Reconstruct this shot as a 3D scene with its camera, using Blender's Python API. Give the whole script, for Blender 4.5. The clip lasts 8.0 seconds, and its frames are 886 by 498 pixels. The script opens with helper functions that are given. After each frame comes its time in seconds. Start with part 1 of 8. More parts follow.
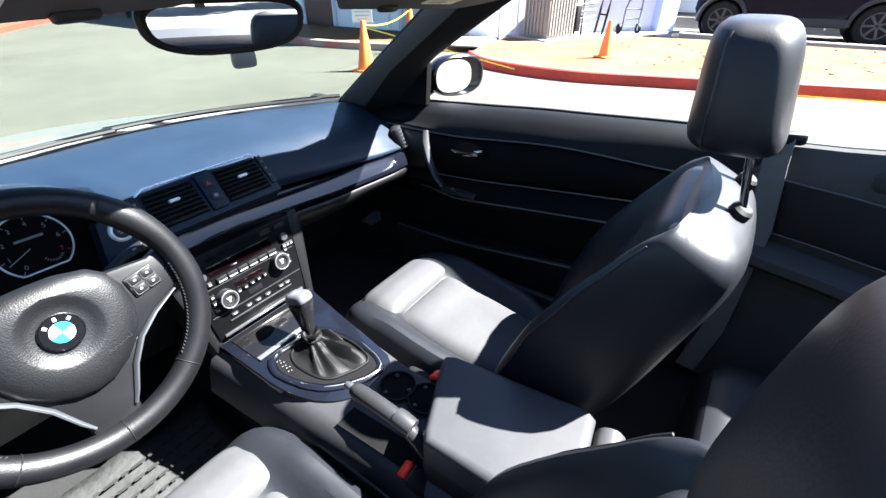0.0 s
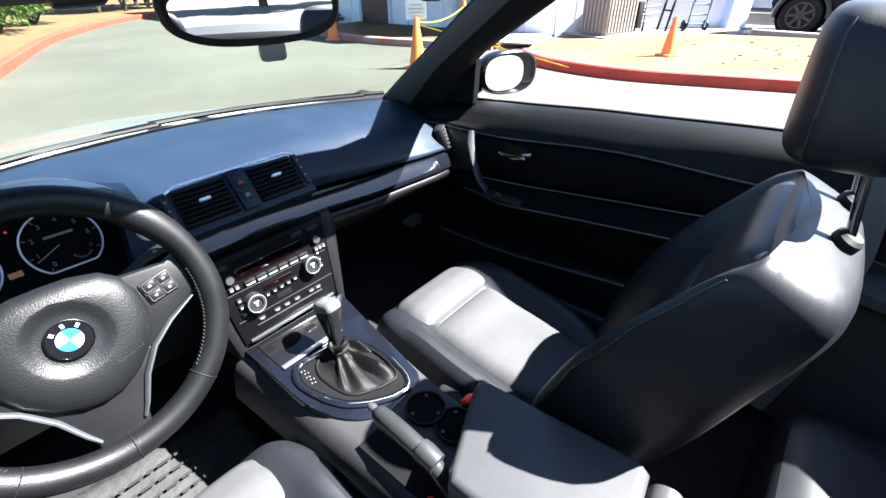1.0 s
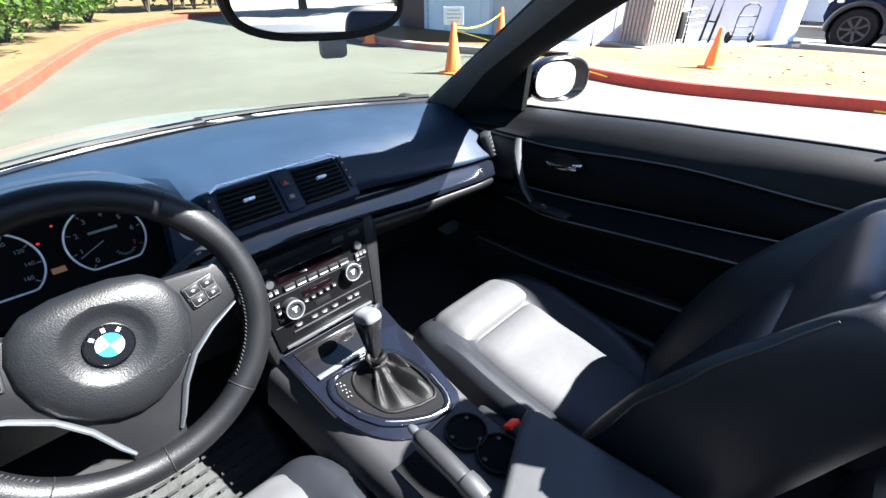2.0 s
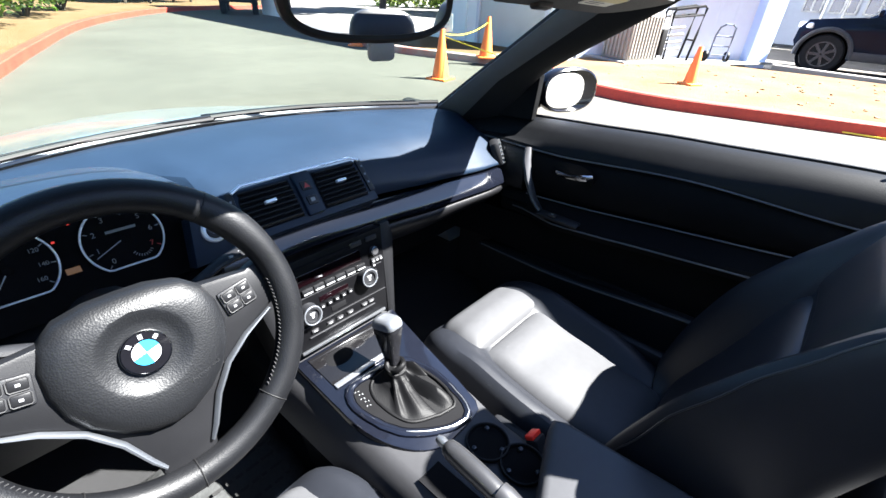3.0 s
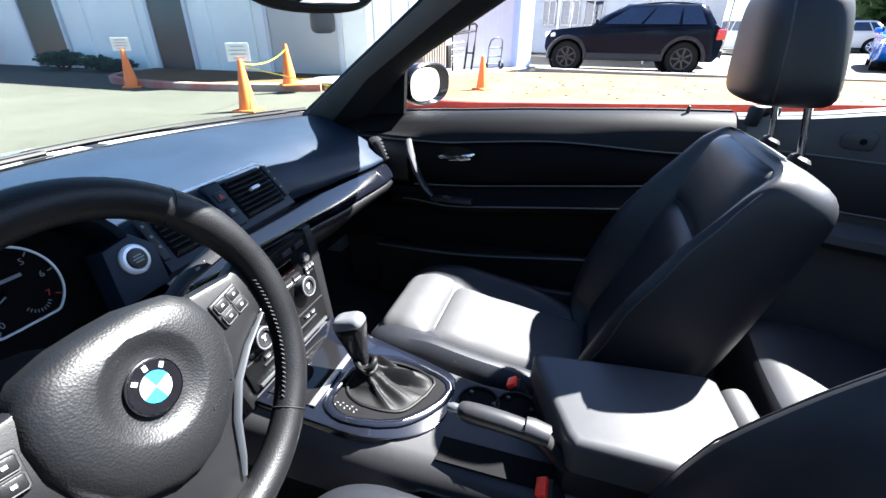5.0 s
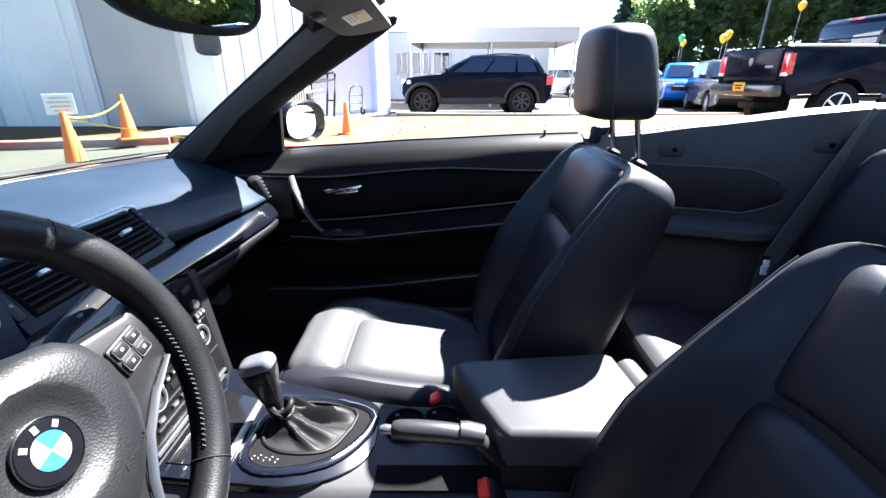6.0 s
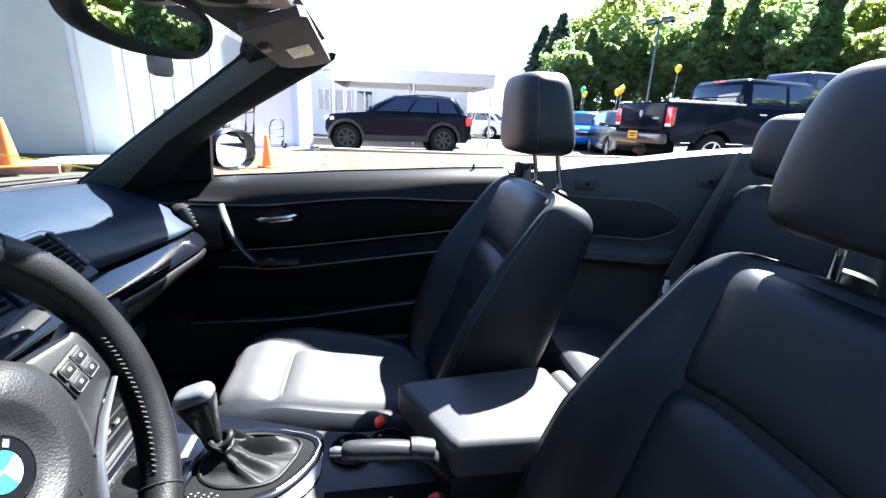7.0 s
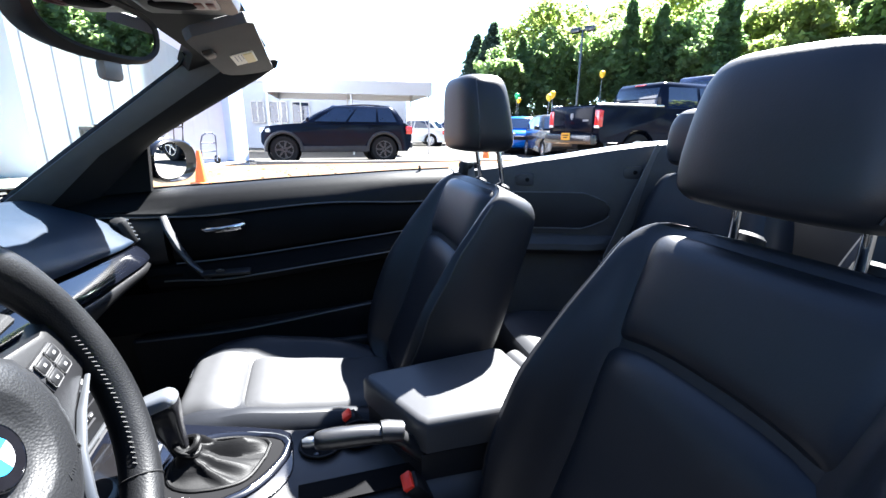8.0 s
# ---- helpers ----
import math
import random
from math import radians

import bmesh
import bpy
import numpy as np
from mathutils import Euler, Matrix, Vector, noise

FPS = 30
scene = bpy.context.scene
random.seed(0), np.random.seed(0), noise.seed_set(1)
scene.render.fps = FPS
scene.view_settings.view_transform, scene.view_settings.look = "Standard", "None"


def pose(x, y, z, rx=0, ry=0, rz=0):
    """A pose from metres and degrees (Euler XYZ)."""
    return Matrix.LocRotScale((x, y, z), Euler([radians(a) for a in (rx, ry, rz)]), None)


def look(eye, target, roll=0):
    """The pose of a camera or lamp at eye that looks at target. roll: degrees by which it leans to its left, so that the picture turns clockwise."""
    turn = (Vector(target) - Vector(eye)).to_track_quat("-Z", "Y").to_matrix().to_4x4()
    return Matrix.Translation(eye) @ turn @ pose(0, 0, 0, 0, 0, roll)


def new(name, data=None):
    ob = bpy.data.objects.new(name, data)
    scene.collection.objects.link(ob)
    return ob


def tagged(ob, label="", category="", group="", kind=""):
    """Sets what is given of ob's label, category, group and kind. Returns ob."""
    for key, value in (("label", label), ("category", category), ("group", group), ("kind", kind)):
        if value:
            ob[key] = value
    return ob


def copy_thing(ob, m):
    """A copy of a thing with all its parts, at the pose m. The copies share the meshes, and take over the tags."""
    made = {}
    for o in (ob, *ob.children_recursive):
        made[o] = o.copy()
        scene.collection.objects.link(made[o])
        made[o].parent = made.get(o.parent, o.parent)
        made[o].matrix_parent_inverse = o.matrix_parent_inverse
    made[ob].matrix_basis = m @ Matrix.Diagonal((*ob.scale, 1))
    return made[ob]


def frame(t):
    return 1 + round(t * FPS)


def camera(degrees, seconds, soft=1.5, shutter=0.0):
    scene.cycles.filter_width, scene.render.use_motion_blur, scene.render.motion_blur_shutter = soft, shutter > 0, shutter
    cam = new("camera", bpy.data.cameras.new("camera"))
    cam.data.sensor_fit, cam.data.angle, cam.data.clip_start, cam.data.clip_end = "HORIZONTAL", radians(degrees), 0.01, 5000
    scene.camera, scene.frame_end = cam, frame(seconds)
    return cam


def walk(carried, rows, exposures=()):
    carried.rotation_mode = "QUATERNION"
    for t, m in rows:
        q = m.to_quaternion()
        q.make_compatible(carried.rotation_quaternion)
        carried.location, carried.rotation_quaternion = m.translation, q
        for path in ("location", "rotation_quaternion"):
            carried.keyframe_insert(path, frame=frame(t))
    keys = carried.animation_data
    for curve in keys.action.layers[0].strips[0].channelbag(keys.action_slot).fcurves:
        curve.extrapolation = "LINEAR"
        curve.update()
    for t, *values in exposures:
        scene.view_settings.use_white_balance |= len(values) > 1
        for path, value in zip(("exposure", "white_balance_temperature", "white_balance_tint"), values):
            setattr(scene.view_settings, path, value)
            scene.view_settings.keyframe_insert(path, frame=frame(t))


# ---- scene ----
cam = camera(90.3, 8.0)
PATH = [
    (0, (-0.445, -0.642, 1.249), (0.975, 0.299, 0.202), 0.1),
    (0.5, (-0.4, -0.634, 1.235), (0.96, 0.394, 0.19), -1.1),
    (1, (-0.372, -0.603, 1.231), (0.926, 0.494, 0.178), -0.7),
    (1.5, (-0.364, -0.572, 1.224), (0.888, 0.597, 0.191), -0.7),
    (2.8, (-0.403, -0.473, 1.213), (0.865, 0.681, 0.182), 2.5),
    (3, (-0.42, -0.463, 1.215), (0.894, 0.655, 0.203), 3.3),
    (3.5, (-0.464, -0.44, 1.201), (0.965, 0.577, 0.24), 3.0),
    (4, (-0.51, -0.398, 1.183), (1.022, 0.491, 0.254), 2.4),
    (4.2, (-0.524, -0.38, 1.176), (1.045, 0.44, 0.246), 1.9),
    (5.3, (-0.571, -0.305, 1.125), (1.194, 0.083, 0.271), -0.1),
    (5.5, (-0.579, -0.297, 1.116), (1.228, -0.019, 0.307), -0.3),
    (6, (-0.597, -0.279, 1.107), (1.265, -0.266, 0.376), -0.2),
    (6.5, (-0.619, -0.264, 1.104), (1.262, -0.455, 0.453), 0.8),
    (7, (-0.639, -0.24, 1.097), (1.249, -0.57, 0.523), 2.3),
    (7.5, (-0.663, -0.223, 1.087), (1.217, -0.655, 0.558), 1.4),
    (8, (-0.688, -0.216, 1.08), (1.156, -0.778, 0.546), 0.5),
]
walk(cam, [(t, look(eye, target, roll)) for t, eye, target, roll in PATH], [(0, 3.88, 6250, 9), (4.2, 3.94, 6250, 9), (5.5, 3.99, 6200, 9), (7, 4.08, 6150, 9), (8, 4.15, 6150, 9)])

# ---- daylight ----
SUN_AZ, SUN_EL = 136.5, 48.5          # degrees clockwise from +y, and above the horizon
world = bpy.data.worlds.new("sky")
scene.world = world
world.use_nodes = True
wn = world.node_tree.nodes
sky = wn.new("ShaderNodeTexSky")
sky.sky_type, sky.sun_disc = "NISHITA", False
sky.sun_elevation, sky.sun_rotation = radians(SUN_EL), radians(SUN_AZ)
sky.air_density, sky.dust_density, sky.ozone_density = 0.6, 0.3, 2.8
world.node_tree.links.new(sky.outputs[0], wn["Background"].inputs[0])
wn["Background"].inputs[1].default_value = 0.042
sun_data = bpy.data.lights.new("sun", "SUN")
sun_data.energy, sun_data.angle, sun_data.color = 5.0, radians(0.55), (1.0, 0.965, 0.91)
sun = new("sun", sun_data)
_a, _e = radians(SUN_AZ), radians(SUN_EL)
SUN_DIR = Vector((math.sin(_a) * math.cos(_e), math.cos(_a) * math.cos(_e), math.sin(_e)))
sun.matrix_world = look(SUN_DIR * 30, (0, 0, 0))


# ---- materials ----
def material(name, color, rough=0.5, metal=0.0, spec=0.5, grain=0.0, grain_scale=200.0, vary=0.0, vary_scale=6.0,
             color2=None, coat=0.0, sheen=0.0, bump_dist=0.002, rough_vary=0.0, grain_kind="noise"):
    m = bpy.data.materials.new(name)
    m.use_nodes = True
    nt = m.node_tree
    p = nt.nodes["Principled BSDF"]
    p.inputs["Base Color"].default_value = (*color, 1)
    p.inputs["Roughness"].default_value = rough
    p.inputs["Metallic"].default_value = metal
    p.inputs["Specular IOR Level"].default_value = spec
    p.inputs["Coat Weight"].default_value = coat
    p.inputs["Coat Roughness"].default_value = 0.04
    p.inputs["Sheen Weight"].default_value = sheen
    co = nt.nodes.new("ShaderNodeTexCoord").outputs["Object"]
    if vary > 0 or color2:
        n1 = nt.nodes.new("ShaderNodeTexNoise")
        n1.inputs["Scale"].default_value, n1.inputs["Detail"].default_value = vary_scale, 8
        nt.links.new(co, n1.inputs["Vector"])
        n2 = nt.nodes.new("ShaderNodeTexNoise")
        n2.inputs["Scale"].default_value, n2.inputs["Detail"].default_value = vary_scale * 9, 4
        nt.links.new(co, n2.inputs["Vector"])
        mixv = nt.nodes.new("ShaderNodeMath")
        mixv.operation = "MULTIPLY_ADD"
        nt.links.new(n2.outputs[0], mixv.inputs[0])
        mixv.inputs[1].default_value = 0.4
        nt.links.new(n1.outputs[0], mixv.inputs[2])
        ramp = nt.nodes.new("ShaderNodeValToRGB")
        ramp.color_ramp.elements[0].position, ramp.color_ramp.elements[1].position = 0.48, 0.95
        c2 = color2 or color
        v = vary if not color2 else 0
        ramp.color_ramp.elements[0].color = (*[max(0, c * (1 - v)) for c in color], 1)
        ramp.color_ramp.elements[1].color = (*[c * (1 + v) for c in c2], 1)
        nt.links.new(mixv.outputs[0], ramp.inputs[0])
        nt.links.new(ramp.outputs[0], p.inputs["Base Color"])
        if rough_vary > 0:
            rr = nt.nodes.new("ShaderNodeMapRange")
            rr.inputs["To Min"].default_value, rr.inputs["To Max"].default_value = rough - rough_vary, rough + rough_vary
            nt.links.new(n1.outputs[0], rr.inputs["Value"])
            nt.links.new(rr.outputs[0], p.inputs["Roughness"])
    if grain > 0:
        if grain_kind == "voronoi":
            g = nt.nodes.new("ShaderNodeTexVoronoi")
            g.inputs["Scale"].default_value = grain_scale
            out = g.outputs["Distance"]
        else:
            g = nt.nodes.new("ShaderNodeTexNoise")
            g.inputs["Scale"].default_value, g.inputs["Detail"].default_value = grain_scale, 4
            out = g.outputs[0]
        nt.links.new(co, g.inputs["Vector"])
        b = nt.nodes.new("ShaderNodeBump")
        b.inputs["Strength"].default_value, b.inputs["Distance"].default_value = grain, bump_dist
        nt.links.new(out, b.inputs["Height"])
        nt.links.new(b.outputs[0], p.inputs["Normal"])
    return m


def emissive(name, color, strength):
    m = bpy.data.materials.new(name)
    m.use_nodes = True
    p = m.node_tree.nodes["Principled BSDF"]
    p.inputs["Base Color"].default_value = (0.01, 0.01, 0.01, 1)
    p.inputs["Emission Color"].default_value = (*color, 1)
    p.inputs["Emission Strength"].default_value = strength
    return m


def pane_material(name, tint, gloss=0.9, base=0.008, gain=0.10):
    """Thin glass: tinted clear body with a mirror-like gloss that grows towards grazing."""
    m = bpy.data.materials.new(name)
    m.use_nodes = True
    nt = m.node_tree
    nt.nodes.remove(nt.nodes["Principled BSDF"])
    tr, gl, mix, fr = (nt.nodes.new(k) for k in ("ShaderNodeBsdfTransparent", "ShaderNodeBsdfGlossy", "ShaderNodeMixShader", "ShaderNodeLayerWeight"))
    tr.inputs[0].default_value = (*tint, 1)
    gl.inputs["Color"].default_value = (gloss, gloss, gloss, 1)
    gl.inputs["Roughness"].default_value = 0.01
    up_ = nt.nodes.new("ShaderNodeMath")
    up_.operation = "POWER"
    up_.inputs[1].default_value = 4.0
    nt.links.new(fr.outputs["Facing"], up_.inputs[0])
    lo_ = nt.nodes.new("ShaderNodeMath")
    lo_.operation = "MULTIPLY_ADD"
    lo_.inputs[1].default_value, lo_.inputs[2].default_value = gain, base
    nt.links.new(up_.outputs[0], lo_.inputs[0])
    nt.links.new(lo_.outputs[0], mix.inputs[0])
    nt.links.new(tr.outputs[0], mix.inputs[1])
    nt.links.new(gl.outputs[0], mix.inputs[2])
    nt.links.new(mix.outputs[0], nt.nodes["Material Output"].inputs[0])
    return m


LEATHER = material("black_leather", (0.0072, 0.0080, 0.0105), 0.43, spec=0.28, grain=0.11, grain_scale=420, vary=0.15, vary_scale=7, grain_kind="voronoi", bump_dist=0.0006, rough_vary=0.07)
LEATHER_WHEEL = material("worn_wheel_leather", (0.0028, 0.0030, 0.0037), 0.44, spec=0.26, grain=0.26, grain_scale=560, vary=0.2, vary_scale=20, grain_kind="voronoi", bump_dist=0.0006, rough_vary=0.08)
# Blue in the base colour stands in for sky mirrored in dark plastic.
DASH = material("sky_tinted_dash_plastic", (0.0044, 0.0106, 0.0218), 0.50, spec=0.22, grain=0.3, grain_scale=900, vary=0.12, vary_scale=9, bump_dist=0.0005, rough_vary=0.05)
PLASTIC = material("black_plastic", (0.0085, 0.0088, 0.0102), 0.48, spec=0.27, grain=0.4, grain_scale=900, vary=0.15, vary_scale=10, bump_dist=0.0005)
PLASTIC_GREY = material("charcoal_plastic", (0.022, 0.022, 0.0238), 0.45, spec=0.3, grain=0.3, grain_scale=900, vary=0.1, vary_scale=10, bump_dist=0.0005)
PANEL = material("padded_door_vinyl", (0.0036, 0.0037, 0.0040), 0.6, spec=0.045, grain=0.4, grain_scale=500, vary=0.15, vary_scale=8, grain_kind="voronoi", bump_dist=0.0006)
SPOKE = material("charcoal_spoke_plastic", (0.0044, 0.0045, 0.0052), 0.44, spec=0.22, grain=0.3, grain_scale=900, vary=0.1, vary_scale=10, bump_dist=0.0005)
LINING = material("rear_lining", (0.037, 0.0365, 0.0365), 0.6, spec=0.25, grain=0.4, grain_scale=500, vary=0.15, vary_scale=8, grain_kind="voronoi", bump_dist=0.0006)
PILLAR_DARK = material("black_pillar_cloth", (0.010, 0.010, 0.0105), 0.7, spec=0.12, grain=0.4, grain_scale=1200, vary=0.1, bump_dist=0.0005)
PILLAR = material("pillar_lining", (0.055, 0.056, 0.056), 0.6, spec=0.3, grain=0.4, grain_scale=1200, vary=0.1, bump_dist=0.0005)
GLOSS = material("dark_gloss_trim", (0.0030, 0.0036, 0.0062), 0.14, coat=0.38, spec=0.3, vary=0.2, vary_scale=12)
CHROME = material("chrome", (0.42, 0.43, 0.44), 0.10, metal=1.0)
SATIN = material("satin_silver", (0.24, 0.25, 0.265), 0.30, metal=0.9, vary=0.05, vary_scale=30)
RUBBER = material("black_rubber", (0.006, 0.006, 0.0064), 0.6, spec=0.2, vary=0.2, vary_scale=20)
CARPET = material("black_carpet", (0.003, 0.003, 0.0036), 0.95, grain=1.0, grain_scale=700, vary=0.3, vary_scale=25, bump_dist=0.003)
RED = material("red_button_plastic", (0.80, 0.030, 0.014), 0.4, vary=0.1, vary_scale=60)
THREAD = material("grey_thread", (0.011, 0.011, 0.012), 0.7, vary=0.1, vary_scale=200)
WHITE_MARK = material("white_print", (0.22, 0.224, 0.23), 0.5, vary=0.04, vary_scale=80)
RED_MARK = material("red_print", (0.25, 0.012, 0.008), 0.5, vary=0.04, vary_scale=80)
BLUE_MARK = material("blue_enamel", (0.02, 0.16, 0.30), 0.15, coat=1.0, vary=0.05, vary_scale=80)
BLACK_ENAMEL = material("black_enamel", (0.003, 0.003, 0.004), 0.15, coat=0.25, spec=0.2, vary=0.1, vary_scale=80)
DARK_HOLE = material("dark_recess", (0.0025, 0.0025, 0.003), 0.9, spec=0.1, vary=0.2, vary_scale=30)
GLASS = pane_material("windscreen_glass", (0.77, 0.83, 0.80))
MIRROR = material("mirror_silver", (0.90, 0.91, 0.92), 0.0, metal=1.0)
LED_RED = emissive("red_led", (1.0, 0.05, 0.03), 0.05)
LED_AMBER = emissive("amber_led", (1.0, 0.55, 0.25), 0.008)


# ---- mesh helpers ----
def part(name, bm, mat, parent=None, label="", smooth=True, angle=38.0):
    """Links a bmesh as one mesh object under a thing or a part."""
    bmesh.ops.recalc_face_normals(bm, faces=bm.faces)
    me = bpy.data.meshes.new(name)
    bm.to_mesh(me)
    bm.free()
    if smooth:
        me.shade_smooth()
        me.set_sharp_from_angle(angle=radians(angle))
    me.materials.append(mat)
    ob = new(name, me)
    if parent is not None:
        ob.parent = parent
        if parent.type == "EMPTY" and "in_place" in parent:
            ob.matrix_parent_inverse = parent.matrix_basis.inverted()
    if label:
        ob["label"] = label
    return ob


def thing(name, base, label, category, group="", in_place=True, turn=0.0):
    """A top-level Empty at its base. in_place: its parts are built where they stand in the world."""
    ob = new(name)
    ob.empty_display_size = 0.05
    ob.matrix_basis = pose(*base, 0, 0, turn)
    if in_place:
        ob["in_place"] = 1
    return tagged(ob, label, category, group)


def soften(ob, levels=1):
    mod = ob.modifiers.new("smooth", "SUBSURF")
    mod.levels = mod.render_levels = levels
    return ob


def mesh():
    return bmesh.new()


def loft(bm, rings, closed=True, caps=True):
    """Skin between rings of equally many points."""
    vs = [[bm.verts.new(p) for p in r] for r in rings]
    n = len(vs[0])
    for a, b in zip(vs, vs[1:]):
        for i in range(n if closed else n - 1):
            j = (i + 1) % n
            bm.faces.new((a[i], a[j], b[j], b[i]))
    if caps and closed:
        bm.faces.new(vs[0][::-1])
        bm.faces.new(vs[-1])
    return vs


def sweep(bm, pts, r, n=8, closed=False, flat=1.0, up=(0, 0, 1)):
    """A tube along points; r one radius or one a point; flat squeezes it along its second axis."""
    pts = [Vector(p) for p in pts]
    rings = []
    for i, p in enumerate(pts):
        a = pts[i - 1] if (i or closed) else p
        b = pts[(i + 1) % len(pts)] if (i < len(pts) - 1 or closed) else p
        d = (b - a).normalized()
        s = d.cross(Vector(up))
        s = s.normalized() if s.length > 1e-5 else d.orthogonal().normalized()
        u = s.cross(d).normalized()
        q = r[i] if isinstance(r, (list, tuple)) else r
        rings.append([p + q * (math.cos(k * math.tau / n) * s + flat * math.sin(k * math.tau / n) * u) for k in range(n)])
    if closed:
        rings.append(rings[0])
        vs = [[bm.verts.new(p) for p in rr] for rr in rings[:-1]]
        for i in range(len(vs)):
            a, b = vs[i], vs[(i + 1) % len(vs)]
            for k in range(n):
                bm.faces.new((a[k], a[(k + 1) % n], b[(k + 1) % n], b[k]))
    else:
        loft(bm, rings)
    return bm


def rbox(bm, c, size, r=0.005, m=None, seg=2):
    """A box with rounded edges at c (or by the pose m)."""
    mm = (m if m is not None else Matrix.Translation(c)) @ Matrix.Diagonal((*size, 1))
    got = bmesh.ops.create_cube(bm, size=1.0, matrix=mm)
    if r > 0:
        es = list({e for v in got["verts"] for e in v.link_edges})
        bmesh.ops.bevel(bm, geom=es, offset=min(r, 0.49 * min(size)), segments=seg, affect="EDGES", profile=0.5)
    return bm


def disc(bm, m, r, h, n=24, bevel=0.0, r2=None):
    """A short cylinder along the pose's z, from z = 0 to h."""
    r2 = r if r2 is None else r2
    prof = [(r, 0), (r2, h)] if bevel <= 0 else [(r, 0), (r2, h - bevel), (r2 - bevel, h)]
    loft(bm, [[m @ Vector((q * math.cos(k * math.tau / n), q * math.sin(k * math.tau / n), z)) for k in range(n)] for q, z in prof])
    return bm


def lathe(bm, m, prof, n=24):
    """Turns a profile of (radius, height) round the pose's z."""
    loft(bm, [[m @ Vector((q * math.cos(k * math.tau / n), q * math.sin(k * math.tau / n), z)) for k in range(n)] for q, z in prof])
    return bm


def ring(bm, m, r, tube, n=32, k=8, sx=1.0, sy=1.0):
    sweep(bm, [m @ Vector((sx * r * math.cos(i * math.tau / n), sy * r * math.sin(i * math.tau / n), 0)) for i in range(n)], tube, k, closed=True,
          up=(m.to_3x3() @ Vector((0, 0, 1))))
    return bm


def prism(bm, poly, m, h, bevel=0.0, seg=2):
    """An outline in the pose's xy plane, raised by h along its z."""
    vs = [bm.verts.new(m @ Vector((x, y, 0))) for x, y in poly]
    f = bm.faces.new(vs)
    out = bmesh.ops.extrude_face_region(bm, geom=[f])
    top = [v for v in out["geom"] if isinstance(v, bmesh.types.BMVert)]
    bmesh.ops.translate(bm, verts=top, vec=m.to_3x3() @ Vector((0, 0, h)))
    if bevel > 0:
        es = [e for e in bm.edges if e.verts[0] in top and e.verts[1] in top]
        bmesh.ops.bevel(bm, geom=es, offset=bevel, segments=seg, affect="EDGES", profile=0.5)
    return bm


def smoothstep(a, b, x):
    k = min(1, max(0, (x - a) / (b - a)))
    return k * k * (3 - 2 * k)


def lerp_table(table, x):
    """Values between rows of (x, a, b, ...)."""
    if x <= table[0][0]:
        return table[0][1:]
    for p, q in zip(table, table[1:]):
        if x <= q[0]:
            k = (x - p[0]) / (q[0] - p[0])
            k = k * k * (3 - 2 * k) * 0.35 + k * 0.65
            return tuple(a + (b - a) * k for a, b in zip(p[1:], q[1:]))
    return table[-1][1:]


def frame_at(o, ux, uy):
    """A pose with its x and y axes along ux and uy."""
    ux, uy = Vector(ux).normalized(), Vector(uy).normalized()
    uz = ux.cross(uy).normalized()
    uy = uz.cross(ux)
    m = Matrix((ux, uy, uz)).transposed().to_4x4()
    m.translation = Vector(o)
    return m


# ---- the open car: floor, doors, quarter panels, screen frame ----
def cabin_floor():
    bm = mesh()
    prism(bm, [(-0.82, 0.75), (0.82, 0.75), (0.84, -0.6), (0.80, -1.55), (-0.80, -1.55), (-0.84, -0.6)], pose(0, 0, 0.20), 0.03)
    prism(bm, [(-0.09, 0.6), (0.09, 0.6), (0.10, -1.0), (-0.10, -1.0)], pose(0, 0, 0.23), 0.12, 0.03)
    rbox(bm, (0, 0.76, 0.52), (1.6, 0.06, 0.64), 0.02)
    for s in (1, -1):
        rbox(bm, (0.785 * s, 0.60, 0.54), (0.05, 0.40, 0.64), 0.02)
        rbox(bm, (0.80 * s, -0.70, 0.55), (0.06, 0.05, 0.70), 0.01)
        rbox(bm, (0.80 * s, -0.15, 0.255), (0.10, 1.15, 0.06), 0.02)
    return tagged(part("car_floor", bm, CARPET), "black carpeted car floor with a raised tunnel", "floor", kind="structure")


def strip(curve, ys, back):
    """A solid strip along the car: curve(y) gives (x, z) points of its face, back(y) points behind."""
    bm = mesh()
    loft(bm, [[Vector((x, y, z)) for x, z in list(curve(y)) + list(back(y))] for y in ys])
    return bm


def frange(a, b, n):
    return [a + (b - a) * i / (n - 1) for i in range(n)]


BELT = [(-0.72, 0.832, 0.938), (-0.55, 0.832, 0.934), (-0.2, 0.82, 0.920), (0.1, 0.80, 0.905), (0.30, 0.782, 0.895), (0.46, 0.762, 0.882)]


def belt(y):
    return lerp_table(BELT, y)


def flip(bm, side):
    if side < 0:
        bmesh.ops.scale(bm, vec=(-1, 1, 1), verts=bm.verts)
    return bm


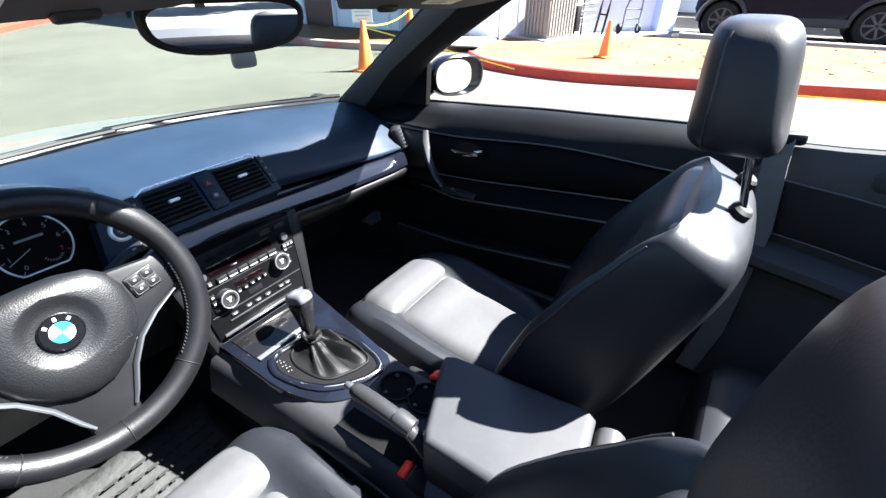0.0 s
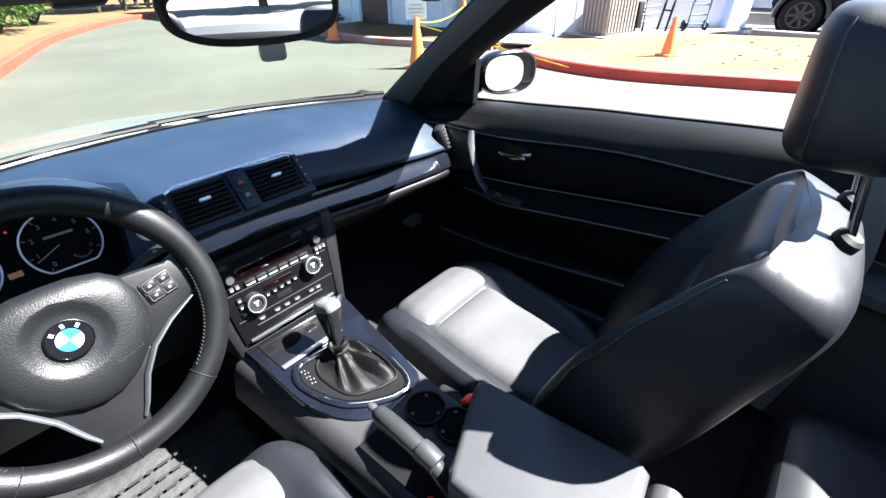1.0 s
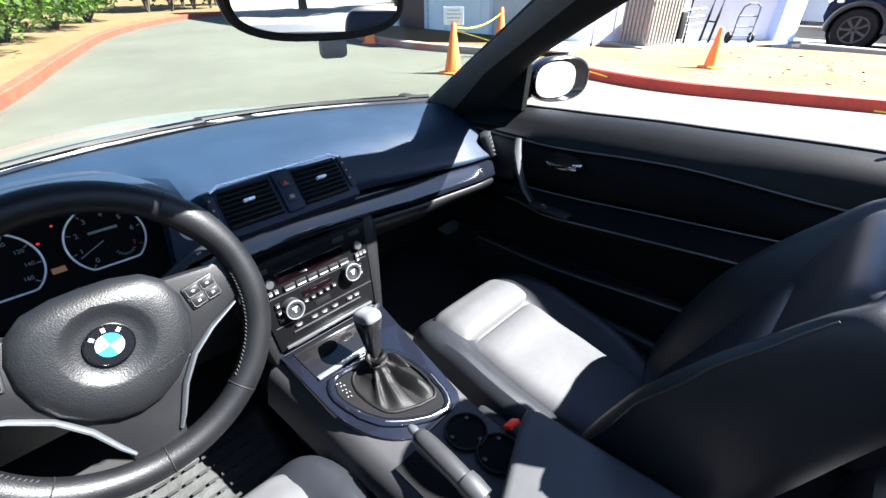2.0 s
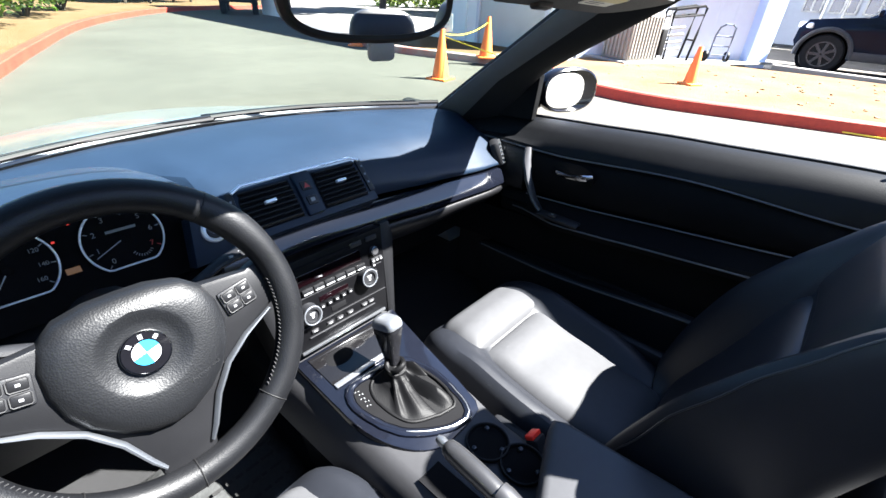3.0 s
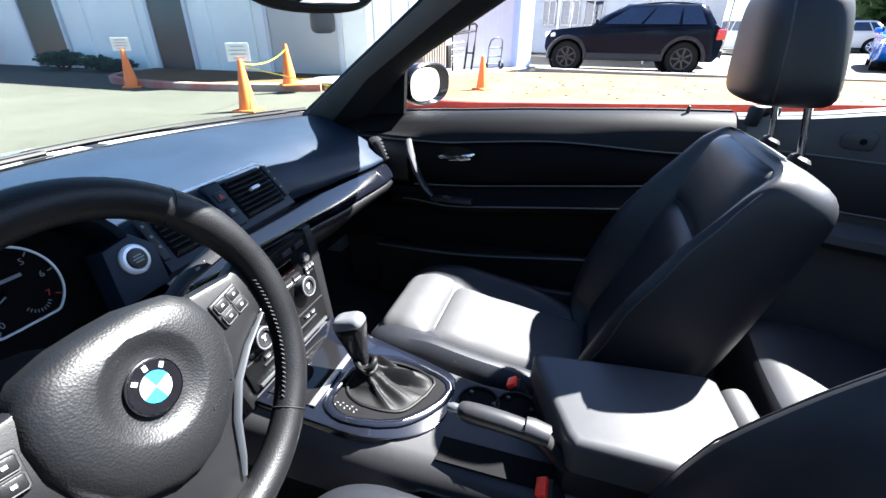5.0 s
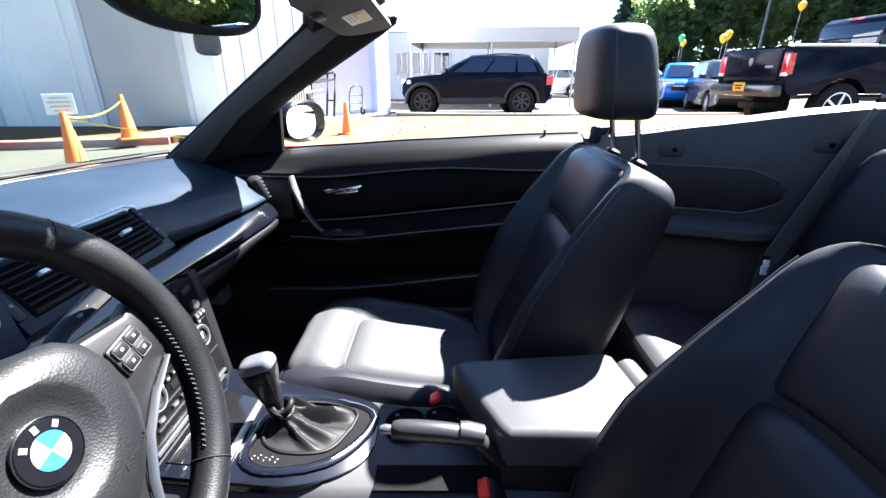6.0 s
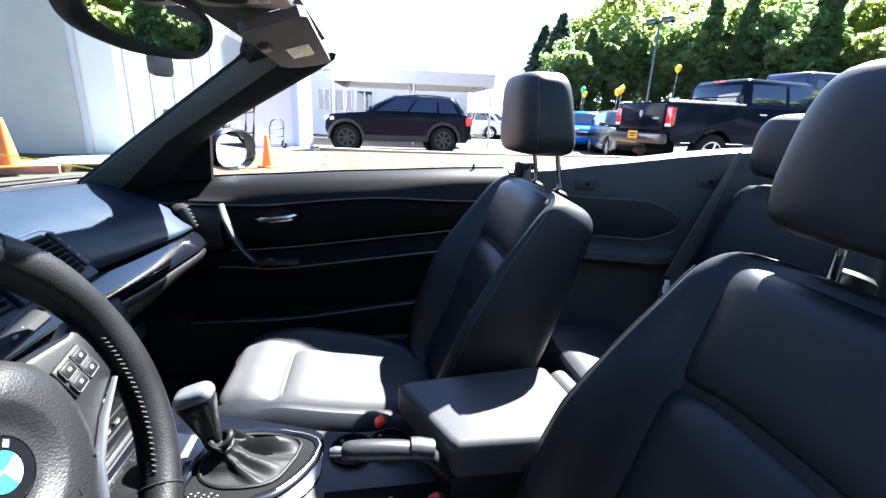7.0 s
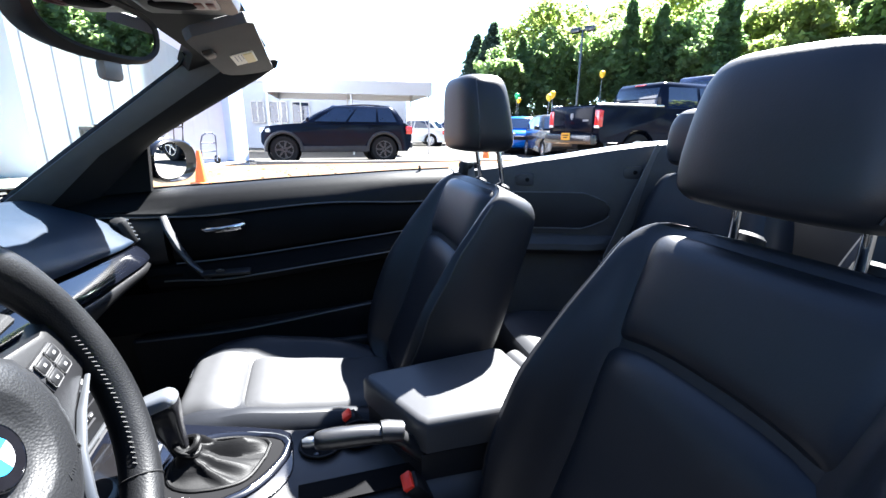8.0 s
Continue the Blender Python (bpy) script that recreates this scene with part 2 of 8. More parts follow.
def car_door(side):
    d = thing("car_door", (0.80 * side, -0.1, 0.25), "black padded car door with chrome lever handle, closed" if side > 0 else "black padded car door on the steering wheel side", "car door", "front doors")

    def put(name, curve, back, mat, label="", y0=-0.70, y1=0.44, n=24):
        return part(name, flip(strip(curve, frange(y0, y1, n), back), side), mat, d, label)

    put("outer_skin", lambda y: [(belt(y)[0] + 0.028, belt(y)[1] - 0.012), (belt(y)[0] + 0.05, belt(y)[1] - 0.10), (0.90, 0.62), (0.88, 0.28)],
        lambda y: [(0.84, 0.28), (0.845, 0.62), (belt(y)[0] + 0.012, belt(y)[1] - 0.10)], PAINT, "pale silver-blue painted outer skin")
    put("window_seal", lambda y: [(belt(y)[0] + 0.012, belt(y)[1] - 0.03), (belt(y)[0] + 0.010, belt(y)[1] + 0.003), (belt(y)[0] + 0.026, belt(y)[1] + 0.002), (belt(y)[0] + 0.027, belt(y)[1] - 0.03)],
        lambda y: [], RUBBER)

    def top(y):
        x, z = belt(y)
        g = groove(y)
        return [(x + 0.008, z - 0.012), (x + 0.006, z - 0.002), (x - 0.012, z), (x - 0.036, z - 0.008), (x - 0.060, z - 0.026), (x - 0.075, z - 0.048), (g[0] - 0.003, g[1] + 0.016), (g[0] - 0.004, g[1] + 0.008), (g[0] + 0.002, g[1] + 0.003)]

    def groove(y):
        x, z = belt(y)
        return (x - 0.085 - 0.01 * smoothstep(0.0, 0.4, y), z - 0.075 - 0.012 * smoothstep(-0.6, 0.3, y) + 0.028 * smoothstep(0.05, 0.40, y) - 0.027 * smoothstep(-0.22, -0.58, y))

    def low(y):
        return 0.690 + 0.050 * smoothstep(0.15, -0.65, y) + 0.012 * smoothstep(-0.4, -0.7, y)

    put("belt_trim", top, lambda y: [(groove(y)[0] + 0.05, groove(y)[1] + 0.003), (belt(y)[0] + 0.006, belt(y)[1] - 0.06)], BELT_ROLL)

    def upper(y):
        g = groove(y)
        zl = low(y)
        return [(g[0] + 0.006, g[1]), (g[0] - 0.002, g[1] - 0.008), (g[0] - 0.010, g[1] - 0.03), (g[0] - 0.014, 0.5 * (g[1] + zl)), (g[0] - 0.008, zl + 0.02), (g[0] - 0.001, zl + 0.006), (g[0] + 0.006, zl + 0.002)]

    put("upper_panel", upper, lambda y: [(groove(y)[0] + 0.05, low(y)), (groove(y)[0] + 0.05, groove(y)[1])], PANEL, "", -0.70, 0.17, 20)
    put("front_corner_panel", upper, lambda y: [(groove(y)[0] + 0.05, low(y)), (groove(y)[0] + 0.05, groove(y)[1])], PLASTIC, "", 0.185, 0.44, 8)

    def armrest(y):
        g, z = groove(y)[0], low(y)
        b = 0.05 * smoothstep(0.20, 0.02, y)
        return [(g + 0.004, z), (g - 0.012, z - 0.006), (g - 0.02 - 0.3 * b, z - 0.024), (g - 0.012 - b, z - 0.034), (g - 0.017 - b, z - 0.044), (g - 0.012 - b, z - 0.062), (g + 0.01 - 0.5 * b, z - 0.078), (g + 0.02, z - 0.085)]

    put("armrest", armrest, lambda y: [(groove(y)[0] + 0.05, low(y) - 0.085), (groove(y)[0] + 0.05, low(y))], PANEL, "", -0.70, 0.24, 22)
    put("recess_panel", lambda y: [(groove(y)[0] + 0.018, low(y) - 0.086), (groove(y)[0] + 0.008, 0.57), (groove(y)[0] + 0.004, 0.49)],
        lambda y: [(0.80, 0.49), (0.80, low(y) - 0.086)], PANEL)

    def pocket(y):
        z = 0.478 + 0.05 * smoothstep(0.1, -0.5, y)
        return [(0.715, z - 0.012), (0.690, z), (0.672, z + 0.001), (0.664, z - 0.006), (0.670, z - 0.03), (0.69, 0.38), (0.70, 0.27)]

    put("map_pocket", pocket, lambda y: [(0.80, 0.27), (0.80, 0.46)], PLASTIC, "", -0.66, 0.30, 16)
    put("upper_backing", lambda y: [(0.735, 0.44), (0.735, 0.49)], lambda y: [(0.80, 0.49), (0.80, 0.27), (0.735, 0.27)], PLASTIC)
    for nm, line, y0, y1 in (("belt_seam", lambda y: (groove(y)[0] - 0.005, groove(y)[1] + 0.006), -0.69, 0.42), ("panel_seam", lambda y: (groove(y)[0] - 0.010, low(y) + 0.003), -0.69, 0.165),
                             ("armrest_seam", lambda y: (groove(y)[0] - 0.018 - 0.05 * smoothstep(0.20, 0.02, y), low(y) - 0.044), -0.69, 0.20), ("pocket_edge", lambda y: (0.6645, 0.476 + 0.05 * smoothstep(0.1, -0.5, y)), -0.65, 0.29)):
        bm = mesh()
        sweep(bm, [(line(y)[0], y, line(y)[1]) for y in frange(y0, y1, 24)], 0.0024, 6)
        part(nm, flip(bm, side), SEAM, d)
    if side > 0:
        # lever handle over its flat dark bowl, grab strip, lock pin, switch
        g = Matrix.Translation((0.706, 0.035, 0.790))
        # Flat near-black oval: the bowl's inner shade as colour, with no hollow.
        bm = mesh()
        bowl = [(0.070 * math.copysign(abs(math.cos(a)) ** 0.8, math.cos(a)) - 0.008, (0.027 + 0.006 * math.cos(a)) * math.sin(a)) for a in (k * math.tau / 32 for k in range(32))]
        prism(bm, bowl, frame_at((0.7068, 0.030, 0.790), (-0.10, -1, 0), (0, 0, 1)) @ pose(0, 0, -0.004), 0.004)
        part("handle_bowl_shade", bm, DARK_HOLE, d, smooth=False)
        bm = mesh()
        sweep(bm, [(0.699, 0.090, 0.787), (0.690, 0.075, 0.787), (0.683, 0.045, 0.788), (0.682, 0.010, 0.791), (0.686, -0.015, 0.795), (0.698, -0.026, 0.798)], [0.004, 0.007, 0.0085, 0.009, 0.009, 0.006], 8, flat=0.55, up=(1, 0, 0))
        part("lever_handle", bm, CHROME, d, "chrome lever handle")
        bm = mesh()
        sweep(bm, [(0.694, 0.180, 0.832), (0.676, 0.168, 0.80), (0.665, 0.148, 0.75), (0.662, 0.12, 0.70), (0.668, 0.085, 0.655), (0.69, 0.05, 0.63)], [0.010, 0.013, 0.014, 0.014, 0.013, 0.010], 8, flat=0.6)
        part("grab_strip", bm, SATIN_DARK, d, "satin grab strip")
        bm = mesh()
        disc(bm, pose(0.815, -0.587, 0.930), 0.0045, 0.022, 12, 0.002)
        part("lock_pin", bm, PLASTIC_GREY, d)
        bm = mesh()
        rbox(bm, (0.652, 0.02, 0.671), (0.03, 0.13, 0.010), 0.004, pose(0.656, 0.03, 0.668, 0, -12, 0))
        sw = part("switch_plate", bm, PLASTIC, d)
        bm = mesh()
        rbox(bm, (0.650, 0.045, 0.676), (0.014, 0.024, 0.008), 0.003)
        part("window_switch", bm, PLASTIC_GREY, sw)
        bm = mesh()
        rbox(bm, (0.6485, 0.045, 0.6808), (0.004, 0.006, 0.001), 0.0)
        part("switch_mark", bm, WHITE_MARK, sw)
        bm = mesh()
        prism(bm, [(0.45, 0.880), (0.212, 0.898), (0.204, 1.022), (0.240, 1.045), (0.40, 0.985)], frame_at((0.742, 0, 0), (0, 1, 0), (0, 0, 1)), 0.028, 0.006)
        part("mirror_triangle", bm, PANEL, d, "black triangular mirror foot cover")
    return d


BELT_ROLL = material("soft_belt_roll", (0.0042, 0.0045, 0.0052), 0.45, spec=0.12, grain=0.3, grain_scale=600, vary=0.12, vary_scale=8, grain_kind="voronoi", bump_dist=0.0004)
SEAM = material("door_edge_seam", (0.058, 0.058, 0.060), 0.4, vary=0.1, vary_scale=60)
PAINT = material("pale_silver_blue_paint", (0.155, 0.175, 0.18), 0.28, metal=0.3, coat=0.5, vary=0.05, vary_scale=3)
SATIN_DARK = material("dark_satin_trim", (0.040, 0.040, 0.043), 0.40, metal=0.6, vary=0.08, vary_scale=30)


QUARTER = [(-1.62, 0.50, 1.045), (-1.35, 0.575, 1.03), (-1.28, 0.60, 1.02), (-1.0, 0.715, 0.972), (-0.85, 0.765, 0.945), (-0.725, 0.80, 0.930)]


def quarter_panel(side):
    d = thing("quarter_panel", (0.75 * side, -1.1, 0.25), "black rear side lining with armrest below a pale painted edge", "car panel", "rear side panels")
    q = lambda y: lerp_table(QUARTER, y)

    def put(name, curve, back, mat, label="", y0=-1.62, y1=-0.706, n=20):
        return part(name, flip(strip(curve, frange(y0, y1, n), back), side), mat, d, label)

    put("outer_edge", lambda y: [(q(y)[0] + 0.012, q(y)[1] - 0.02), (q(y)[0] + 0.010, q(y)[1] + 0.003), (q(y)[0] + 0.028, q(y)[1] + 0.008), (q(y)[0] + 0.050, q(y)[1] + 0.004), (max(0.88, q(y)[0] + 0.10), q(y)[1] - 0.05), (0.92, 0.62), (0.90, 0.28)], lambda y: [(0.84, 0.28), (0.84, 0.62), (0.83, 0.86)],
        PAINT, "pale silver-blue painted body edge")
    put("upper_lining", lambda y: [(q(y)[0] + 0.010, q(y)[1] - 0.015), (q(y)[0] + 0.006, q(y)[1] + 0.001), (q(y)[0] - 0.008, q(y)[1] - 0.003), (q(y)[0] - 0.022, q(y)[1] - 0.03), (q(y)[0] - 0.035, 0.86), (q(y)[0] - 0.034, 0.80), (q(y)[0] - 0.030, 0.69)],
        lambda y: [(q(y)[0] + 0.02, 0.69), (q(y)[0] + 0.02, q(y)[1] - 0.03)], LINING)

    def face(y):
        return q(y)[0] - 0.036

    # padded oval insert
    bm = mesh()
    rings = []
    for y in frange(-1.20, -0.735, 14):
        k = 1 - smoothstep(-1.12, -1.205, y)
        zt, zb = 0.866 - 0.03 * (1 - k), 0.735 + 0.035 * (1 - k)
        x = face(y)
        rings.append([Vector((x + 0.008, y, zt)), Vector((x - 0.004, y, zt - 0.005)), Vector((x - 0.009, y, 0.6 * zt + 0.4 * zb)), Vector((x - 0.009, y, 0.3 * zt + 0.7 * zb)), Vector((x - 0.004, y, zb + 0.005)), Vector((x + 0.008, y, zb))])
    loft(bm, rings)
    part("padded_insert", flip(bm, side), LEATHER, d, "darker padded insert")
    bm = mesh()
    pts = [Vector((face(y) - 0.005, y, 0.864 - 0.03 * smoothstep(-1.12, -1.205, y))) for y in frange(-0.74, -1.19, 14)]
    pts += [Vector((face(-1.205) - 0.005, -1.205, z)) for z in (0.818, 0.785)] + [Vector((face(y) - 0.005, y, 0.737 + 0.035 * smoothstep(-1.12, -1.205, y))) for y in frange(-1.19, -0.74, 14)]
    sweep(bm, pts, 0.0022, 6)
    part("insert_seam", flip(bm, side), SEAM, d)
    bm = mesh()
    rings = []
    for y in frange(-1.24, -0.735, 14):
        x, b = face(y), 0.07 * smoothstep(-1.26, -1.10, y)
        rings.append([Vector((x + 0.01, y, 0.715)), Vector((x - 0.4 * b, y, 0.712)), Vector((x - b, y, 0.695)), Vector((x - b - 0.004, y, 0.675)), Vector((x - 0.6 * b, y, 0.652)), Vector((x + 0.01, y, 0.648))])
    loft(bm, rings)
    part("rear_armrest", flip(bm, side), LINING, d)
    put("lower_lining", lambda y: [(q(y)[0] - 0.02, 0.70), (q(y)[0] - 0.026, 0.64), (q(y)[0] - 0.05, 0.55), (q(y)[0] - 0.06, 0.26)], lambda y: [(q(y)[0] + 0.02, 0.26), (q(y)[0] + 0.02, 0.70)], LINING)
    if side > 0:
        for y, z in ((-0.938, 0.906), (-1.275, 0.936)):
            x, n = face(y) + 0.006 + (z - 0.86) * 0.12, Vector((-1, 0.4, 0.15))
            m = frame_at((x, y, z), n.cross(Vector((0, 0, 1))), (0, 0, 1))
            m2 = m @ pose(0, 0, 0, 0, 180 if (m.to_3x3() @ Vector((0, 0, 1))).x > 0 else 0, 0)
            bm = mesh()
            prism(bm, [(-0.032, -0.012), (-0.022, -0.021), (0.026, -0.021), (0.032, -0.014), (0.032, 0.012), (0.026, 0.021), (-0.024, 0.018), (-0.032, 0.010)], m2, 0.010, 0.003)
            pl = part("hook_plate", bm, PLASTIC_GREY, d)
            bm = mesh()
            disc(bm, m2 @ pose(0.008, 0, 0.0095), 0.007, 0.002, 16)
            part("hook_hole", bm, DARK_HOLE, pl)
    return d


def windscreen_frame():
    f = thing("car_windscreen", (0, 0.5, 0.88), "raked windscreen in a black-lined frame with sloping pillars", "windscreen")
    for side in (1, -1):
        # glass-side edge, door-side edge
        rows = [((0.662, 0.580, 0.835), (0.790, 0.330, 0.845)),
                ((0.657, 0.545, 0.866), (0.775, 0.300, 0.880)),
                ((0.648, 0.476, 0.916), (0.764, 0.262, 0.935)),
                ((0.634, 0.365, 0.998), (0.735, 0.200, 1.020)),
                ((0.617, 0.238, 1.090), (0.697, 0.088, 1.081)),
                ((0.604, 0.130, 1.169), (0.659, -0.024, 1.142)),
                ((0.592, 0.040, 1.235), (0.624, -0.140, 1.205)),
                ((0.586, -0.020, 1.268), (0.606, -0.205, 1.243))]
        rings = []
        for a, c in rows:
            a, c = Vector(a), Vector(c)
            bulge = Vector((-0.5, -0.35, -0.1)) * 0.030
            out = Vector((0.022, 0.030, 0.020))
            rings.append([a, a * 0.88 + c * 0.12 + bulge * 0.62, a * 0.62 + c * 0.38 + bulge, a * 0.50 + c * 0.50 + bulge * 0.98, a * 0.18 + c * 0.82 + bulge * 0.45, c, c + out, 0.5 * (a + c) + out * 1.3, a + out * 0.6])
        bm = mesh()
        loft(bm, rings)
        soften(part("pillar", flip(bm, side), PILLAR_DARK, f, "dark fabric-lined sloping pillar"))
        rings = []
        for a, c in rows[1:-1]:
            a, c = Vector(a), Vector(c)
            face, lift = Vector((-0.5, -0.35, -0.1)) * 0.030, Vector((-0.82, -0.57, -0.16)) * 0.003
            line = [a.lerp(c, k) + face * e + lift for k, e in ((0.01, 0.05), (0.12, 0.62), (0.25, 0.88), (0.36, 1.0), (0.40, 1.0))]
            rings.append(line + [p - lift * 2 for p in line[::-1]])
        bm = mesh()
        loft(bm, rings)
        corner, along = Vector((0.594, 0.040, 1.238)), Vector((0.103, 0.803, -0.587))
        g = mesh()
        fan = [corner + Vector((-1, 0, 0)) * 0.065 * (1 - math.sin(a)) + along * 0.075 * (1 - math.cos(a)) for a in frange(0.0, math.pi / 2, 9)]
        lift = Vector((0, 0.002, 0.003))
        loft(g, [[p + lift, corner + lift, corner - lift, p - lift] for p in fan])
        part("corner_fillet", flip(g, side), PILLAR_DARK, f)
        part("pillar_trim", flip(bm, side), PILLAR, f, "grey trim strip beside the glass")
    # header
    bm = mesh()
    rings = []
    for x in frange(-0.595, 0.595, 29):
        k = (x / 0.55) ** 2
        yo, zo = 0.022 - 0.012 * k, 1.290 - 0.012 * k
        fil = 0.040 * smoothstep(0.46, 0.60, abs(x)) ** 2
        rings.append([Vector((x, yo + fil, zo - 0.045 - 0.70 * fil)), Vector((x, yo - 0.05, zo - 0.040)), Vector((x, yo - 0.12, zo - 0.018)), Vector((x, yo - 0.145, zo - 0.004)), Vector((x, yo - 0.135, zo + 0.012)), Vector((x, yo - 0.03, zo + 0.012)), Vector((x, yo + 0.02 + fil, zo - 0.02 - 0.60 * fil))])
    loft(bm, rings)
    part("header", bm, PILLAR_DARK, f, "dark header rail")
    return f


def wb(x):
    return 0.692 - 0.53 * x * x if abs(x) < 0.66 else 0.461


def windscreen(f):
    bm = mesh()
    rings = []
    for v in frange(0, 1, 9):
        r = []
        for u in frange(-1, 1, 17):
            b = Vector((0.650 * u, wb(0.650 * u) + 0.012, 0.915))
            t = Vector((0.596 * u, 0.045 - 0.008 * u * u, 1.243 - 0.006 * u * u))
            p = b.lerp(t, v)
            p += Vector((0, 0.02, 0.02)) * math.sin(math.pi * v) * (1 - 0.6 * u * u)
            r.append(p)
        rings.append(r)
    loft(bm, rings, closed=False, caps=False)
    g = part("windscreen_pane", bm, GLASS, f, "raked clear glass with a faint green tint")
    mod = g.modifiers.new("thick", "SOLIDIFY")
    mod.thickness = 0.005
    g.visible_shadow = False
    # black rubber foot of the glass
    bm = mesh()
    sweep(bm, [(x, wb(x) + 0.004, 0.915) for x in frange(-0.63, 0.63, 31)], 0.006, 6)
    part("windscreen_seal", bm, RUBBER, f, "black rubber seal")
    return g


def bonnet():
    b = thing("bonnet", (0, 1.3, 0.6), "pale silver-blue car bonnet with cowl and wipers", "car bonnet")
    bm = mesh()
    rings = []
    for y in frange(0.735, 2.05, 14):
        k = (y - 0.735) / 1.315
        r = []
        for x in frange(-1, 1, 17):
            xx = x * (0.74 - 0.10 * k * k)
            z = 0.906 - 0.20 * k - 0.10 * k ** 3 - 0.045 * x * x * (1 + k) + 0.012 * math.exp(-((abs(x) - 0.72) / 0.12) ** 2)
            r.append(Vector((xx, y - (0.27 - 0.08 * k) * x * x, z)))
        rings.append(r)
    loft(bm, rings, closed=False, caps=False)
    p = part("bonnet_skin", bm, PAINT, b)
    mod = p.modifiers.new("thick", "SOLIDIFY")
    mod.thickness, mod.offset = 0.02, -1
    for side in (1, -1):
        bm = mesh()
        loft(bm, [[Vector((side * x, y, z)) for x, z in ((0.60, 0.62 - 0.25 * (y - 0.4) / 1.5), (0.72, 0.845 - 0.30 * ((y - 0.4) / 1.5) ** 1.5), (0.82, 0.79 - 0.26 * (y - 0.4) / 1.5), (0.87, 0.62 - 0.1 * (y - 0.4) / 1.5), (0.86, 0.40), (0.70, 0.40))] for y in frange(0.46, 1.9, 10)])
        part("wing", bm, PAINT, b)
    bm = mesh()
    loft(bm, [[Vector((x, wb(min(0.62, abs(x))) + 0.018, 0.870)), Vector((x, wb(min(0.62, abs(x))) + 0.022, 0.896)), Vector((x, 0.80 - 0.11 * (x / 0.74) ** 2 * 1.8, 0.885)), Vector((x, 0.80 - 0.2 * (x / 0.74) ** 2, 0.87))] for x in frange(-0.70, 0.70, 21)])
    part("cowl", bm, PLASTIC, b, "black plastic cowl")
    for x0, x1 in ((-0.52, 0.02), (0.02, 0.56)):
        bm = mesh()
        pts = [(x, wb(x) + 0.050 - 0.012 * i, 0.911 + 0.002 * i) for i, x in enumerate(frange(x0, x1, 6))]
        sweep(bm, pts, 0.003, 6, flat=0.7)
        w = part("wiper", bm, BLACK_ENAMEL, b, "black wiper arm")
        bm = mesh()
        sweep(bm, [(p[0], p[1] - 0.014, p[2] - 0.004) for p in pts], 0.005, 6)
        part("wiper_blade", bm, RUBBER, w)
    return b


def door_mirror(side):
    d = thing("door_mirror", (0.83 * side, 0.23, 0.91), "black oval door mirror on the car door", "door mirror", "door mirrors")
    c = Vector((0.884, 0.172, 0.971))
    m = frame_at(c, (0.93, -0.36, 0), (0, 0.0, 1))
    bm = mesh()
    rings = []
    for z, s in ((0.0, 0.93), (-0.004, 1.0), (-0.02, 1.04), (-0.05, 0.95), (-0.085, 0.66), (-0.10, 0.25)):
        r = []
        for k in range(28):
            a = k * math.tau / 28
            ca, sa = math.cos(a), math.sin(a)
            e = 0.78
            r.append(m @ Vector((0.104 * s * math.copysign(abs(ca) ** e, ca), 0.064 * s * math.copysign(abs(sa) ** e, sa), z)))
        rings.append(r)
    lip = []
    for k in range(28):
        a = k * math.tau / 28
        ca, sa = math.cos(a), math.sin(a)
        lip.append(m @ Vector((-0.019 + 0.073 * math.copysign(abs(ca) ** 0.78, ca), 0.052 * math.copysign(abs(sa) ** 0.78, sa), -0.010)))
    loft(bm, [lip] + rings)
    part("housing", flip(bm, side), BLACK_ENAMEL, d, "gloss black housing")
    bm = mesh()
    poly = []
    for k in range(28):
        a = k * math.tau / 28
        ca, sa = math.cos(a), math.sin(a)
        poly.append((-0.019 + 0.072 * math.copysign(abs(ca) ** 0.78, ca), 0.051 * math.copysign(abs(sa) ** 0.78, sa)))
    prism(bm, poly, m @ pose(0, 0, -0.010), 0.004)
    part("mirror_glass", flip(bm, side), MIRROR, d, "silvered mirror glass", angle=20)
    bm = mesh()
    sweep(bm, [(0.785, 0.275, 0.915), (0.82, 0.262, 0.915), (0.85, 0.25, 0.93)], [0.022, 0.018, 0.018], 10, flat=0.6)
    part("mirror_arm", flip(bm, side), BLACK_ENAMEL, d)
    return d


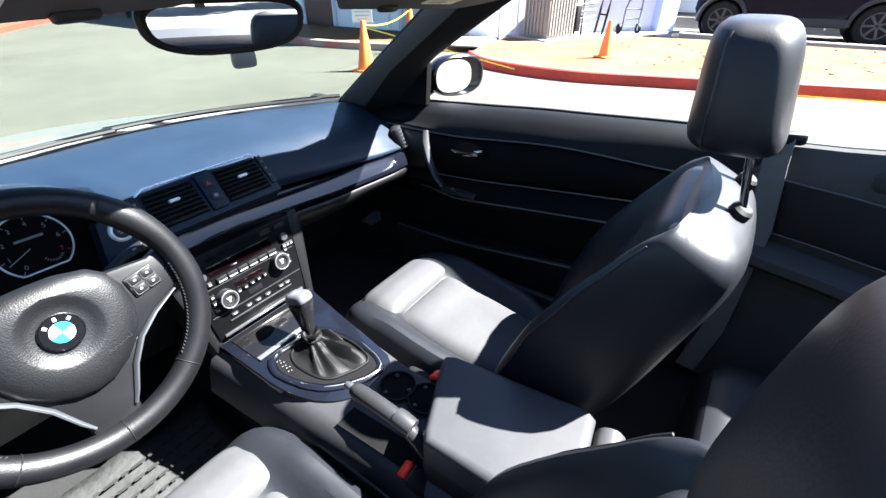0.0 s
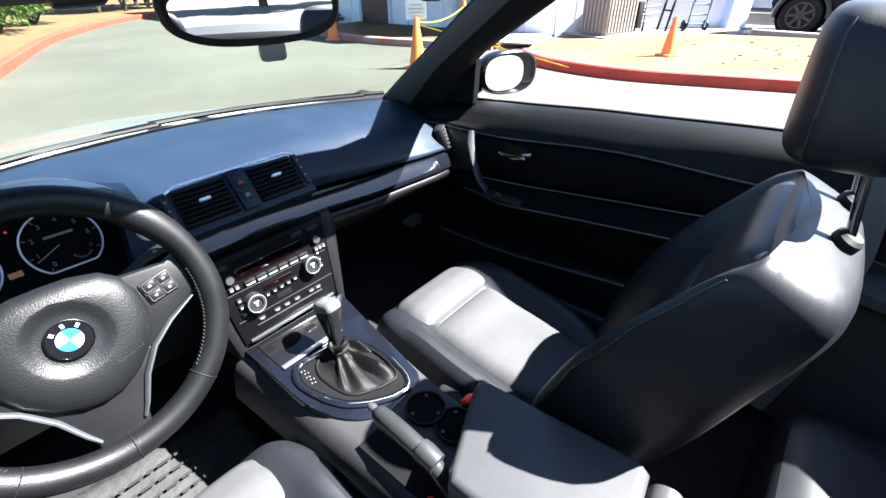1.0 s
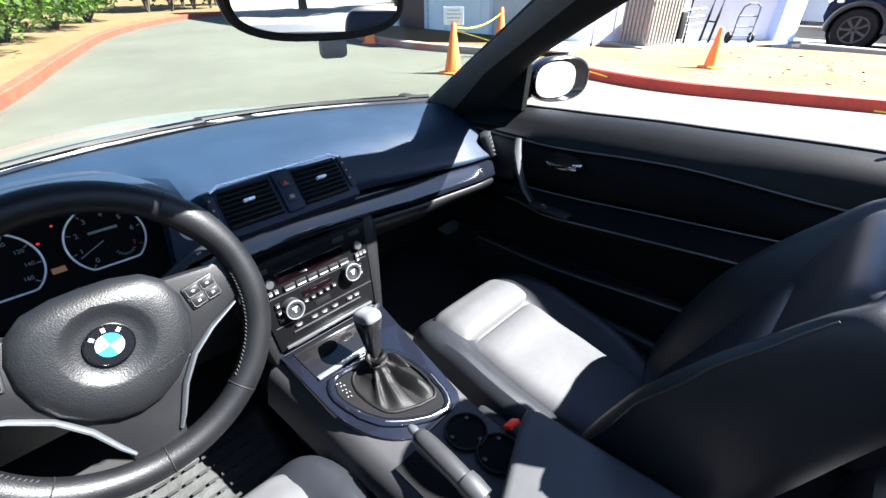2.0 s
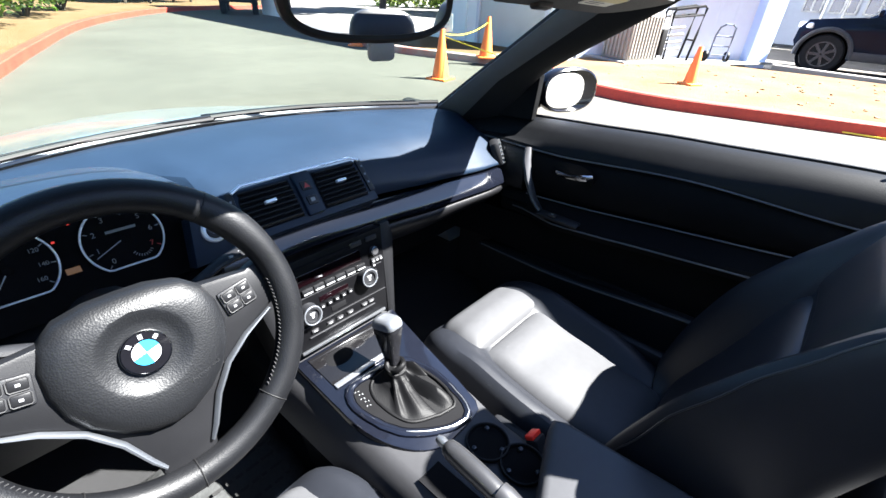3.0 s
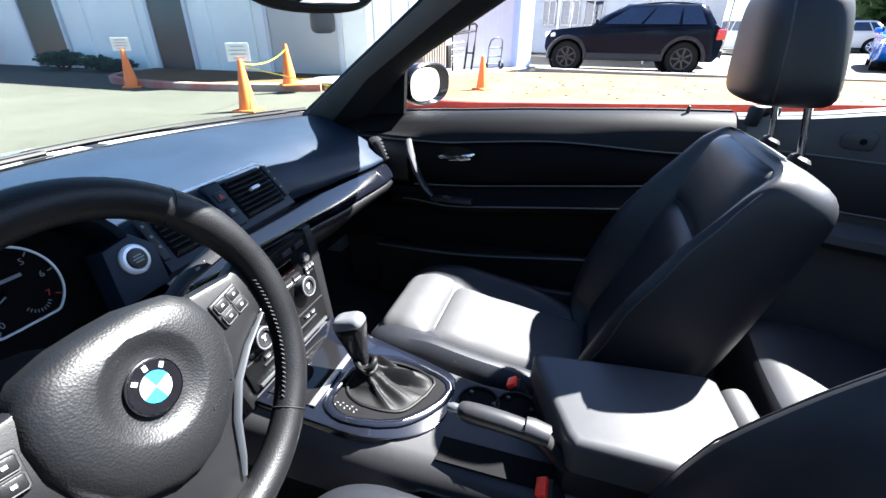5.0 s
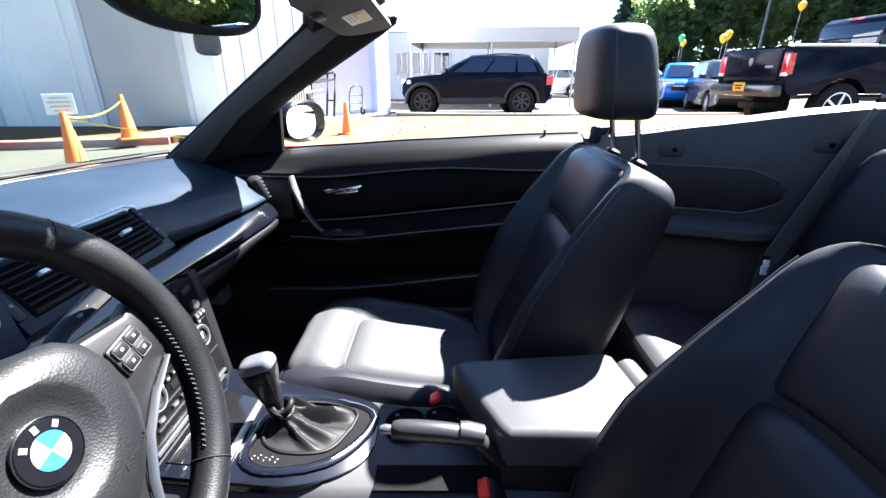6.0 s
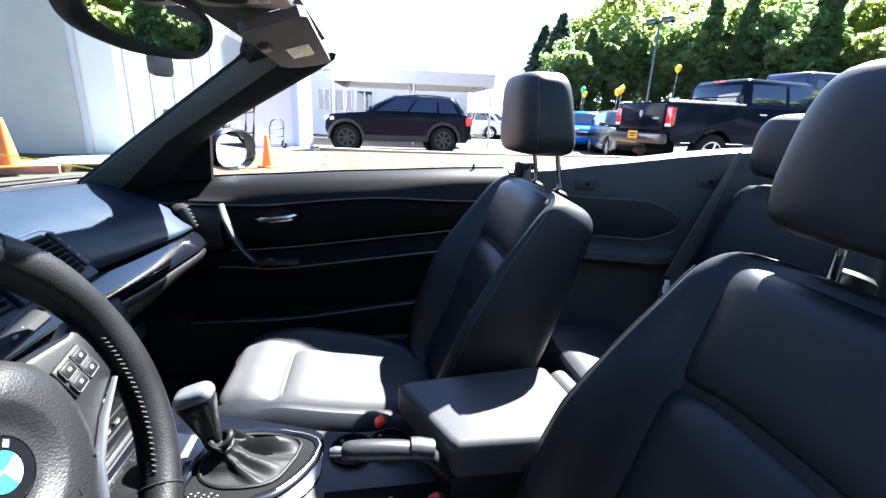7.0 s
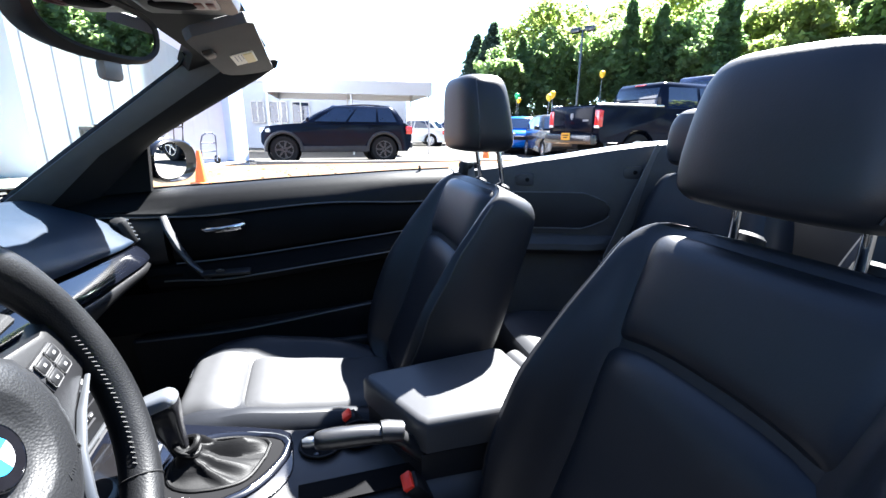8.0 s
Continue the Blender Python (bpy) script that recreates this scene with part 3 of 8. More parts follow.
def rear_view_mirror():
    d = thing("rear_view_mirror", (-0.01, 0.03, 1.26), "black framed rear-view mirror hanging at the windscreen", "mirror")
    m = frame_at((-0.024, 0.006, 1.191), MIRROR_X, (0.0, 0.0, 1))
    # +z of the pose points to the cabin
    outline = []
    for k in range(40):
        a = k * math.tau / 40
        ca, sa = math.cos(a), math.sin(a)
        x, y = math.copysign(abs(ca) ** 0.62, ca), math.copysign(abs(sa) ** 0.70, sa)
        outline.append((0.113 * x * (1.0 + 0.05 * y), 0.0345 * y + 0.004 * x * x))
    bm = mesh()
    rings = [[m @ Vector((x * s, y * s2, z)) for x, y in outline] for s, s2, z in ((0.92, 0.80, 0.002), (0.93, 0.82, 0.006), (0.985, 0.95, 0.008), (1.03, 1.09, 0.002), (1.03, 1.10, -0.008), (0.95, 0.92, -0.026), (0.55, 0.5, -0.038))]
    loft(bm, rings)
    part("frame", bm, RUBBER, d, "black rounded frame")
    bm = mesh()
    prism(bm, [(x * 0.925, y * 0.81) for x, y in outline], m @ pose(0, 0, 0.0015), 0.003)
    part("mirror_glass", bm, MIRROR, d, "silvered glass", angle=20)
    bm = mesh()
    rbox(bm, None, (0.038, 0.026, 0.014), 0.007, m @ pose(0.012, -0.047, -0.006))
    part("dimming_lever", bm, LAMP_GREY, d)
    bm = mesh()
    sweep(bm, [m @ Vector((-0.01, 0.01, -0.020)), (-0.020, 0.045, 1.225), (-0.018, 0.060, 1.252)], [0.016, 0.014, 0.020], 10)
    part("stem", bm, PLASTIC, d)
    return d


MIRROR_X = (0.974, -0.227, 0.0)


def sun_visor(side):
    d = thing("sun_visor", (0.34 * side, -0.05, 1.22), "grey-black sun visor folded under the header rail", "sun visor", "sun visors")
    m = frame_at((0.352 if side > 0 else -0.334, -0.096, 1.222 if side > 0 else 1.236), (1, 0, -0.04 * side), (0, 1, -0.30))
    bm = mesh()
    poly = [(-0.228, -0.044), (-0.216, -0.053), (0.225, -0.053), (0.241, -0.042), (0.236, -0.018), (0.205, 0.020), (0.170, 0.043), (0.128, 0.054), (-0.205, 0.054), (-0.222, 0.040)]
    poly = [(x * side, y) for x, y in poly]
    prism(bm, poly[::side], m @ pose(0, 0, -0.010), 0.018, 0.005)
    part("visor_pad", bm, VISOR, d)
    bm = mesh()
    prism(bm, [(-0.05, -0.024), (0.05, -0.024), (0.05, 0.020), (-0.05, 0.020)], m @ pose(0.018 * side, -0.006, -0.0122), 0.002)
    lab = part("warning_label", bm, LABEL, d, "pale sticker with unreadable lines")
    bm = mesh()
    for i, w in enumerate((0.05, 0.056, 0.04)):
        rbox(bm, None, (w, 0.0014, 0.0006), 0, m @ pose((0.018 - 0.012 + (w - 0.06) / 2) * side, -0.006 + 0.012 - i * 0.0065, -0.0126))
    part("label_lines", bm, LAMP_GREY, lab)
    bm = mesh()
    rbox(bm, None, (0.092, 0.018, 0.0012), 0, m @ pose(0.020 * side, -0.018, -0.0128))
    part("label_mark", bm, LABEL_YELLOW, lab, "yellow sticker end")
    bm = mesh()
    rbox(bm, None, (0.045, 0.020, 0.014), 0.005, m @ pose(-0.10 * side, 0.040, -0.011))
    part("visor_hinge", bm, PLASTIC, d)
    return d


VISOR = material("visor_cloth", (0.040, 0.040, 0.042), 0.8, grain=0.4, grain_scale=1500, vary=0.1, vary_scale=20, bump_dist=0.0005)
LABEL = material("pale_sticker", (0.70, 0.67, 0.58), 0.5, vary=0.06, vary_scale=60)
LABEL_YELLOW = material("yellow_sticker", (0.62, 0.52, 0.24), 0.5, vary=0.06, vary_scale=60)


def overhead_console():
    d = thing("overhead_lamp", (0.04, -0.07, 1.22), "grey overhead lamp panel set in the header rail", "interior lamp")
    m = frame_at((0.0, -0.074, 1.249), (1, 0, 0), (0, 1, -0.04))
    bm = mesh()
    rbox(bm, None, (0.196, 0.128, 0.032), 0.012, m)
    part("housing", bm, PLASTIC_GREY, d, "black plastic housing")
    bm = mesh()
    rbox(bm, None, (0.135, 0.074, 0.008), 0.004, m @ pose(-0.022, -0.006, -0.0155))
    p = part("panel", bm, LAMP_PANEL, d, "pale grey lamp panel")
    for x in (0.022, -0.066):
        bm = mesh()
        lathe(bm, m @ pose(x, 0.010, -0.0188) @ Matrix.Diagonal((0.020, 0.030, 1, 1)), [(1.0, 0.002), (1.0, -0.001), (0.86, -0.0025), (0.001, -0.0028)], 28)
        part("lamp_lens", bm, DARK_HOLE, p, "dark oval reading lamp")
    for y in (-0.020, -0.034):
        bm = mesh()
        rbox(bm, None, (0.026, 0.010, 0.005), 0.002, m @ pose(0.018, y, -0.019))
        part("button", bm, RED_DARK, p, "dark red button")
    return d


LAMP_PANEL = material("pale_grey_lamp_panel", (0.26, 0.26, 0.265), 0.45, vary=0.06, vary_scale=30)
LAMP_GREY = material("grey_lamp_plastic", (0.13, 0.13, 0.135), 0.45, vary=0.08, vary_scale=30)
RED_DARK = material("dark_red_plastic", (0.07, 0.012, 0.012), 0.4, vary=0.1, vary_scale=60)

cabin_floor()
for s in (1, -1):
    car_door(s)
    quarter_panel(s)
    door_mirror(s)
    sun_visor(s)
windscreen(windscreen_frame())
bonnet()
rear_view_mirror()
overhead_console()


# ---- the rest of the open car's body ----
def car_body():
    c = thing("car_body", (0, -0.1, 0), "pale silver-blue convertible body with its wheels", "car body")
    bm = mesh()
    loft(bm, [[Vector((x, y, z)) for x, z in ((-0.80 * k, 0.45), (-0.84 * k, 0.70), (-0.78 * k, zt - 0.03), (-0.5 * k, zt + 0.01), (0, zt + 0.02), (0.5 * k, zt + 0.01), (0.78 * k, zt - 0.03), (0.84 * k, 0.70), (0.80 * k, 0.45))] for y, zt, k in ((-2.06, 1.0, 1.0), (-2.25, 0.99, 0.99), (-2.42, 0.965, 0.96), (-2.50, 0.90, 0.92), (-2.54, 0.70, 0.88), (-2.54, 0.50, 0.86))])
    part("boot", bm, PAINT, c, "painted boot")
    for s in (1, -1):
        bm = mesh()
        loft(bm, [[Vector((s * x, y, z)) for x, z in ((0.70, 0.45), (0.70, zt), (0.80, zt + 0.005), (0.865, zt - 0.10), (0.89, 0.65), (0.87, 0.45))] for y, zt in ((-1.60, 0.99), (-1.85, 1.0), (-2.10, 0.99), (-2.35, 0.95))])
        part("rear_wing", bm, PAINT, c)
        bm = mesh()
        rbox(bm, (s * 0.84, -0.1, 0.26), (0.12, 2.0, 0.16), 0.03)
        part("sill", bm, PAINT, c)
        bm = mesh()
        rbox(bm, (s * 0.70, -2.50, 0.78), (0.26, 0.12, 0.16), 0.03)
        part("tail_light", bm, RED, c, "red tail light")
        bm = mesh()
        rbox(bm, (s * 0.52, 1.99, 0.49), (0.26, 0.16, 0.12), 0.05)
        part("headlight", bm, WHITE_MARK, c, "clear headlight")
        for y in (1.32, -1.34):
            m = pose(s * 0.83, y, 0.31, 0, 90 * s, 0)
            bm = mesh()
            lathe(bm, m @ pose(0, 0, -0.16), [(0.21, 0), (0.29, 0), (0.31, 0.03), (0.31, 0.17), (0.29, 0.20), (0.22, 0.20), (0.21, 0.17)], 28)
            w = part("wheel", bm, RUBBER, c, "black tyre on a silver rim")
            bm = mesh()
            lathe(bm, m @ pose(0, 0, -0.06), [(0.215, 0), (0.215, 0.085), (0.195, 0.085), (0.18, 0.02), (0.02, 0.01)], 28)
            part("rim", bm, SATIN, w)
            for k in range(5):
                bm = mesh()
                rbox(bm, None, (0.18, 0.05, 0.03), 0.008, m @ pose(0, 0, 0.0, 0, 0, 72 * k) @ pose(0.11, 0, 0))
                part("spoke", bm, SATIN, w, smooth=False)
    bm = mesh()
    rbox(bm, (0, 2.06, 0.37), (1.40, 0.20, 0.38), 0.08)
    part("front_bumper", bm, PAINT, c)
    bm = mesh()
    rbox(bm, (0, -2.52, 0.42), (1.60, 0.20, 0.34), 0.07)
    part("rear_bumper", bm, PAINT, c)
    return c


car_body()


# ---- dashboard ----
# profile rows: x, then (y, z) of crest, lip, vent line, trim top
DASH_ROWS = [(-0.70, 0.30, 0.850, 0.250, 0.800, 0.215, 0.770), (-0.60, 0.32, 0.868, 0.262, 0.820, 0.225, 0.785), (-0.57, 0.43, 0.89, 0.39, 0.84, 0.36, 0.775), (-0.20, 0.43, 0.90, 0.39, 0.85, 0.36, 0.78), (-0.165, 0.335, 0.905, 0.262, 0.880, 0.232, 0.815),
             (0.0, 0.335, 0.912, 0.265, 0.892, 0.232, 0.815), (0.16, 0.335, 0.908, 0.268, 0.880, 0.230, 0.805), (0.35, 0.335, 0.893, 0.268, 0.848, 0.225, 0.790),
             (0.56, 0.325, 0.868, 0.258, 0.815, 0.220, 0.775), (0.66, 0.325, 0.850, 0.262, 0.795, 0.235, 0.765), (0.70, 0.34, 0.835, 0.285, 0.785, 0.26, 0.755)]


def dash_row(x):
    return lerp_table(DASH_ROWS, x)


def dashboard():
    d = thing("dashboard", (0, 0.4, 0.45), "dark grained dashboard with gloss trim strip and air vents", "dashboard")
    bm = mesh()
    rings = []
    for x in frange(-0.70, 0.70, 43):
        cy, cz, ly, lz, ty, tz = dash_row(x)
        w = wb(min(0.66, abs(x))) - 0.004
        e = 1 - 0.03 * smoothstep(0.64, 0.70, abs(x))
        rings.append([Vector((x, w, 0.910 * e)), Vector((x, 0.72 * w + 0.28 * cy, (0.914 * 0.6 + cz * 0.4 + 0.003) * e)), Vector((x, 0.35 * w + 0.65 * cy, (0.25 * 0.914 + 0.75 * cz + 0.006) * e)), Vector((x, cy, cz)),
                      Vector((x, 0.5 * cy + 0.5 * ly + 0.004, 0.56 * cz + 0.44 * lz)), Vector((x, ly + 0.006, lz + 0.006)), Vector((x, ly, lz - 0.006)), Vector((x, 0.35 * ly + 0.65 * ty, 0.45 * lz + 0.55 * tz)), Vector((x, ty + 0.006, tz + 0.004)),
                      Vector((x, ty + 0.05, tz)), Vector((x, 0.42, 0.78)), Vector((x, w - 0.02, 0.80))])
    loft(bm, rings)
    soften(part("top_pad", bm, DASH, d, "dark grained top pad, tinted blue for reflected sky"))
    # gloss trim strip across, with a paler lip below
    bm = mesh()
    rings = []
    for x in frange(-0.16, 0.655, 26):
        cy, cz, ly, lz, ty, tz = dash_row(x)
        h = 0.050 - 0.010 * smoothstep(0.3, 0.65, x)
        rings.append([Vector((x, ty + 0.02, tz + 0.002)), Vector((x, ty + 0.004, tz + 0.002)), Vector((x, ty - 0.008, tz - 0.26 * h)), Vector((x, ty - 0.021, tz - 0.62 * h)), Vector((x, ty - 0.026, tz - 0.90 * h)), Vector((x, ty - 0.016, tz - h)), Vector((x, ty + 0.03, tz - h))])
    loft(bm, rings)
    soften(part("trim_strip", bm, GLOSS, d, "dark blue polished trim strip"))
    bm = mesh()
    rings = []
    for x in frange(0.135, 0.645, 18):
        cy, cz, ly, lz, ty, tz = dash_row(x)
        h = 0.050 - 0.010 * smoothstep(0.3, 0.65, x)
        z = tz - h - 0.002
        k = 0.045 + 0.02 * smoothstep(0.5, 0.2, x)
        rings.append([Vector((x, ty + 0.02, z)), Vector((x, ty - 0.027, z)), Vector((x, ty - 0.024, z - 0.3 * k)), Vector((x, ty - 0.004, z - k)), Vector((x, ty + 0.05, z - k - 0.02)), Vector((x, ty + 0.12, z - k - 0.01))])
    loft(bm, rings)
    soften(part("trim_lip", bm, SPOKE, d, "grey plastic lip below the trim"))
    # glove box and knee panels
    bm = mesh()
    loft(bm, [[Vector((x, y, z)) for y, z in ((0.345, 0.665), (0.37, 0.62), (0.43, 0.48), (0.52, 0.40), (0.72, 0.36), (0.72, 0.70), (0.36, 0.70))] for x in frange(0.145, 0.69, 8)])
    # Recess near-black instead of black_plastic paints the shade below the dash.
    part("glove_box", bm, DARK_HOLE, d, "black glove box front, darkened as shade under the dash")
    bm = mesh()
    rbox(bm, (0.40, 0.356, 0.640), (0.08, 0.012, 0.014), 0.004)
    part("glove_box_latch", bm, PLASTIC_GREY, d)
    bm = mesh()
    loft(bm, [[Vector((x, y, z)) for y, z in ((0.24, 0.76), (0.25, 0.64), (0.33, 0.50), (0.45, 0.42), (0.72, 0.38), (0.72, 0.80))] for x in frange(-0.69, -0.145, 8)])
    part("knee_panel", bm, PLASTIC, d)
    # centre vents
    vents(d)
    # side vent at the right end
    bm = mesh()
    rbox(bm, None, (0.055, 0.075, 0.03), 0.010, frame_at((0.660, 0.268, 0.802), (0.75, 0.66, 0), (-0.2, 0.25, 0.95)))
    sv = part("side_vent", bm, PLASTIC, d)
    mm = frame_at((0.660, 0.268, 0.802), (0.75, 0.66, 0), (-0.2, 0.25, 0.95))
    for i in range(6):
        bm = mesh()
        rbox(bm, None, (0.045, 0.005, 0.014), 0.0015, mm @ pose(0, -0.030 + i * 0.012, 0.012))
        part("slat", bm, SATIN, sv)
    instruments(d)
    start_panel(d)
    centre_stack(d)
    return d


def vents(d):
    o = Vector((0, 0.254, 0.868))
    m = frame_at(o, (1, 0, 0), (0, 0.042, 0.052))      # x across, y up the face, z towards the cabin
    bm = mesh()
    poly = [(-0.152, -0.062), (0.152, -0.062), (0.144, 0.012), (0.128, 0.033), (-0.128, 0.033), (-0.144, 0.012)]
    prism(bm, poly, m @ pose(0, 0, -0.03), 0.034, 0.004)
    box = part("vent_housing", bm, DASH, d)
    bm = mesh()
    sweep(bm, [m @ Vector((x, 0.036 - 0.5 * max(0.0, abs(x) - 0.118), 0.014)) for x in frange(-0.136, 0.136, 15)], 0.0032, 8, flat=0.8)
    part("bright_edge", bm, RING_WHITE, box, "thin silver edge above the vents")
    for cx in (-0.077, 0.077):
        bm = mesh()
        sgn = 1 if cx > 0 else -1
        prism(bm, [(cx - 0.053, -0.048), (cx + 0.053, -0.048), (cx + (0.050 if sgn > 0 else 0.052), 0.012), (cx + (0.042 if sgn > 0 else 0.052), 0.028), (cx - (0.052 if sgn > 0 else 0.042), 0.028), (cx - (0.052 if sgn > 0 else 0.050), 0.012)], m @ pose(0, 0, 0.0005), 0.004)
        part("vent_opening", bm, DARK_HOLE, box)
        for i in range(8):
            bm = mesh()
            w = 0.102 if i < 6 else 0.094
            rbox(bm, None, (w, 0.0028, 0.010), 0.0010, m @ pose(cx, -0.043 + i * 0.0094, 0.006, -25, 0, 0))
            part("slat", bm, SLAT, box)
        bm = mesh()
        rbox(bm, None, (0.022, 0.006, 0.012), 0.002, m @ pose(cx, -0.004, 0.012))
        part("vent_tab", bm, RING_WHITE, box, "silver vent tab")
        bm = mesh()
        rbox(bm, None, (0.014, 0.074, 0.008), 0.003, m @ pose(cx + 0.064 * sgn, -0.006, 0.004, 0, 0, 4 * sgn))
        pod = part("wheel_strip", bm, PLASTIC, box)
        for j in range(3):
            bm = mesh()
            rbox(bm, None, (0.004, 0.004, 0.0008), 0, m @ pose(cx + 0.064 * sgn, -0.022 + j * 0.018, 0.0084))
            part("wheel_mark", bm, WHITE_DIM, pod)
    bm = mesh()
    rbox(bm, None, (0.036, 0.088, 0.014), 0.004, m @ pose(0, -0.008, 0.006))
    strip_ = part("hazard_strip", bm, DASH, box)
    for y, mat, nm in ((0.006, PLASTIC, "hazard_button"), (-0.024, PLASTIC, "lock_button")):
        bm = mesh()
        rbox(bm, None, (0.022, 0.018, 0.004), 0.002, m @ pose(0, y, 0.0135))
        part(nm, bm, mat, strip_)
    bm = mesh()
    prism(bm, [(-0.006, -0.004), (0.006, -0.004), (0, 0.006)], m @ pose(0, 0.005, 0.0156), 0.0006)
    part("hazard_triangle", bm, RED_MARK, strip_, "red warning triangle")
    bm = mesh()
    rbox(bm, None, (0.009, 0.007, 0.0006), 0, m @ pose(0, -0.024, 0.0160))
    part("lock_mark", bm, WHITE_DIM, strip_)


SLAT = material("black_slat_plastic", (0.007, 0.007, 0.0078), 0.5, spec=0.2, vary=0.1, vary_scale=40)
WHITE_DIM = material("grey_print", (0.16, 0.163, 0.17), 0.5, vary=0.05, vary_scale=80)


def text_mesh(body, size, m, mat, name, parent, depth=0.0003):
    cu = bpy.data.curves.new(name, "FONT")
    cu.body, cu.size, cu.align_x, cu.align_y, cu.extrude = body, size, "CENTER", "CENTER", depth
    tmp = bpy.data.objects.new(name, cu)
    scene.collection.objects.link(tmp)
    dg = bpy.context.evaluated_depsgraph_get()
    me = bpy.data.meshes.new_from_object(tmp.evaluated_get(dg))
    bpy.data.objects.remove(tmp)
    bm = mesh()
    bm.from_mesh(me)
    bpy.data.meshes.remove(me)
    bmesh.ops.transform(bm, matrix=m, verts=bm.verts)
    return part(name, bm, mat, parent, smooth=False)


def instruments(d):
    hood = mesh()
    rings = []
    for k, (y, s) in enumerate(((0.45, 0.72), (0.38, 0.93), (0.31, 1.0), (0.246, 1.03), (0.226, 1.015), (0.232, 0.98), (0.32, 0.96))):
        r = []
        for i in range(25):
            a = math.pi * i / 24
            ca, sa = math.cos(a), math.sin(a)
            x = -0.375 + 0.205 * s * math.copysign(abs(ca) ** 0.75, ca)
            z = 0.800 + 0.165 * s * sa ** 0.62
            r.append(Vector((x, y + 0.02 * (1 - sa), z)))
        rings.append(r)
    loft(hood, rings, closed=False, caps=False)
    h = part("instrument_hood", hood, DASH, d, "dark hood over the instruments")
    mod = h.modifiers.new("thick", "SOLIDIFY")
    mod.thickness = 0.006
    m = frame_at((-0.365, 0.288, 0.862), (1, 0, 0), (0, 0.30, 0.95))
    bm = mesh()
    face = [(-0.010 + 0.193 * math.copysign(abs(math.cos(a)) ** 0.75, math.cos(a)), -0.070 + 0.150 * math.sin(a) ** 0.62) for a in frange(0.0, math.pi, 25)]
    prism(bm, face + [(-0.200, -0.085), (0.180, -0.085)], m @ pose(0, 0, -0.024), 0.02)
    pl = part("instrument_panel", bm, DARK_HOLE, d, "black instrument face")
    for cx, big in ((0.068, 1), (-0.068, 0)):
        g = m @ pose(cx, 0, 0)
        bm = mesh()
        disc(bm, g @ pose(0, 0, -0.002), 0.0545, 0.003, 40)
        dial = part("dial", bm, DARK_HOLE, pl, "round black dial")
        bm = mesh()
        pts = [g @ Vector((0.0535 * math.cos(a), max(-0.043, 0.0535 * math.sin(a)), 0.003)) for a in (k * math.tau / 56 for k in range(56))]
        sweep(bm, pts, 0.0016, 6, closed=True, up=(m.to_3x3() @ Vector((0, 0, 1))))
        part("dial_ring", bm, RING_WHITE, dial, "white lit rim")
        if big:
            for v in range(8):
                a = radians(232 - v * 37.5)
                mat = RED_MARK if v == 7 else WHITE_DIM
                text_mesh(str(v), 0.011, g @ pose(0.038 * math.cos(a), 0.038 * math.sin(a), 0.0022), mat, "numeral", dial)
                bm = mesh()
                rbox(bm, None, (0.006, 0.0014, 0.0006), 0, g @ pose(0.048 * math.cos(a), 0.048 * math.sin(a), 0.002, 0, 0, math.degrees(a)))
                part("tick", bm, mat, dial)
            ang = radians(205)
            bm = mesh()
            rbox(bm, None, (0.04, 0.004, 0.0008), 0, g @ pose(0.0, 0.014, 0.0022))
            part("caption_bar", bm, WHITE_DIM, dial)
            bm = mesh()
            for k in range(9):
                a = radians(-150 + k * 14)
                rbox(bm, None, (0.004, 0.0012, 0.0006), 0, g @ pose(0.018 + 0.016 * math.cos(a) * 0.9, -0.018 + 0.016 * math.sin(a), 0.002, 0, 0, math.degrees(a)))
            part("economy_scale", bm, WHITE_DIM, dial)
        else:
            for i, v in enumerate(range(0, 161, 20)):
                a = radians(232 - i * 34)
                text_mesh(str(v), 0.0085, g @ pose(0.037 * math.cos(a), 0.037 * math.sin(a), 0.0022), WHITE_DIM, "numeral", dial)
                bm = mesh()
                rbox(bm, None, (0.006, 0.0014, 0.0006), 0, g @ pose(0.048 * math.cos(a), 0.048 * math.sin(a), 0.002, 0, 0, math.degrees(a)))
                part("tick", bm, WHITE_DIM, dial)
            ang = radians(232)
        bm = mesh()
        rbox(bm, None, (0.046, 0.0014, 0.001), 0, g @ pose(0.023 * math.cos(ang), 0.023 * math.sin(ang), 0.0035, 0, 0, math.degrees(ang)))
        part("needle", bm, WHITE_MARK, dial, "white needle")
        bm = mesh()
        disc(bm, g @ pose(0, 0, 0.001), 0.006, 0.004, 16, 0.001)
        part("needle_hub", bm, DARK_HOLE, dial)
    for x, y, w, hh, mat in ((-0.004, -0.026, 0.018, 0.009, LED_AMBER), (-0.012, 0.020, 0.004, 0.003, LED_RED), (0.012, 0.040, 0.003, 0.003, LED_RED)):
        bm = mesh()
        rbox(bm, None, (w, hh, 0.001), 0, m @ pose(x, y, -0.0035))
        part("warning_lamp", bm, mat, pl, "small lit warning lamp")


RING_WHITE = material("white_dial_ring", (0.68, 0.70, 0.73), 0.3, metal=0.3, vary=0.03, vary_scale=60)


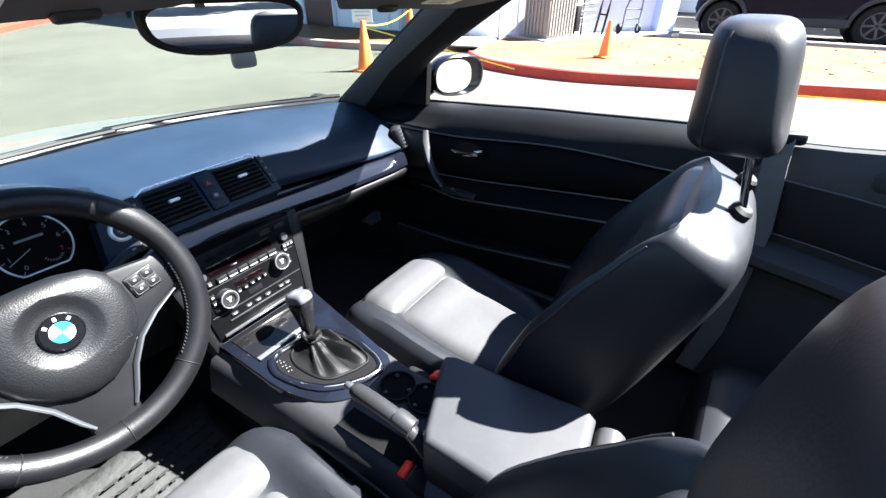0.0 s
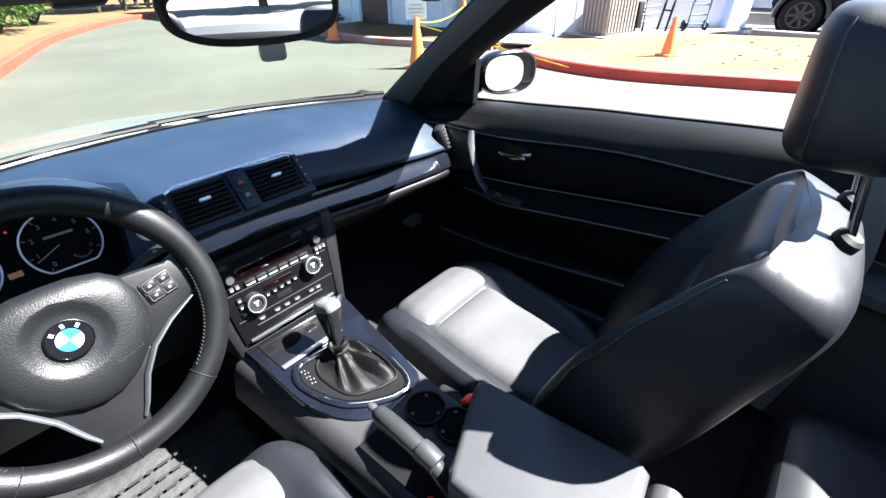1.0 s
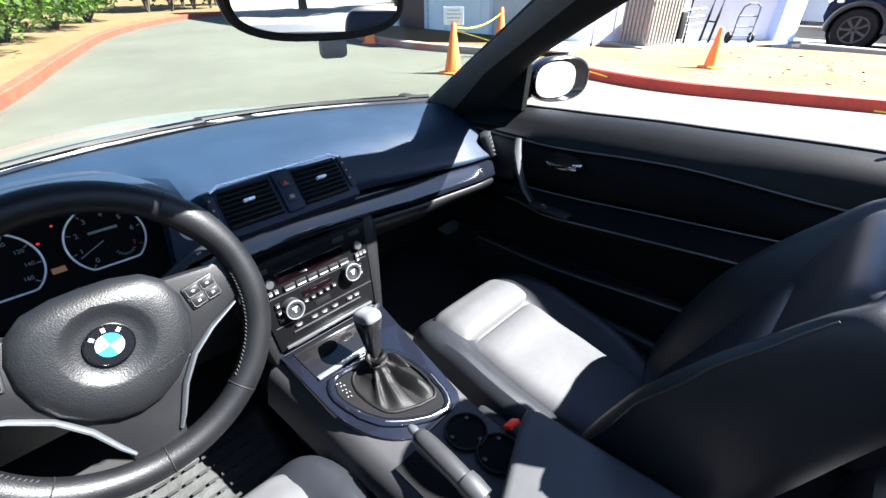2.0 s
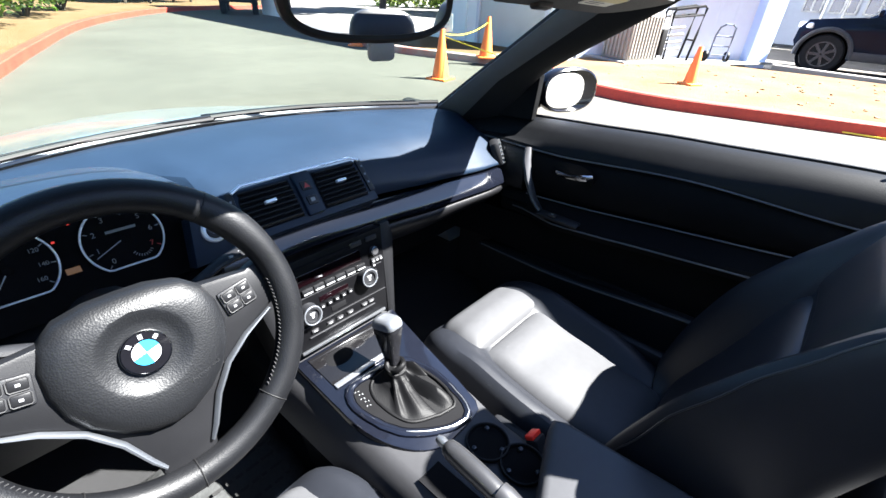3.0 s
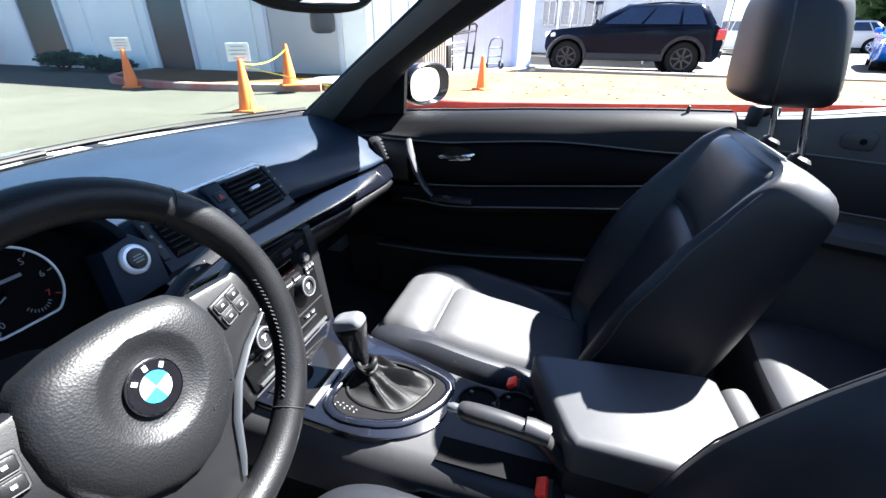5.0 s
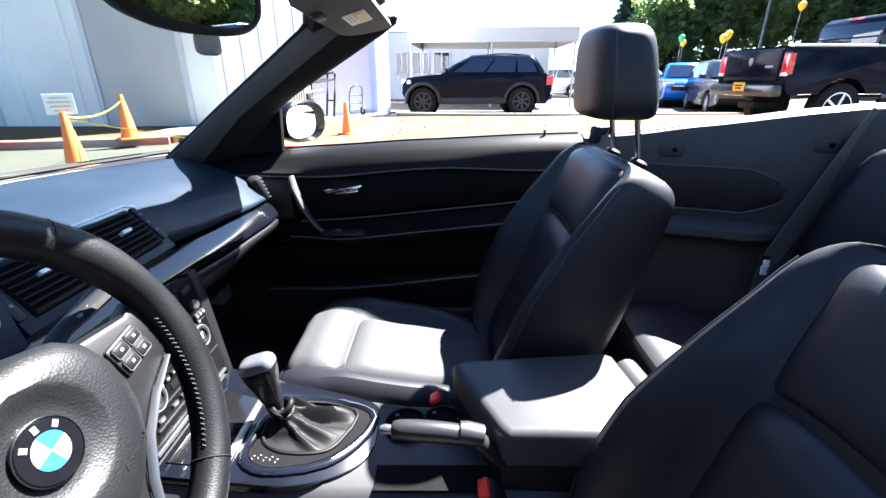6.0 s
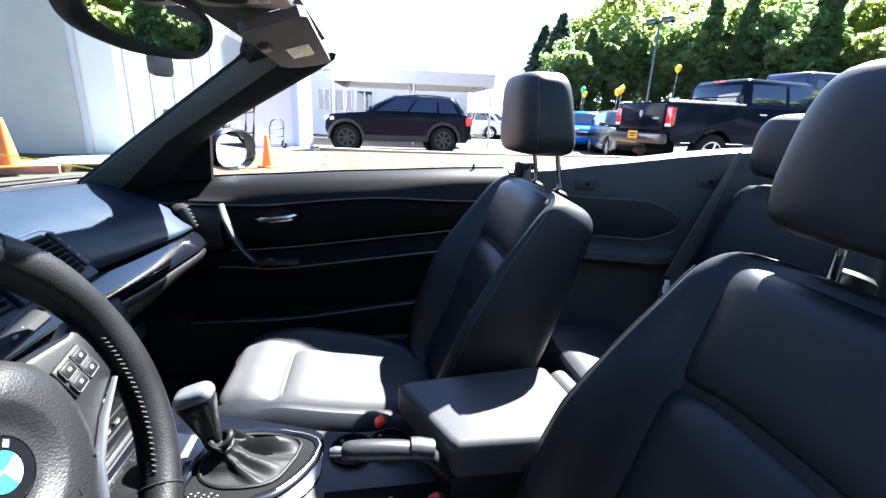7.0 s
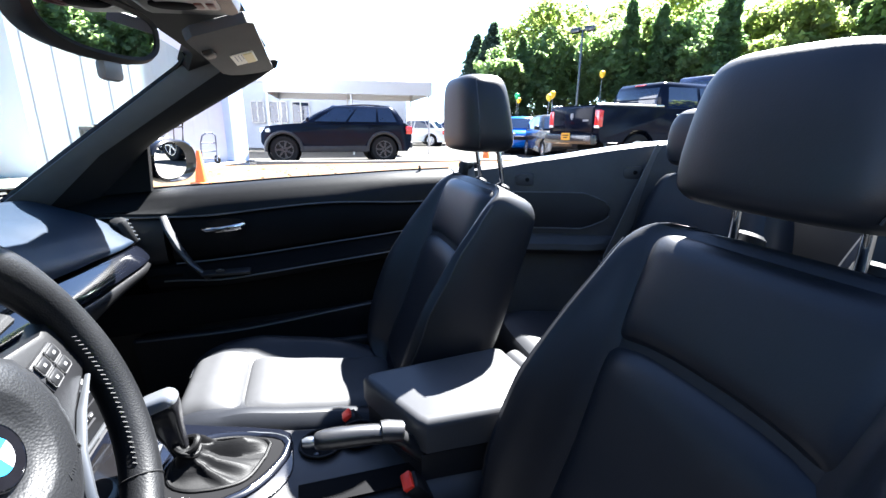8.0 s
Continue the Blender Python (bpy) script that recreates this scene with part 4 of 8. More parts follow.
def start_panel(d):
    m = frame_at((-0.187, 0.222, 0.862), (1, 0.05, 0), (0, 0.35, 0.93))
    bm = mesh()
    prism(bm, [(-0.045, -0.05), (0.030, -0.05), (0.040, 0.006), (0.016, 0.032), (-0.030, 0.026)], m @ pose(0, 0, -0.04), 0.034, 0.004)
    p = part("start_panel", bm, DASH, d)
    bm = mesh()
    lathe(bm, m @ pose(0, 0, -0.006), [(0.0205, 0), (0.0205, 0.004), (0.018, 0.007), (0.0145, 0.0075), (0.0135, 0.004), (0.001, 0.004)], 32)
    part("start_ring", bm, RING_WHITE, p, "bright silver ring")
    bm = mesh()
    lathe(bm, m @ pose(0, 0, -0.003), [(0.0132, 0), (0.0132, 0.006), (0.011, 0.007), (0.001, 0.006)], 28)
    b = part("start_button", bm, PLASTIC_GREY, p, "round push button")
    bm = mesh()
    for y, w in ((0.004, 0.012), (0.0, 0.016), (-0.004, 0.012)):
        rbox(bm, None, (w, 0.0018, 0.0006), 0, m @ pose(0, y, 0.0042))
    part("button_print", bm, WHITE_MARK, b)
    # slot below for the key
    bm = mesh()
    rbox(bm, None, (0.05, 0.014, 0.012), 0.003, m @ pose(0.012, -0.066, 0.0))
    part("key_slot", bm, SATIN_DARK, p)


SATIN_BRIGHT = material("bright_satin", (0.19, 0.20, 0.22), 0.28, metal=0.7, vary=0.04, vary_scale=60)


def centre_stack(d):
    m = frame_at((0.0, 0.168, 0.683), (1, 0, 0), (0, 0.040, 0.175))
    bm = mesh()
    prism(bm, [(-0.122, -0.105), (0.112, -0.105), (0.134, 0.088), (-0.138, 0.088)], m @ pose(0, 0, -0.08), 0.080, 0.004)
    fas = part("stack_fascia", bm, STACK, d, "black radio and climate control face")
    for s in (1, -1):
        bm = mesh()
        prism(bm, [(s * 0.114, -0.14), (s * 0.135, -0.14), (s * 0.168, 0.06), (s * 0.162, 0.092), (s * 0.136, 0.092)][::s], m @ pose(0, 0, -0.10), 0.094, 0.006)
        part("stack_cheek", bm, SPOKE, d, "grey side cheek")

    def bar(name, x, y, w, h, mat, z=0.0, t=0.003, r=0.0012, parent=fas, label=""):
        bm = mesh()
        rbox(bm, None, (w, h, t), r, m @ pose(x, y, z + t / 2 - 0.0005))
        return part(name, bm, mat, parent, label)

    bar("disc_slot", -0.01, 0.071, 0.15, 0.008, DARK_HOLE, t=0.002)
    bar("radio_display", -0.012, 0.046, 0.155, 0.024, DISPLAY, t=0.002, label="dark red-tinted display")
    for x in (-0.105, 0.100):
        bm = mesh()
        lathe(bm, m @ pose(x, 0.044, 0), [(0.0095, 0), (0.0095, 0.008), (0.008, 0.010), (0.001, 0.010)], 20)
        k = part("small_knob", bm, PLASTIC_GREY, fas)
        bm = mesh()
        ring(bm, m @ pose(x, 0.044, 0.009), 0.0085, 0.0010, 20, 6)
        part("knob_rim", bm, CHROME, k)
    for x in (0.060, 0.100):
        bar("radio_button", x, 0.073, 0.028, 0.010, PLASTIC, t=0.004)
    bar("radio_button", -0.110, 0.070, 0.022, 0.010, PLASTIC, t=0.004)
    for i in range(6):
        b = bar("preset_button", -0.068 + i * 0.0255, 0.022, 0.0235, 0.011, SPOKE, t=0.006)
        bm = mesh()
        rbox(bm, None, (0.019, 0.0025, 0.0008), 0, m @ pose(-0.068 + i * 0.0255, 0.0185, 0.0058))
        part("preset_mark", bm, WHITE_MARK, b)
    for x in (-0.108, -0.096, 0.094, 0.104, 0.114):
        b = bar("mode_button", x, 0.023, 0.009, 0.009, PLASTIC_GREY, t=0.006)
        bm = mesh()
        rbox(bm, None, (0.005, 0.003, 0.0008), 0, m @ pose(x, 0.022, 0.0058))
        part("mode_mark", bm, WHITE_MARK, b)
    bar("divider", -0.002, 0.011, 0.235, 0.0016, SATIN_DARK, t=0.0025, r=0.0)
    bar("climate_display", 0.0 - 0.012, -0.006, 0.07, 0.012, DISPLAY, t=0.002)
    for x, yk in ((-0.076, -0.022), (0.068, -0.004)):
        bm = mesh()
        lathe(bm, m @ pose(x, yk, 0), [(0.0215, 0), (0.0205, 0.004), (0.0195, 0.017), (0.0175, 0.019), (0.013, 0.019), (0.012, 0.016), (0.001, 0.016)], 32)
        k = part("climate_knob", bm, PLASTIC, fas, "round climate knob with chrome rim")
        bm = mesh()
        ring(bm, m @ pose(x, yk, 0.0180), 0.0183, 0.0017, 32, 8)
        part("knob_rim", bm, SATIN_BRIGHT, k)
        bm = mesh()
        prism(bm, [(-0.006, 0.005), (0.006, 0.005), (0.002, -0.001), (0.002, -0.006), (-0.002, -0.006), (-0.002, -0.001)][::-1], m @ pose(x, yk, 0.0162), 0.0006)
        part("knob_mark", bm, WHITE_MARK, k)
        sgn = 1 if x > 0 else -1
        for j in range(3):
            for i in range(1):
                xx, yy = x + sgn * (0.030 + 0.013 * i) - 0.004 * sgn, yk + 0.016 - j * 0.0155
                b = bar("climate_button", xx, yy, 0.0105, 0.011, SPOKE, t=0.005)
                bm = mesh()
                rbox(bm, None, (0.005, 0.003, 0.0008), 0, m @ pose(xx, yy, 0.0048))
                part("button_mark", bm, WHITE_MARK, b)
    for i in range(5):
        b = bar("fan_button", -0.044 + i * 0.017, -0.022 + 0.001 * i, 0.011, 0.008, SPOKE, t=0.005)
        bm = mesh()
        rbox(bm, None, (0.005, 0.0025, 0.0008), 0, m @ pose(-0.044 + i * 0.017, -0.022 + 0.001 * i, 0.0048))
        part("button_mark", bm, WHITE_MARK, b)
    bar("speaker_grille", -0.008, -0.038, 0.036, 0.012, DARK_HOLE, t=0.0018)
    bar("divider", -0.002, -0.051, 0.232, 0.0016, SATIN_DARK, t=0.0025, r=0.0)
    for x in (-0.072, -0.036, -0.012, 0.014, 0.052, 0.070):
        b = bar("function_button", x, -0.063, 0.015, 0.006, PLASTIC_GREY, t=0.0045)
        bm = mesh()
        rbox(bm, None, (0.007, 0.002, 0.0008), 0, m @ pose(x, -0.0635, 0.0043))
        part("button_mark", bm, WHITE_MARK, b)
    bar("rocker_bar", -0.004, -0.074, 0.165, 0.003, SATIN_DARK, t=0.004)
    bar("lower_sill", -0.004, -0.098, 0.212, 0.006, SATIN, t=0.006, label="thin silver sill")


STACK = material("black_control_face", (0.0022, 0.0022, 0.0026), 0.32, vary=0.12, vary_scale=40, spec=0.10)
DISPLAY = material("smoked_display", (0.0024, 0.0008, 0.0012), 0.08, coat=0.3, spec=0.2, vary=0.2, vary_scale=40)


def steering_wheel():
    w = thing("steering_wheel", (-0.36, 0.12, 0.80), "black leather three-spoke steering wheel with silver spoke edges", "steering wheel")
    tilt = radians(21)
    m = frame_at((-0.36, 0.016, 0.855), (1, 0, 0), (0, math.sin(tilt), math.cos(tilt)))    # z towards the driver
    R = 0.1695
    bm = mesh()
    n = 72
    pts, rad = [], []
    for k in range(n):
        a = k * math.tau / n
        pts.append(m @ Vector((R * math.cos(a), R * math.sin(a), 0.004)))
        bump = math.exp(-((math.degrees(a) % 360 - 38) / 12) ** 2) + math.exp(-((math.degrees(a) % 360 - 142) / 12) ** 2)
        rad.append(0.0186 + 0.0022 * bump)
    sweep(bm, pts, rad, 14, closed=True, up=(m.to_3x3() @ Vector((0, 0, 1))))
    rim = part("rim", bm, LEATHER_WHEEL, w, "worn black leather rim")
    for deg in (52, 128, -50, -130, -90):
        a = radians(deg)
        bm = mesh()
        t = Vector((-math.sin(a), math.cos(a), 0))
        mm = frame_at(m @ Vector((R * math.cos(a), R * math.sin(a), 0.004)), m.to_3x3() @ Vector((math.cos(a), math.sin(a), 0)), m.to_3x3() @ Vector((0, 0, 1)))
        ring(bm, mm, 0.0189, 0.0008, 18, 5)
        part("rim_seam", bm, RUBBER, rim)
    # stitches along the inner side of the rim
    for a0, a1 in ((-46, 10), (170, 226)):
        bm = mesh()
        for deg in range(a0, a1, 2):
            a = radians(deg)
            q = Vector(((R - 0.0172) * math.cos(a), (R - 0.0172) * math.sin(a), 0.0125))
            q2 = Vector(((R - 0.0183) * math.cos(a + 0.015), (R - 0.0183) * math.sin(a + 0.015), 0.0090))
            sweep(bm, [m @ q, m @ q2], 0.0007, 5)
        part("stitching", bm, THREAD, rim, "grey thread")
    # airbag pad: rounded shield
    half = [(0, 0.068), (0.03, 0.067), (0.06, 0.060), (0.078, 0.045), (0.087, 0.022), (0.089, -0.005), (0.083, -0.032), (0.070, -0.056), (0.048, -0.078), (0.022, -0.093), (0, -0.097)]
    outline = half + [(-x, y) for x, y in half[1:-1]][::-1]
    bm = mesh()
    rings = [[m @ Vector((x * k, y * k, z)) for x, y in outline] for k, z in ((0.98, -0.035), (1.0, -0.006), (0.985, 0.004), (0.93, 0.0115), (0.80, 0.0172), (0.66, 0.0194))]
    for r, z in ((0.049, 0.0200), (0.045, 0.0193), (0.037, 0.0135), (0.029, 0.0118), (0.005, 0.0118)):
        rings.append([m @ Vector((r * math.cos(t), r * math.sin(t), z)) for t in (math.atan2(y, x) for x, y in outline)])
    loft(bm, rings)
    pad = part("airbag_pad", bm, PAD, w, "grained black centre pad", angle=60)
    text_mesh("AIRBAG", 0.0105, m @ pose(0.045, -0.048, 0.0172, 0, 6, 14), PAD, "airbag_lettering", pad, 0.0009)
    bm = mesh()
    lathe(bm, m @ pose(0, 0, 0.0112), [(0.0245, 0), (0.0245, 0.0035), (0.023, 0.005), (0.001, 0.0055)], 36)
    badge = part("badge", bm, BLACK_ENAMEL, pad, "round badge of blue and white quarters")
    bm = mesh()
    ring(bm, m @ pose(0, 0, 0.0152), 0.0238, 0.0011, 36, 6)
    part("badge_rim", bm, CHROME, badge)
    for i in range(4):
        bm = mesh()
        poly = [(0, 0)] + [(0.0138 * math.cos(radians(90 * i + t)), 0.0138 * math.sin(radians(90 * i + t))) for t in range(0, 91, 10)]
        prism(bm, poly, m @ pose(0, 0, 0.0163, 0, 0, 14), 0.0006)
        part("badge_quarter", bm, BLUE_MARK if i in (0, 2) else WHITE_MARK, badge)
    for deg in (135, 90, 45):
        bm = mesh()
        a = radians(deg)
        rbox(bm, None, (0.0040, 0.0052, 0.0006), 0, m @ pose(0.0186 * math.cos(a), 0.0186 * math.sin(a), 0.0167, 0, 0, deg - 90))
        part("badge_mark", bm, WHITE_DIM, badge)
    # side spokes with buttons, lower spoke
    for s in (1, -1):
        bm = mesh()
        poly = [(0.02, 0.050), (0.130, 0.042), (0.150, 0.050), (0.167, 0.042), (0.167, -0.006), (0.143, -0.016), (0.105, -0.035), (0.074, -0.058), (0.02, -0.058)]
        poly = [(x * s, y) for x, y in poly]
        prism(bm, poly[::-s], m @ pose(0, 0, -0.016), 0.018, 0.006)
        sp = part("spoke", bm, SPOKE, w, "charcoal spoke")
        # silver edge along the opening
        bm = mesh()
        edge = [(0.143, -0.016), (0.105, -0.035), (0.074, -0.058), (0.051, -0.089), (0.035, -0.124), (0.026, -0.140)]
        sweep(bm, [m @ Vector((x * s, y, 0.004)) for x, y in edge], [0.0024, 0.0042, 0.0047, 0.0045, 0.0038, 0.0026], 8, flat=0.6)
        part("spoke_edge", bm, SPOKE_SILVER, sp, "silver spoke edge")
        bm = mesh()
        rbox(bm, None, (0.046, 0.036, 0.006), 0.004, m @ pose(0.111 * s, 0.014, 0.003, 0, 0, 10 * s) @ Matrix.Scale(0.9, 4))
        bp = part("button_pad", bm, PLASTIC, sp)
        for i in range(2):
            for j in range(2):
                q = m @ pose(0.111 * s, 0.014, 0.006, 0, 0, 10 * s) @ Matrix.Scale(0.9, 4) @ pose(-0.010 + 0.021 * i, -0.008 + 0.0165 * j, 0)
                bm = mesh()
                rbox(bm, None, (0.0175, 0.0130, 0.005), 0.002, q)
                b = part("wheel_button", bm, SPOKE, bp, "black button with a grey rim")
                bm = mesh()
                sweep(bm, [q @ Vector((0.0092 * cx, 0.0070 * cy, 0.0010)) for cx, cy in ((-1, -0.7), (-0.8, -1), (0.8, -1), (1, -0.7), (1, 0.7), (0.8, 1), (-0.8, 1), (-1, 0.7))], 0.0007, 5, closed=True, up=(m.to_3x3() @ Vector((0, 0, 1))))
                part("button_rim", bm, THREAD, b)
                bm = mesh()
                rbox(bm, None, (0.004, 0.003, 0.0006), 0, q @ pose(0, 0, 0.0026))
                part("button_print", bm, WHITE_DIM, b)
    bm = mesh()
    poly = [(-0.074, -0.056), (0.074, -0.056), (0.051, -0.089), (0.035, -0.124), (0.028, -0.168), (-0.028, -0.168), (-0.035, -0.124), (-0.051, -0.089)]
    prism(bm, poly[::-1], m @ pose(0, 0, -0.018), 0.018, 0.005)
    part("lower_spoke", bm, SPOKE, w, "charcoal lower spoke")
    bm = mesh()
    sweep(bm, [m @ Vector((0, 0, -0.03)), m @ Vector((0, 0, -0.12)), m @ Vector((0, -0.01, -0.20))], [0.055, 0.050, 0.06], 16)
    part("column_shroud", bm, PLASTIC, w)
    for s in (1, -1):
        bm = mesh()
        sweep(bm, [m @ Vector((0.05 * s, 0.02, -0.06)), m @ Vector((0.12 * s, 0.050, -0.055)), m @ Vector((0.170 * s, 0.062, -0.045))], [0.008, 0.010, 0.014], 10, flat=0.6)
        st = part("stalk", bm, PLASTIC, w, "black column stalk")
        for i in range(3):
            bm = mesh()
            rbox(bm, None, (0.006, 0.003, 0.001), 0, m @ pose((0.135 + 0.014 * i) * s, 0.056 + 0.003 * i, -0.042))
            part("stalk_mark", bm, WHITE_MARK, st)
    return w


SPOKE_SILVER = material("brushed_spoke_silver", (0.095, 0.102, 0.114), 0.42, metal=0.85, vary=0.06, vary_scale=60)
PAD = material("grained_pad_plastic", (0.0034, 0.0037, 0.0045), 0.46, spec=0.28, grain=0.42, grain_scale=480, vary=0.12, vary_scale=14, grain_kind="voronoi", bump_dist=0.0005)
dashboard()
steering_wheel()


# ---- centre console ----
def console_top(y):
    return lerp_table([(-0.62, 0.50), (-0.20, 0.510), (-0.10, 0.522), (0.02, 0.542), (0.15, 0.572)], y)[0]


def centre_console():
    c = thing("centre_console", (0, -0.2, 0.23), "dark centre console with gloss trim, shifter, cup holders", "car console")
    ys = frange(-0.62, 0.16, 16)

    def half(y):
        return lerp_table([(-0.62, 0.098), (-0.20, 0.104), (0.0, 0.118), (0.16, 0.136)], y)[0]

    bm = mesh()
    rings = []
    for y in ys:
        h, z = half(y), console_top(y) - 0.006
        rings.append([Vector((x, y, zz)) for x, zz in ((-h + 0.020, 0.24), (-h - 0.006, z - 0.150), (-h - 0.034, z - 0.105), (-h - 0.022, z - 0.045), (-h - 0.004, z - 0.014), (-h + 0.016, z), (h - 0.016, z), (h - 0.004, z - 0.006), (h + 0.004, z - 0.04), (h + 0.006, z - 0.10), (h + 0.006, 0.24))])
    loft(bm, rings)
    part("console_body", bm, PLASTIC_GREY, c, "charcoal plastic body")
    # storage flap panel on the side towards the steering wheel
    bm = mesh()
    outline = [(-0.20, 0.43), (-0.13, 0.47), (-0.16, 0.49), (-0.30, 0.485), (-0.345, 0.475), (-0.35, 0.425), (-0.33, 0.40)]
    prism(bm, outline, frame_at((-0.138, 0, 0), (0, 1, 0), (0, 0, 1)) @ pose(0, 0, -0.002), -0.004, 0.0)
    part("side_flap", bm, PLASTIC, c)
    # gloss plate round the shifter
    sl = math.atan2(0.572 - 0.522, 0.25)
    m = frame_at((0.0, 0.0, console_top(0.0)), (1, 0, 0), (0, math.cos(sl), math.sin(sl)))
    bm = mesh()
    side = [(-0.120 + 0.120 * (1 - math.cos(a)), 0.02 - 0.180 * math.sin(a)) for a in frange(0.0, math.pi / 2, 14)]
    prism(bm, ([(-0.128, 0.150)] + side + [(0.055, -0.158), (0.085, -0.152), (0.096, -0.135), (0.104, -0.08), (0.112, 0.02), (0.126, 0.150)])[::-1], m @ pose(0, 0, -0.012), 0.016, 0.004)
    plate = part("gloss_plate", bm, GLOSS, c, "dark blue gloss plate")
    # tray ahead of the shifter
    bm = mesh()
    prism(bm, [(-0.105, 0.142), (-0.100, 0.066), (0.052, 0.066), (0.060, 0.142)][::-1], m @ pose(0, 0, 0.0035), 0.003, 0.001)
    part("tray_cover", bm, GLOSS_GREY, plate, "smoked gloss tray cover")
    bm = mesh()
    rbox(bm, None, (0.150, 0.013, 0.004), 0.0018, m @ pose(-0.024, 0.060, 0.007, -16, 0, 0))
    part("tray_edge", bm, SATIN_BRIGHT, plate, "bright edge")
    bm = mesh()
    lathe(bm, m @ pose(-0.05, 0.112, 0.0062) @ Matrix.Diagonal((1.2, 0.75, 1, 1)), [(0.026, 0), (0.024, 0.001), (0.001, 0.0008)], 24)
    part("tray_well", bm, DARK_HOLE, plate)
    # D-shaped shifter surround and boot, in plan, on the sloping plate
    def plan(pts, n=48, c=(0.004, -0.045)):
        """Smooth closed outline through points, one radius for each of n angles round c."""
        dense = []
        for i in range(len(pts)):
            p0, p1, p2, p3 = (pts[(i + k) % len(pts)] for k in (-1, 0, 1, 2))
            for j in range(12):
                t = j / 12
                q = [0.5 * (2 * p1[e] + (p2[e] - p0[e]) * t + (2 * p0[e] - 5 * p1[e] + 4 * p2[e] - p3[e]) * t * t + (3 * p1[e] - p0[e] - 3 * p2[e] + p3[e]) * t ** 3) for e in (0, 1)]
                dense.append((math.atan2(q[1] - c[1], q[0] - c[0]) % math.tau, math.hypot(q[0] - c[0], q[1] - c[1])))
        dense.sort()
        out = []
        for k in range(n):
            a = k * math.tau / n
            out.append(min(dense, key=lambda d: min(abs(d[0] - a), math.tau - abs(d[0] - a)))[1])
        return out

    outer = plan([(-0.093, 0.035), (-0.102, -0.007), (-0.072, -0.086), (-0.018, -0.132), (0.035, -0.153), (0.063, -0.148), (0.078, -0.105), (0.080, -0.04), (0.066, 0.005), (0.046, 0.030), (-0.02, 0.043), (-0.07, 0.046)])
    inner = plan([(-0.036, 0.024), (-0.056, 0.0), (-0.056, -0.04), (-0.040, -0.083), (0.0, -0.105), (0.040, -0.116), (0.056, -0.108), (0.064, -0.07), (0.060, -0.03), (0.046, 0.010), (0.010, 0.026)])

    def on_plate(rad, s, z, grow=0.0):
        return [m @ Vector((0.004 + (r * s + grow) * math.cos(k * math.tau / 48), -0.045 + (r * s + grow) * math.sin(k * math.tau / 48), z)) for k, r in enumerate(rad)]

    bm = mesh()
    loft(bm, [on_plate(outer, 1, 0.002, 0.004), on_plate(outer, 1, 0.0085, 0.002), on_plate(outer, 1, 0.0115, -0.003), on_plate(outer, 1, 0.0115, -0.008), on_plate(outer, 1, 0.0085, -0.0125), on_plate(outer, 1, 0.003, -0.013)])
    part("shifter_surround", bm, GLOSS, c, "dark blue polished surround")
    bm = mesh()
    edge = on_plate(outer, 1, 0.0118, -0.005)
    sweep(bm, edge[29:46], [0.0006] + [0.0013] * 15 + [0.0006], 8)
    part("surround_edge", bm, SATIN, c, "silver rear edge")
    bm = mesh()
    loft(bm, [on_plate(outer, 1, 0.003, -0.0135), on_plate(outer, 1, 0.0075, -0.0145), on_plate(inner, 1, 0.0085, 0.002), on_plate(inner, 1, 0.005, 0.0)])
    sp = part("selector_plate", bm, DARK_HOLE, c, "grey selector plate with white gear marks")
    bm = mesh()
    sweep(bm, on_plate(inner, 1, 0.0085, 0.001), 0.0036, 8, closed=True)
    part("boot_frame", bm, BOOT, c)
    for i in range(5):
        bm = mesh()
        rbox(bm, None, (0.0030, 0.0012, 0.0006), 0, m @ pose(-0.079 + 0.003 * (i % 2), 0.026 - i * 0.009, 0.0086, 0, 0, 12))
        rbox(bm, None, (0.0012, 0.0028, 0.0006), 0, m @ pose(-0.073 + 0.003 * (i % 2), 0.024 - i * 0.009, 0.0086, 0, 0, 12))
        part("gear_mark", bm, WHITE_DIM, sp)
    # draped boot: low skirt with ridges that run from the lever to the corners
    bm = mesh()
    rings = []
    for i in range(17):
        k = i / 16
        r = []
        lift = 0.006 + 0.036 * k ** 3.2
        for j, rad in enumerate(inner):
            a = j * math.tau / 48
            ridge = sum(h * math.exp(-(((math.degrees(a) - deg + 180) % 360 - 180) / wd) ** 2) for deg, h, wd in ((308, 0.021, 14), (30, 0.027, 16), (250, 0.012, 16), (95, 0.018, 18), (205, 0.010, 10), (340, 0.006, 6), (272, 0.007, 6)))
            dip = -0.008 * math.exp(-(((math.degrees(a) - 345 + 180) % 360 - 180) / 17) ** 2) - 0.006 * math.exp(-(((math.degrees(a) - 285 + 180) % 360 - 180) / 9) ** 2)
            w = math.sin(math.pi * k ** 0.8)
            q = rad * (1 - k) + 0.0125 * k
            crease = 0.0025 * math.sin(7 * k * math.pi + 2 * math.sin(a)) * smoothstep(0.55, 0.8, k) * (1 - k) * 4
            x, y = 0.004 + q * math.cos(a), (-0.045 * (1 - k) + 0.010 * k) + q * math.sin(a)
            r.append(m @ Vector((x, y, lift + (ridge + dip) * w + crease)))
        rings.append(r)
    loft(bm, rings)
    boot = part("gear_boot", bm, BOOT, c, "draped black leather boot", angle=80)
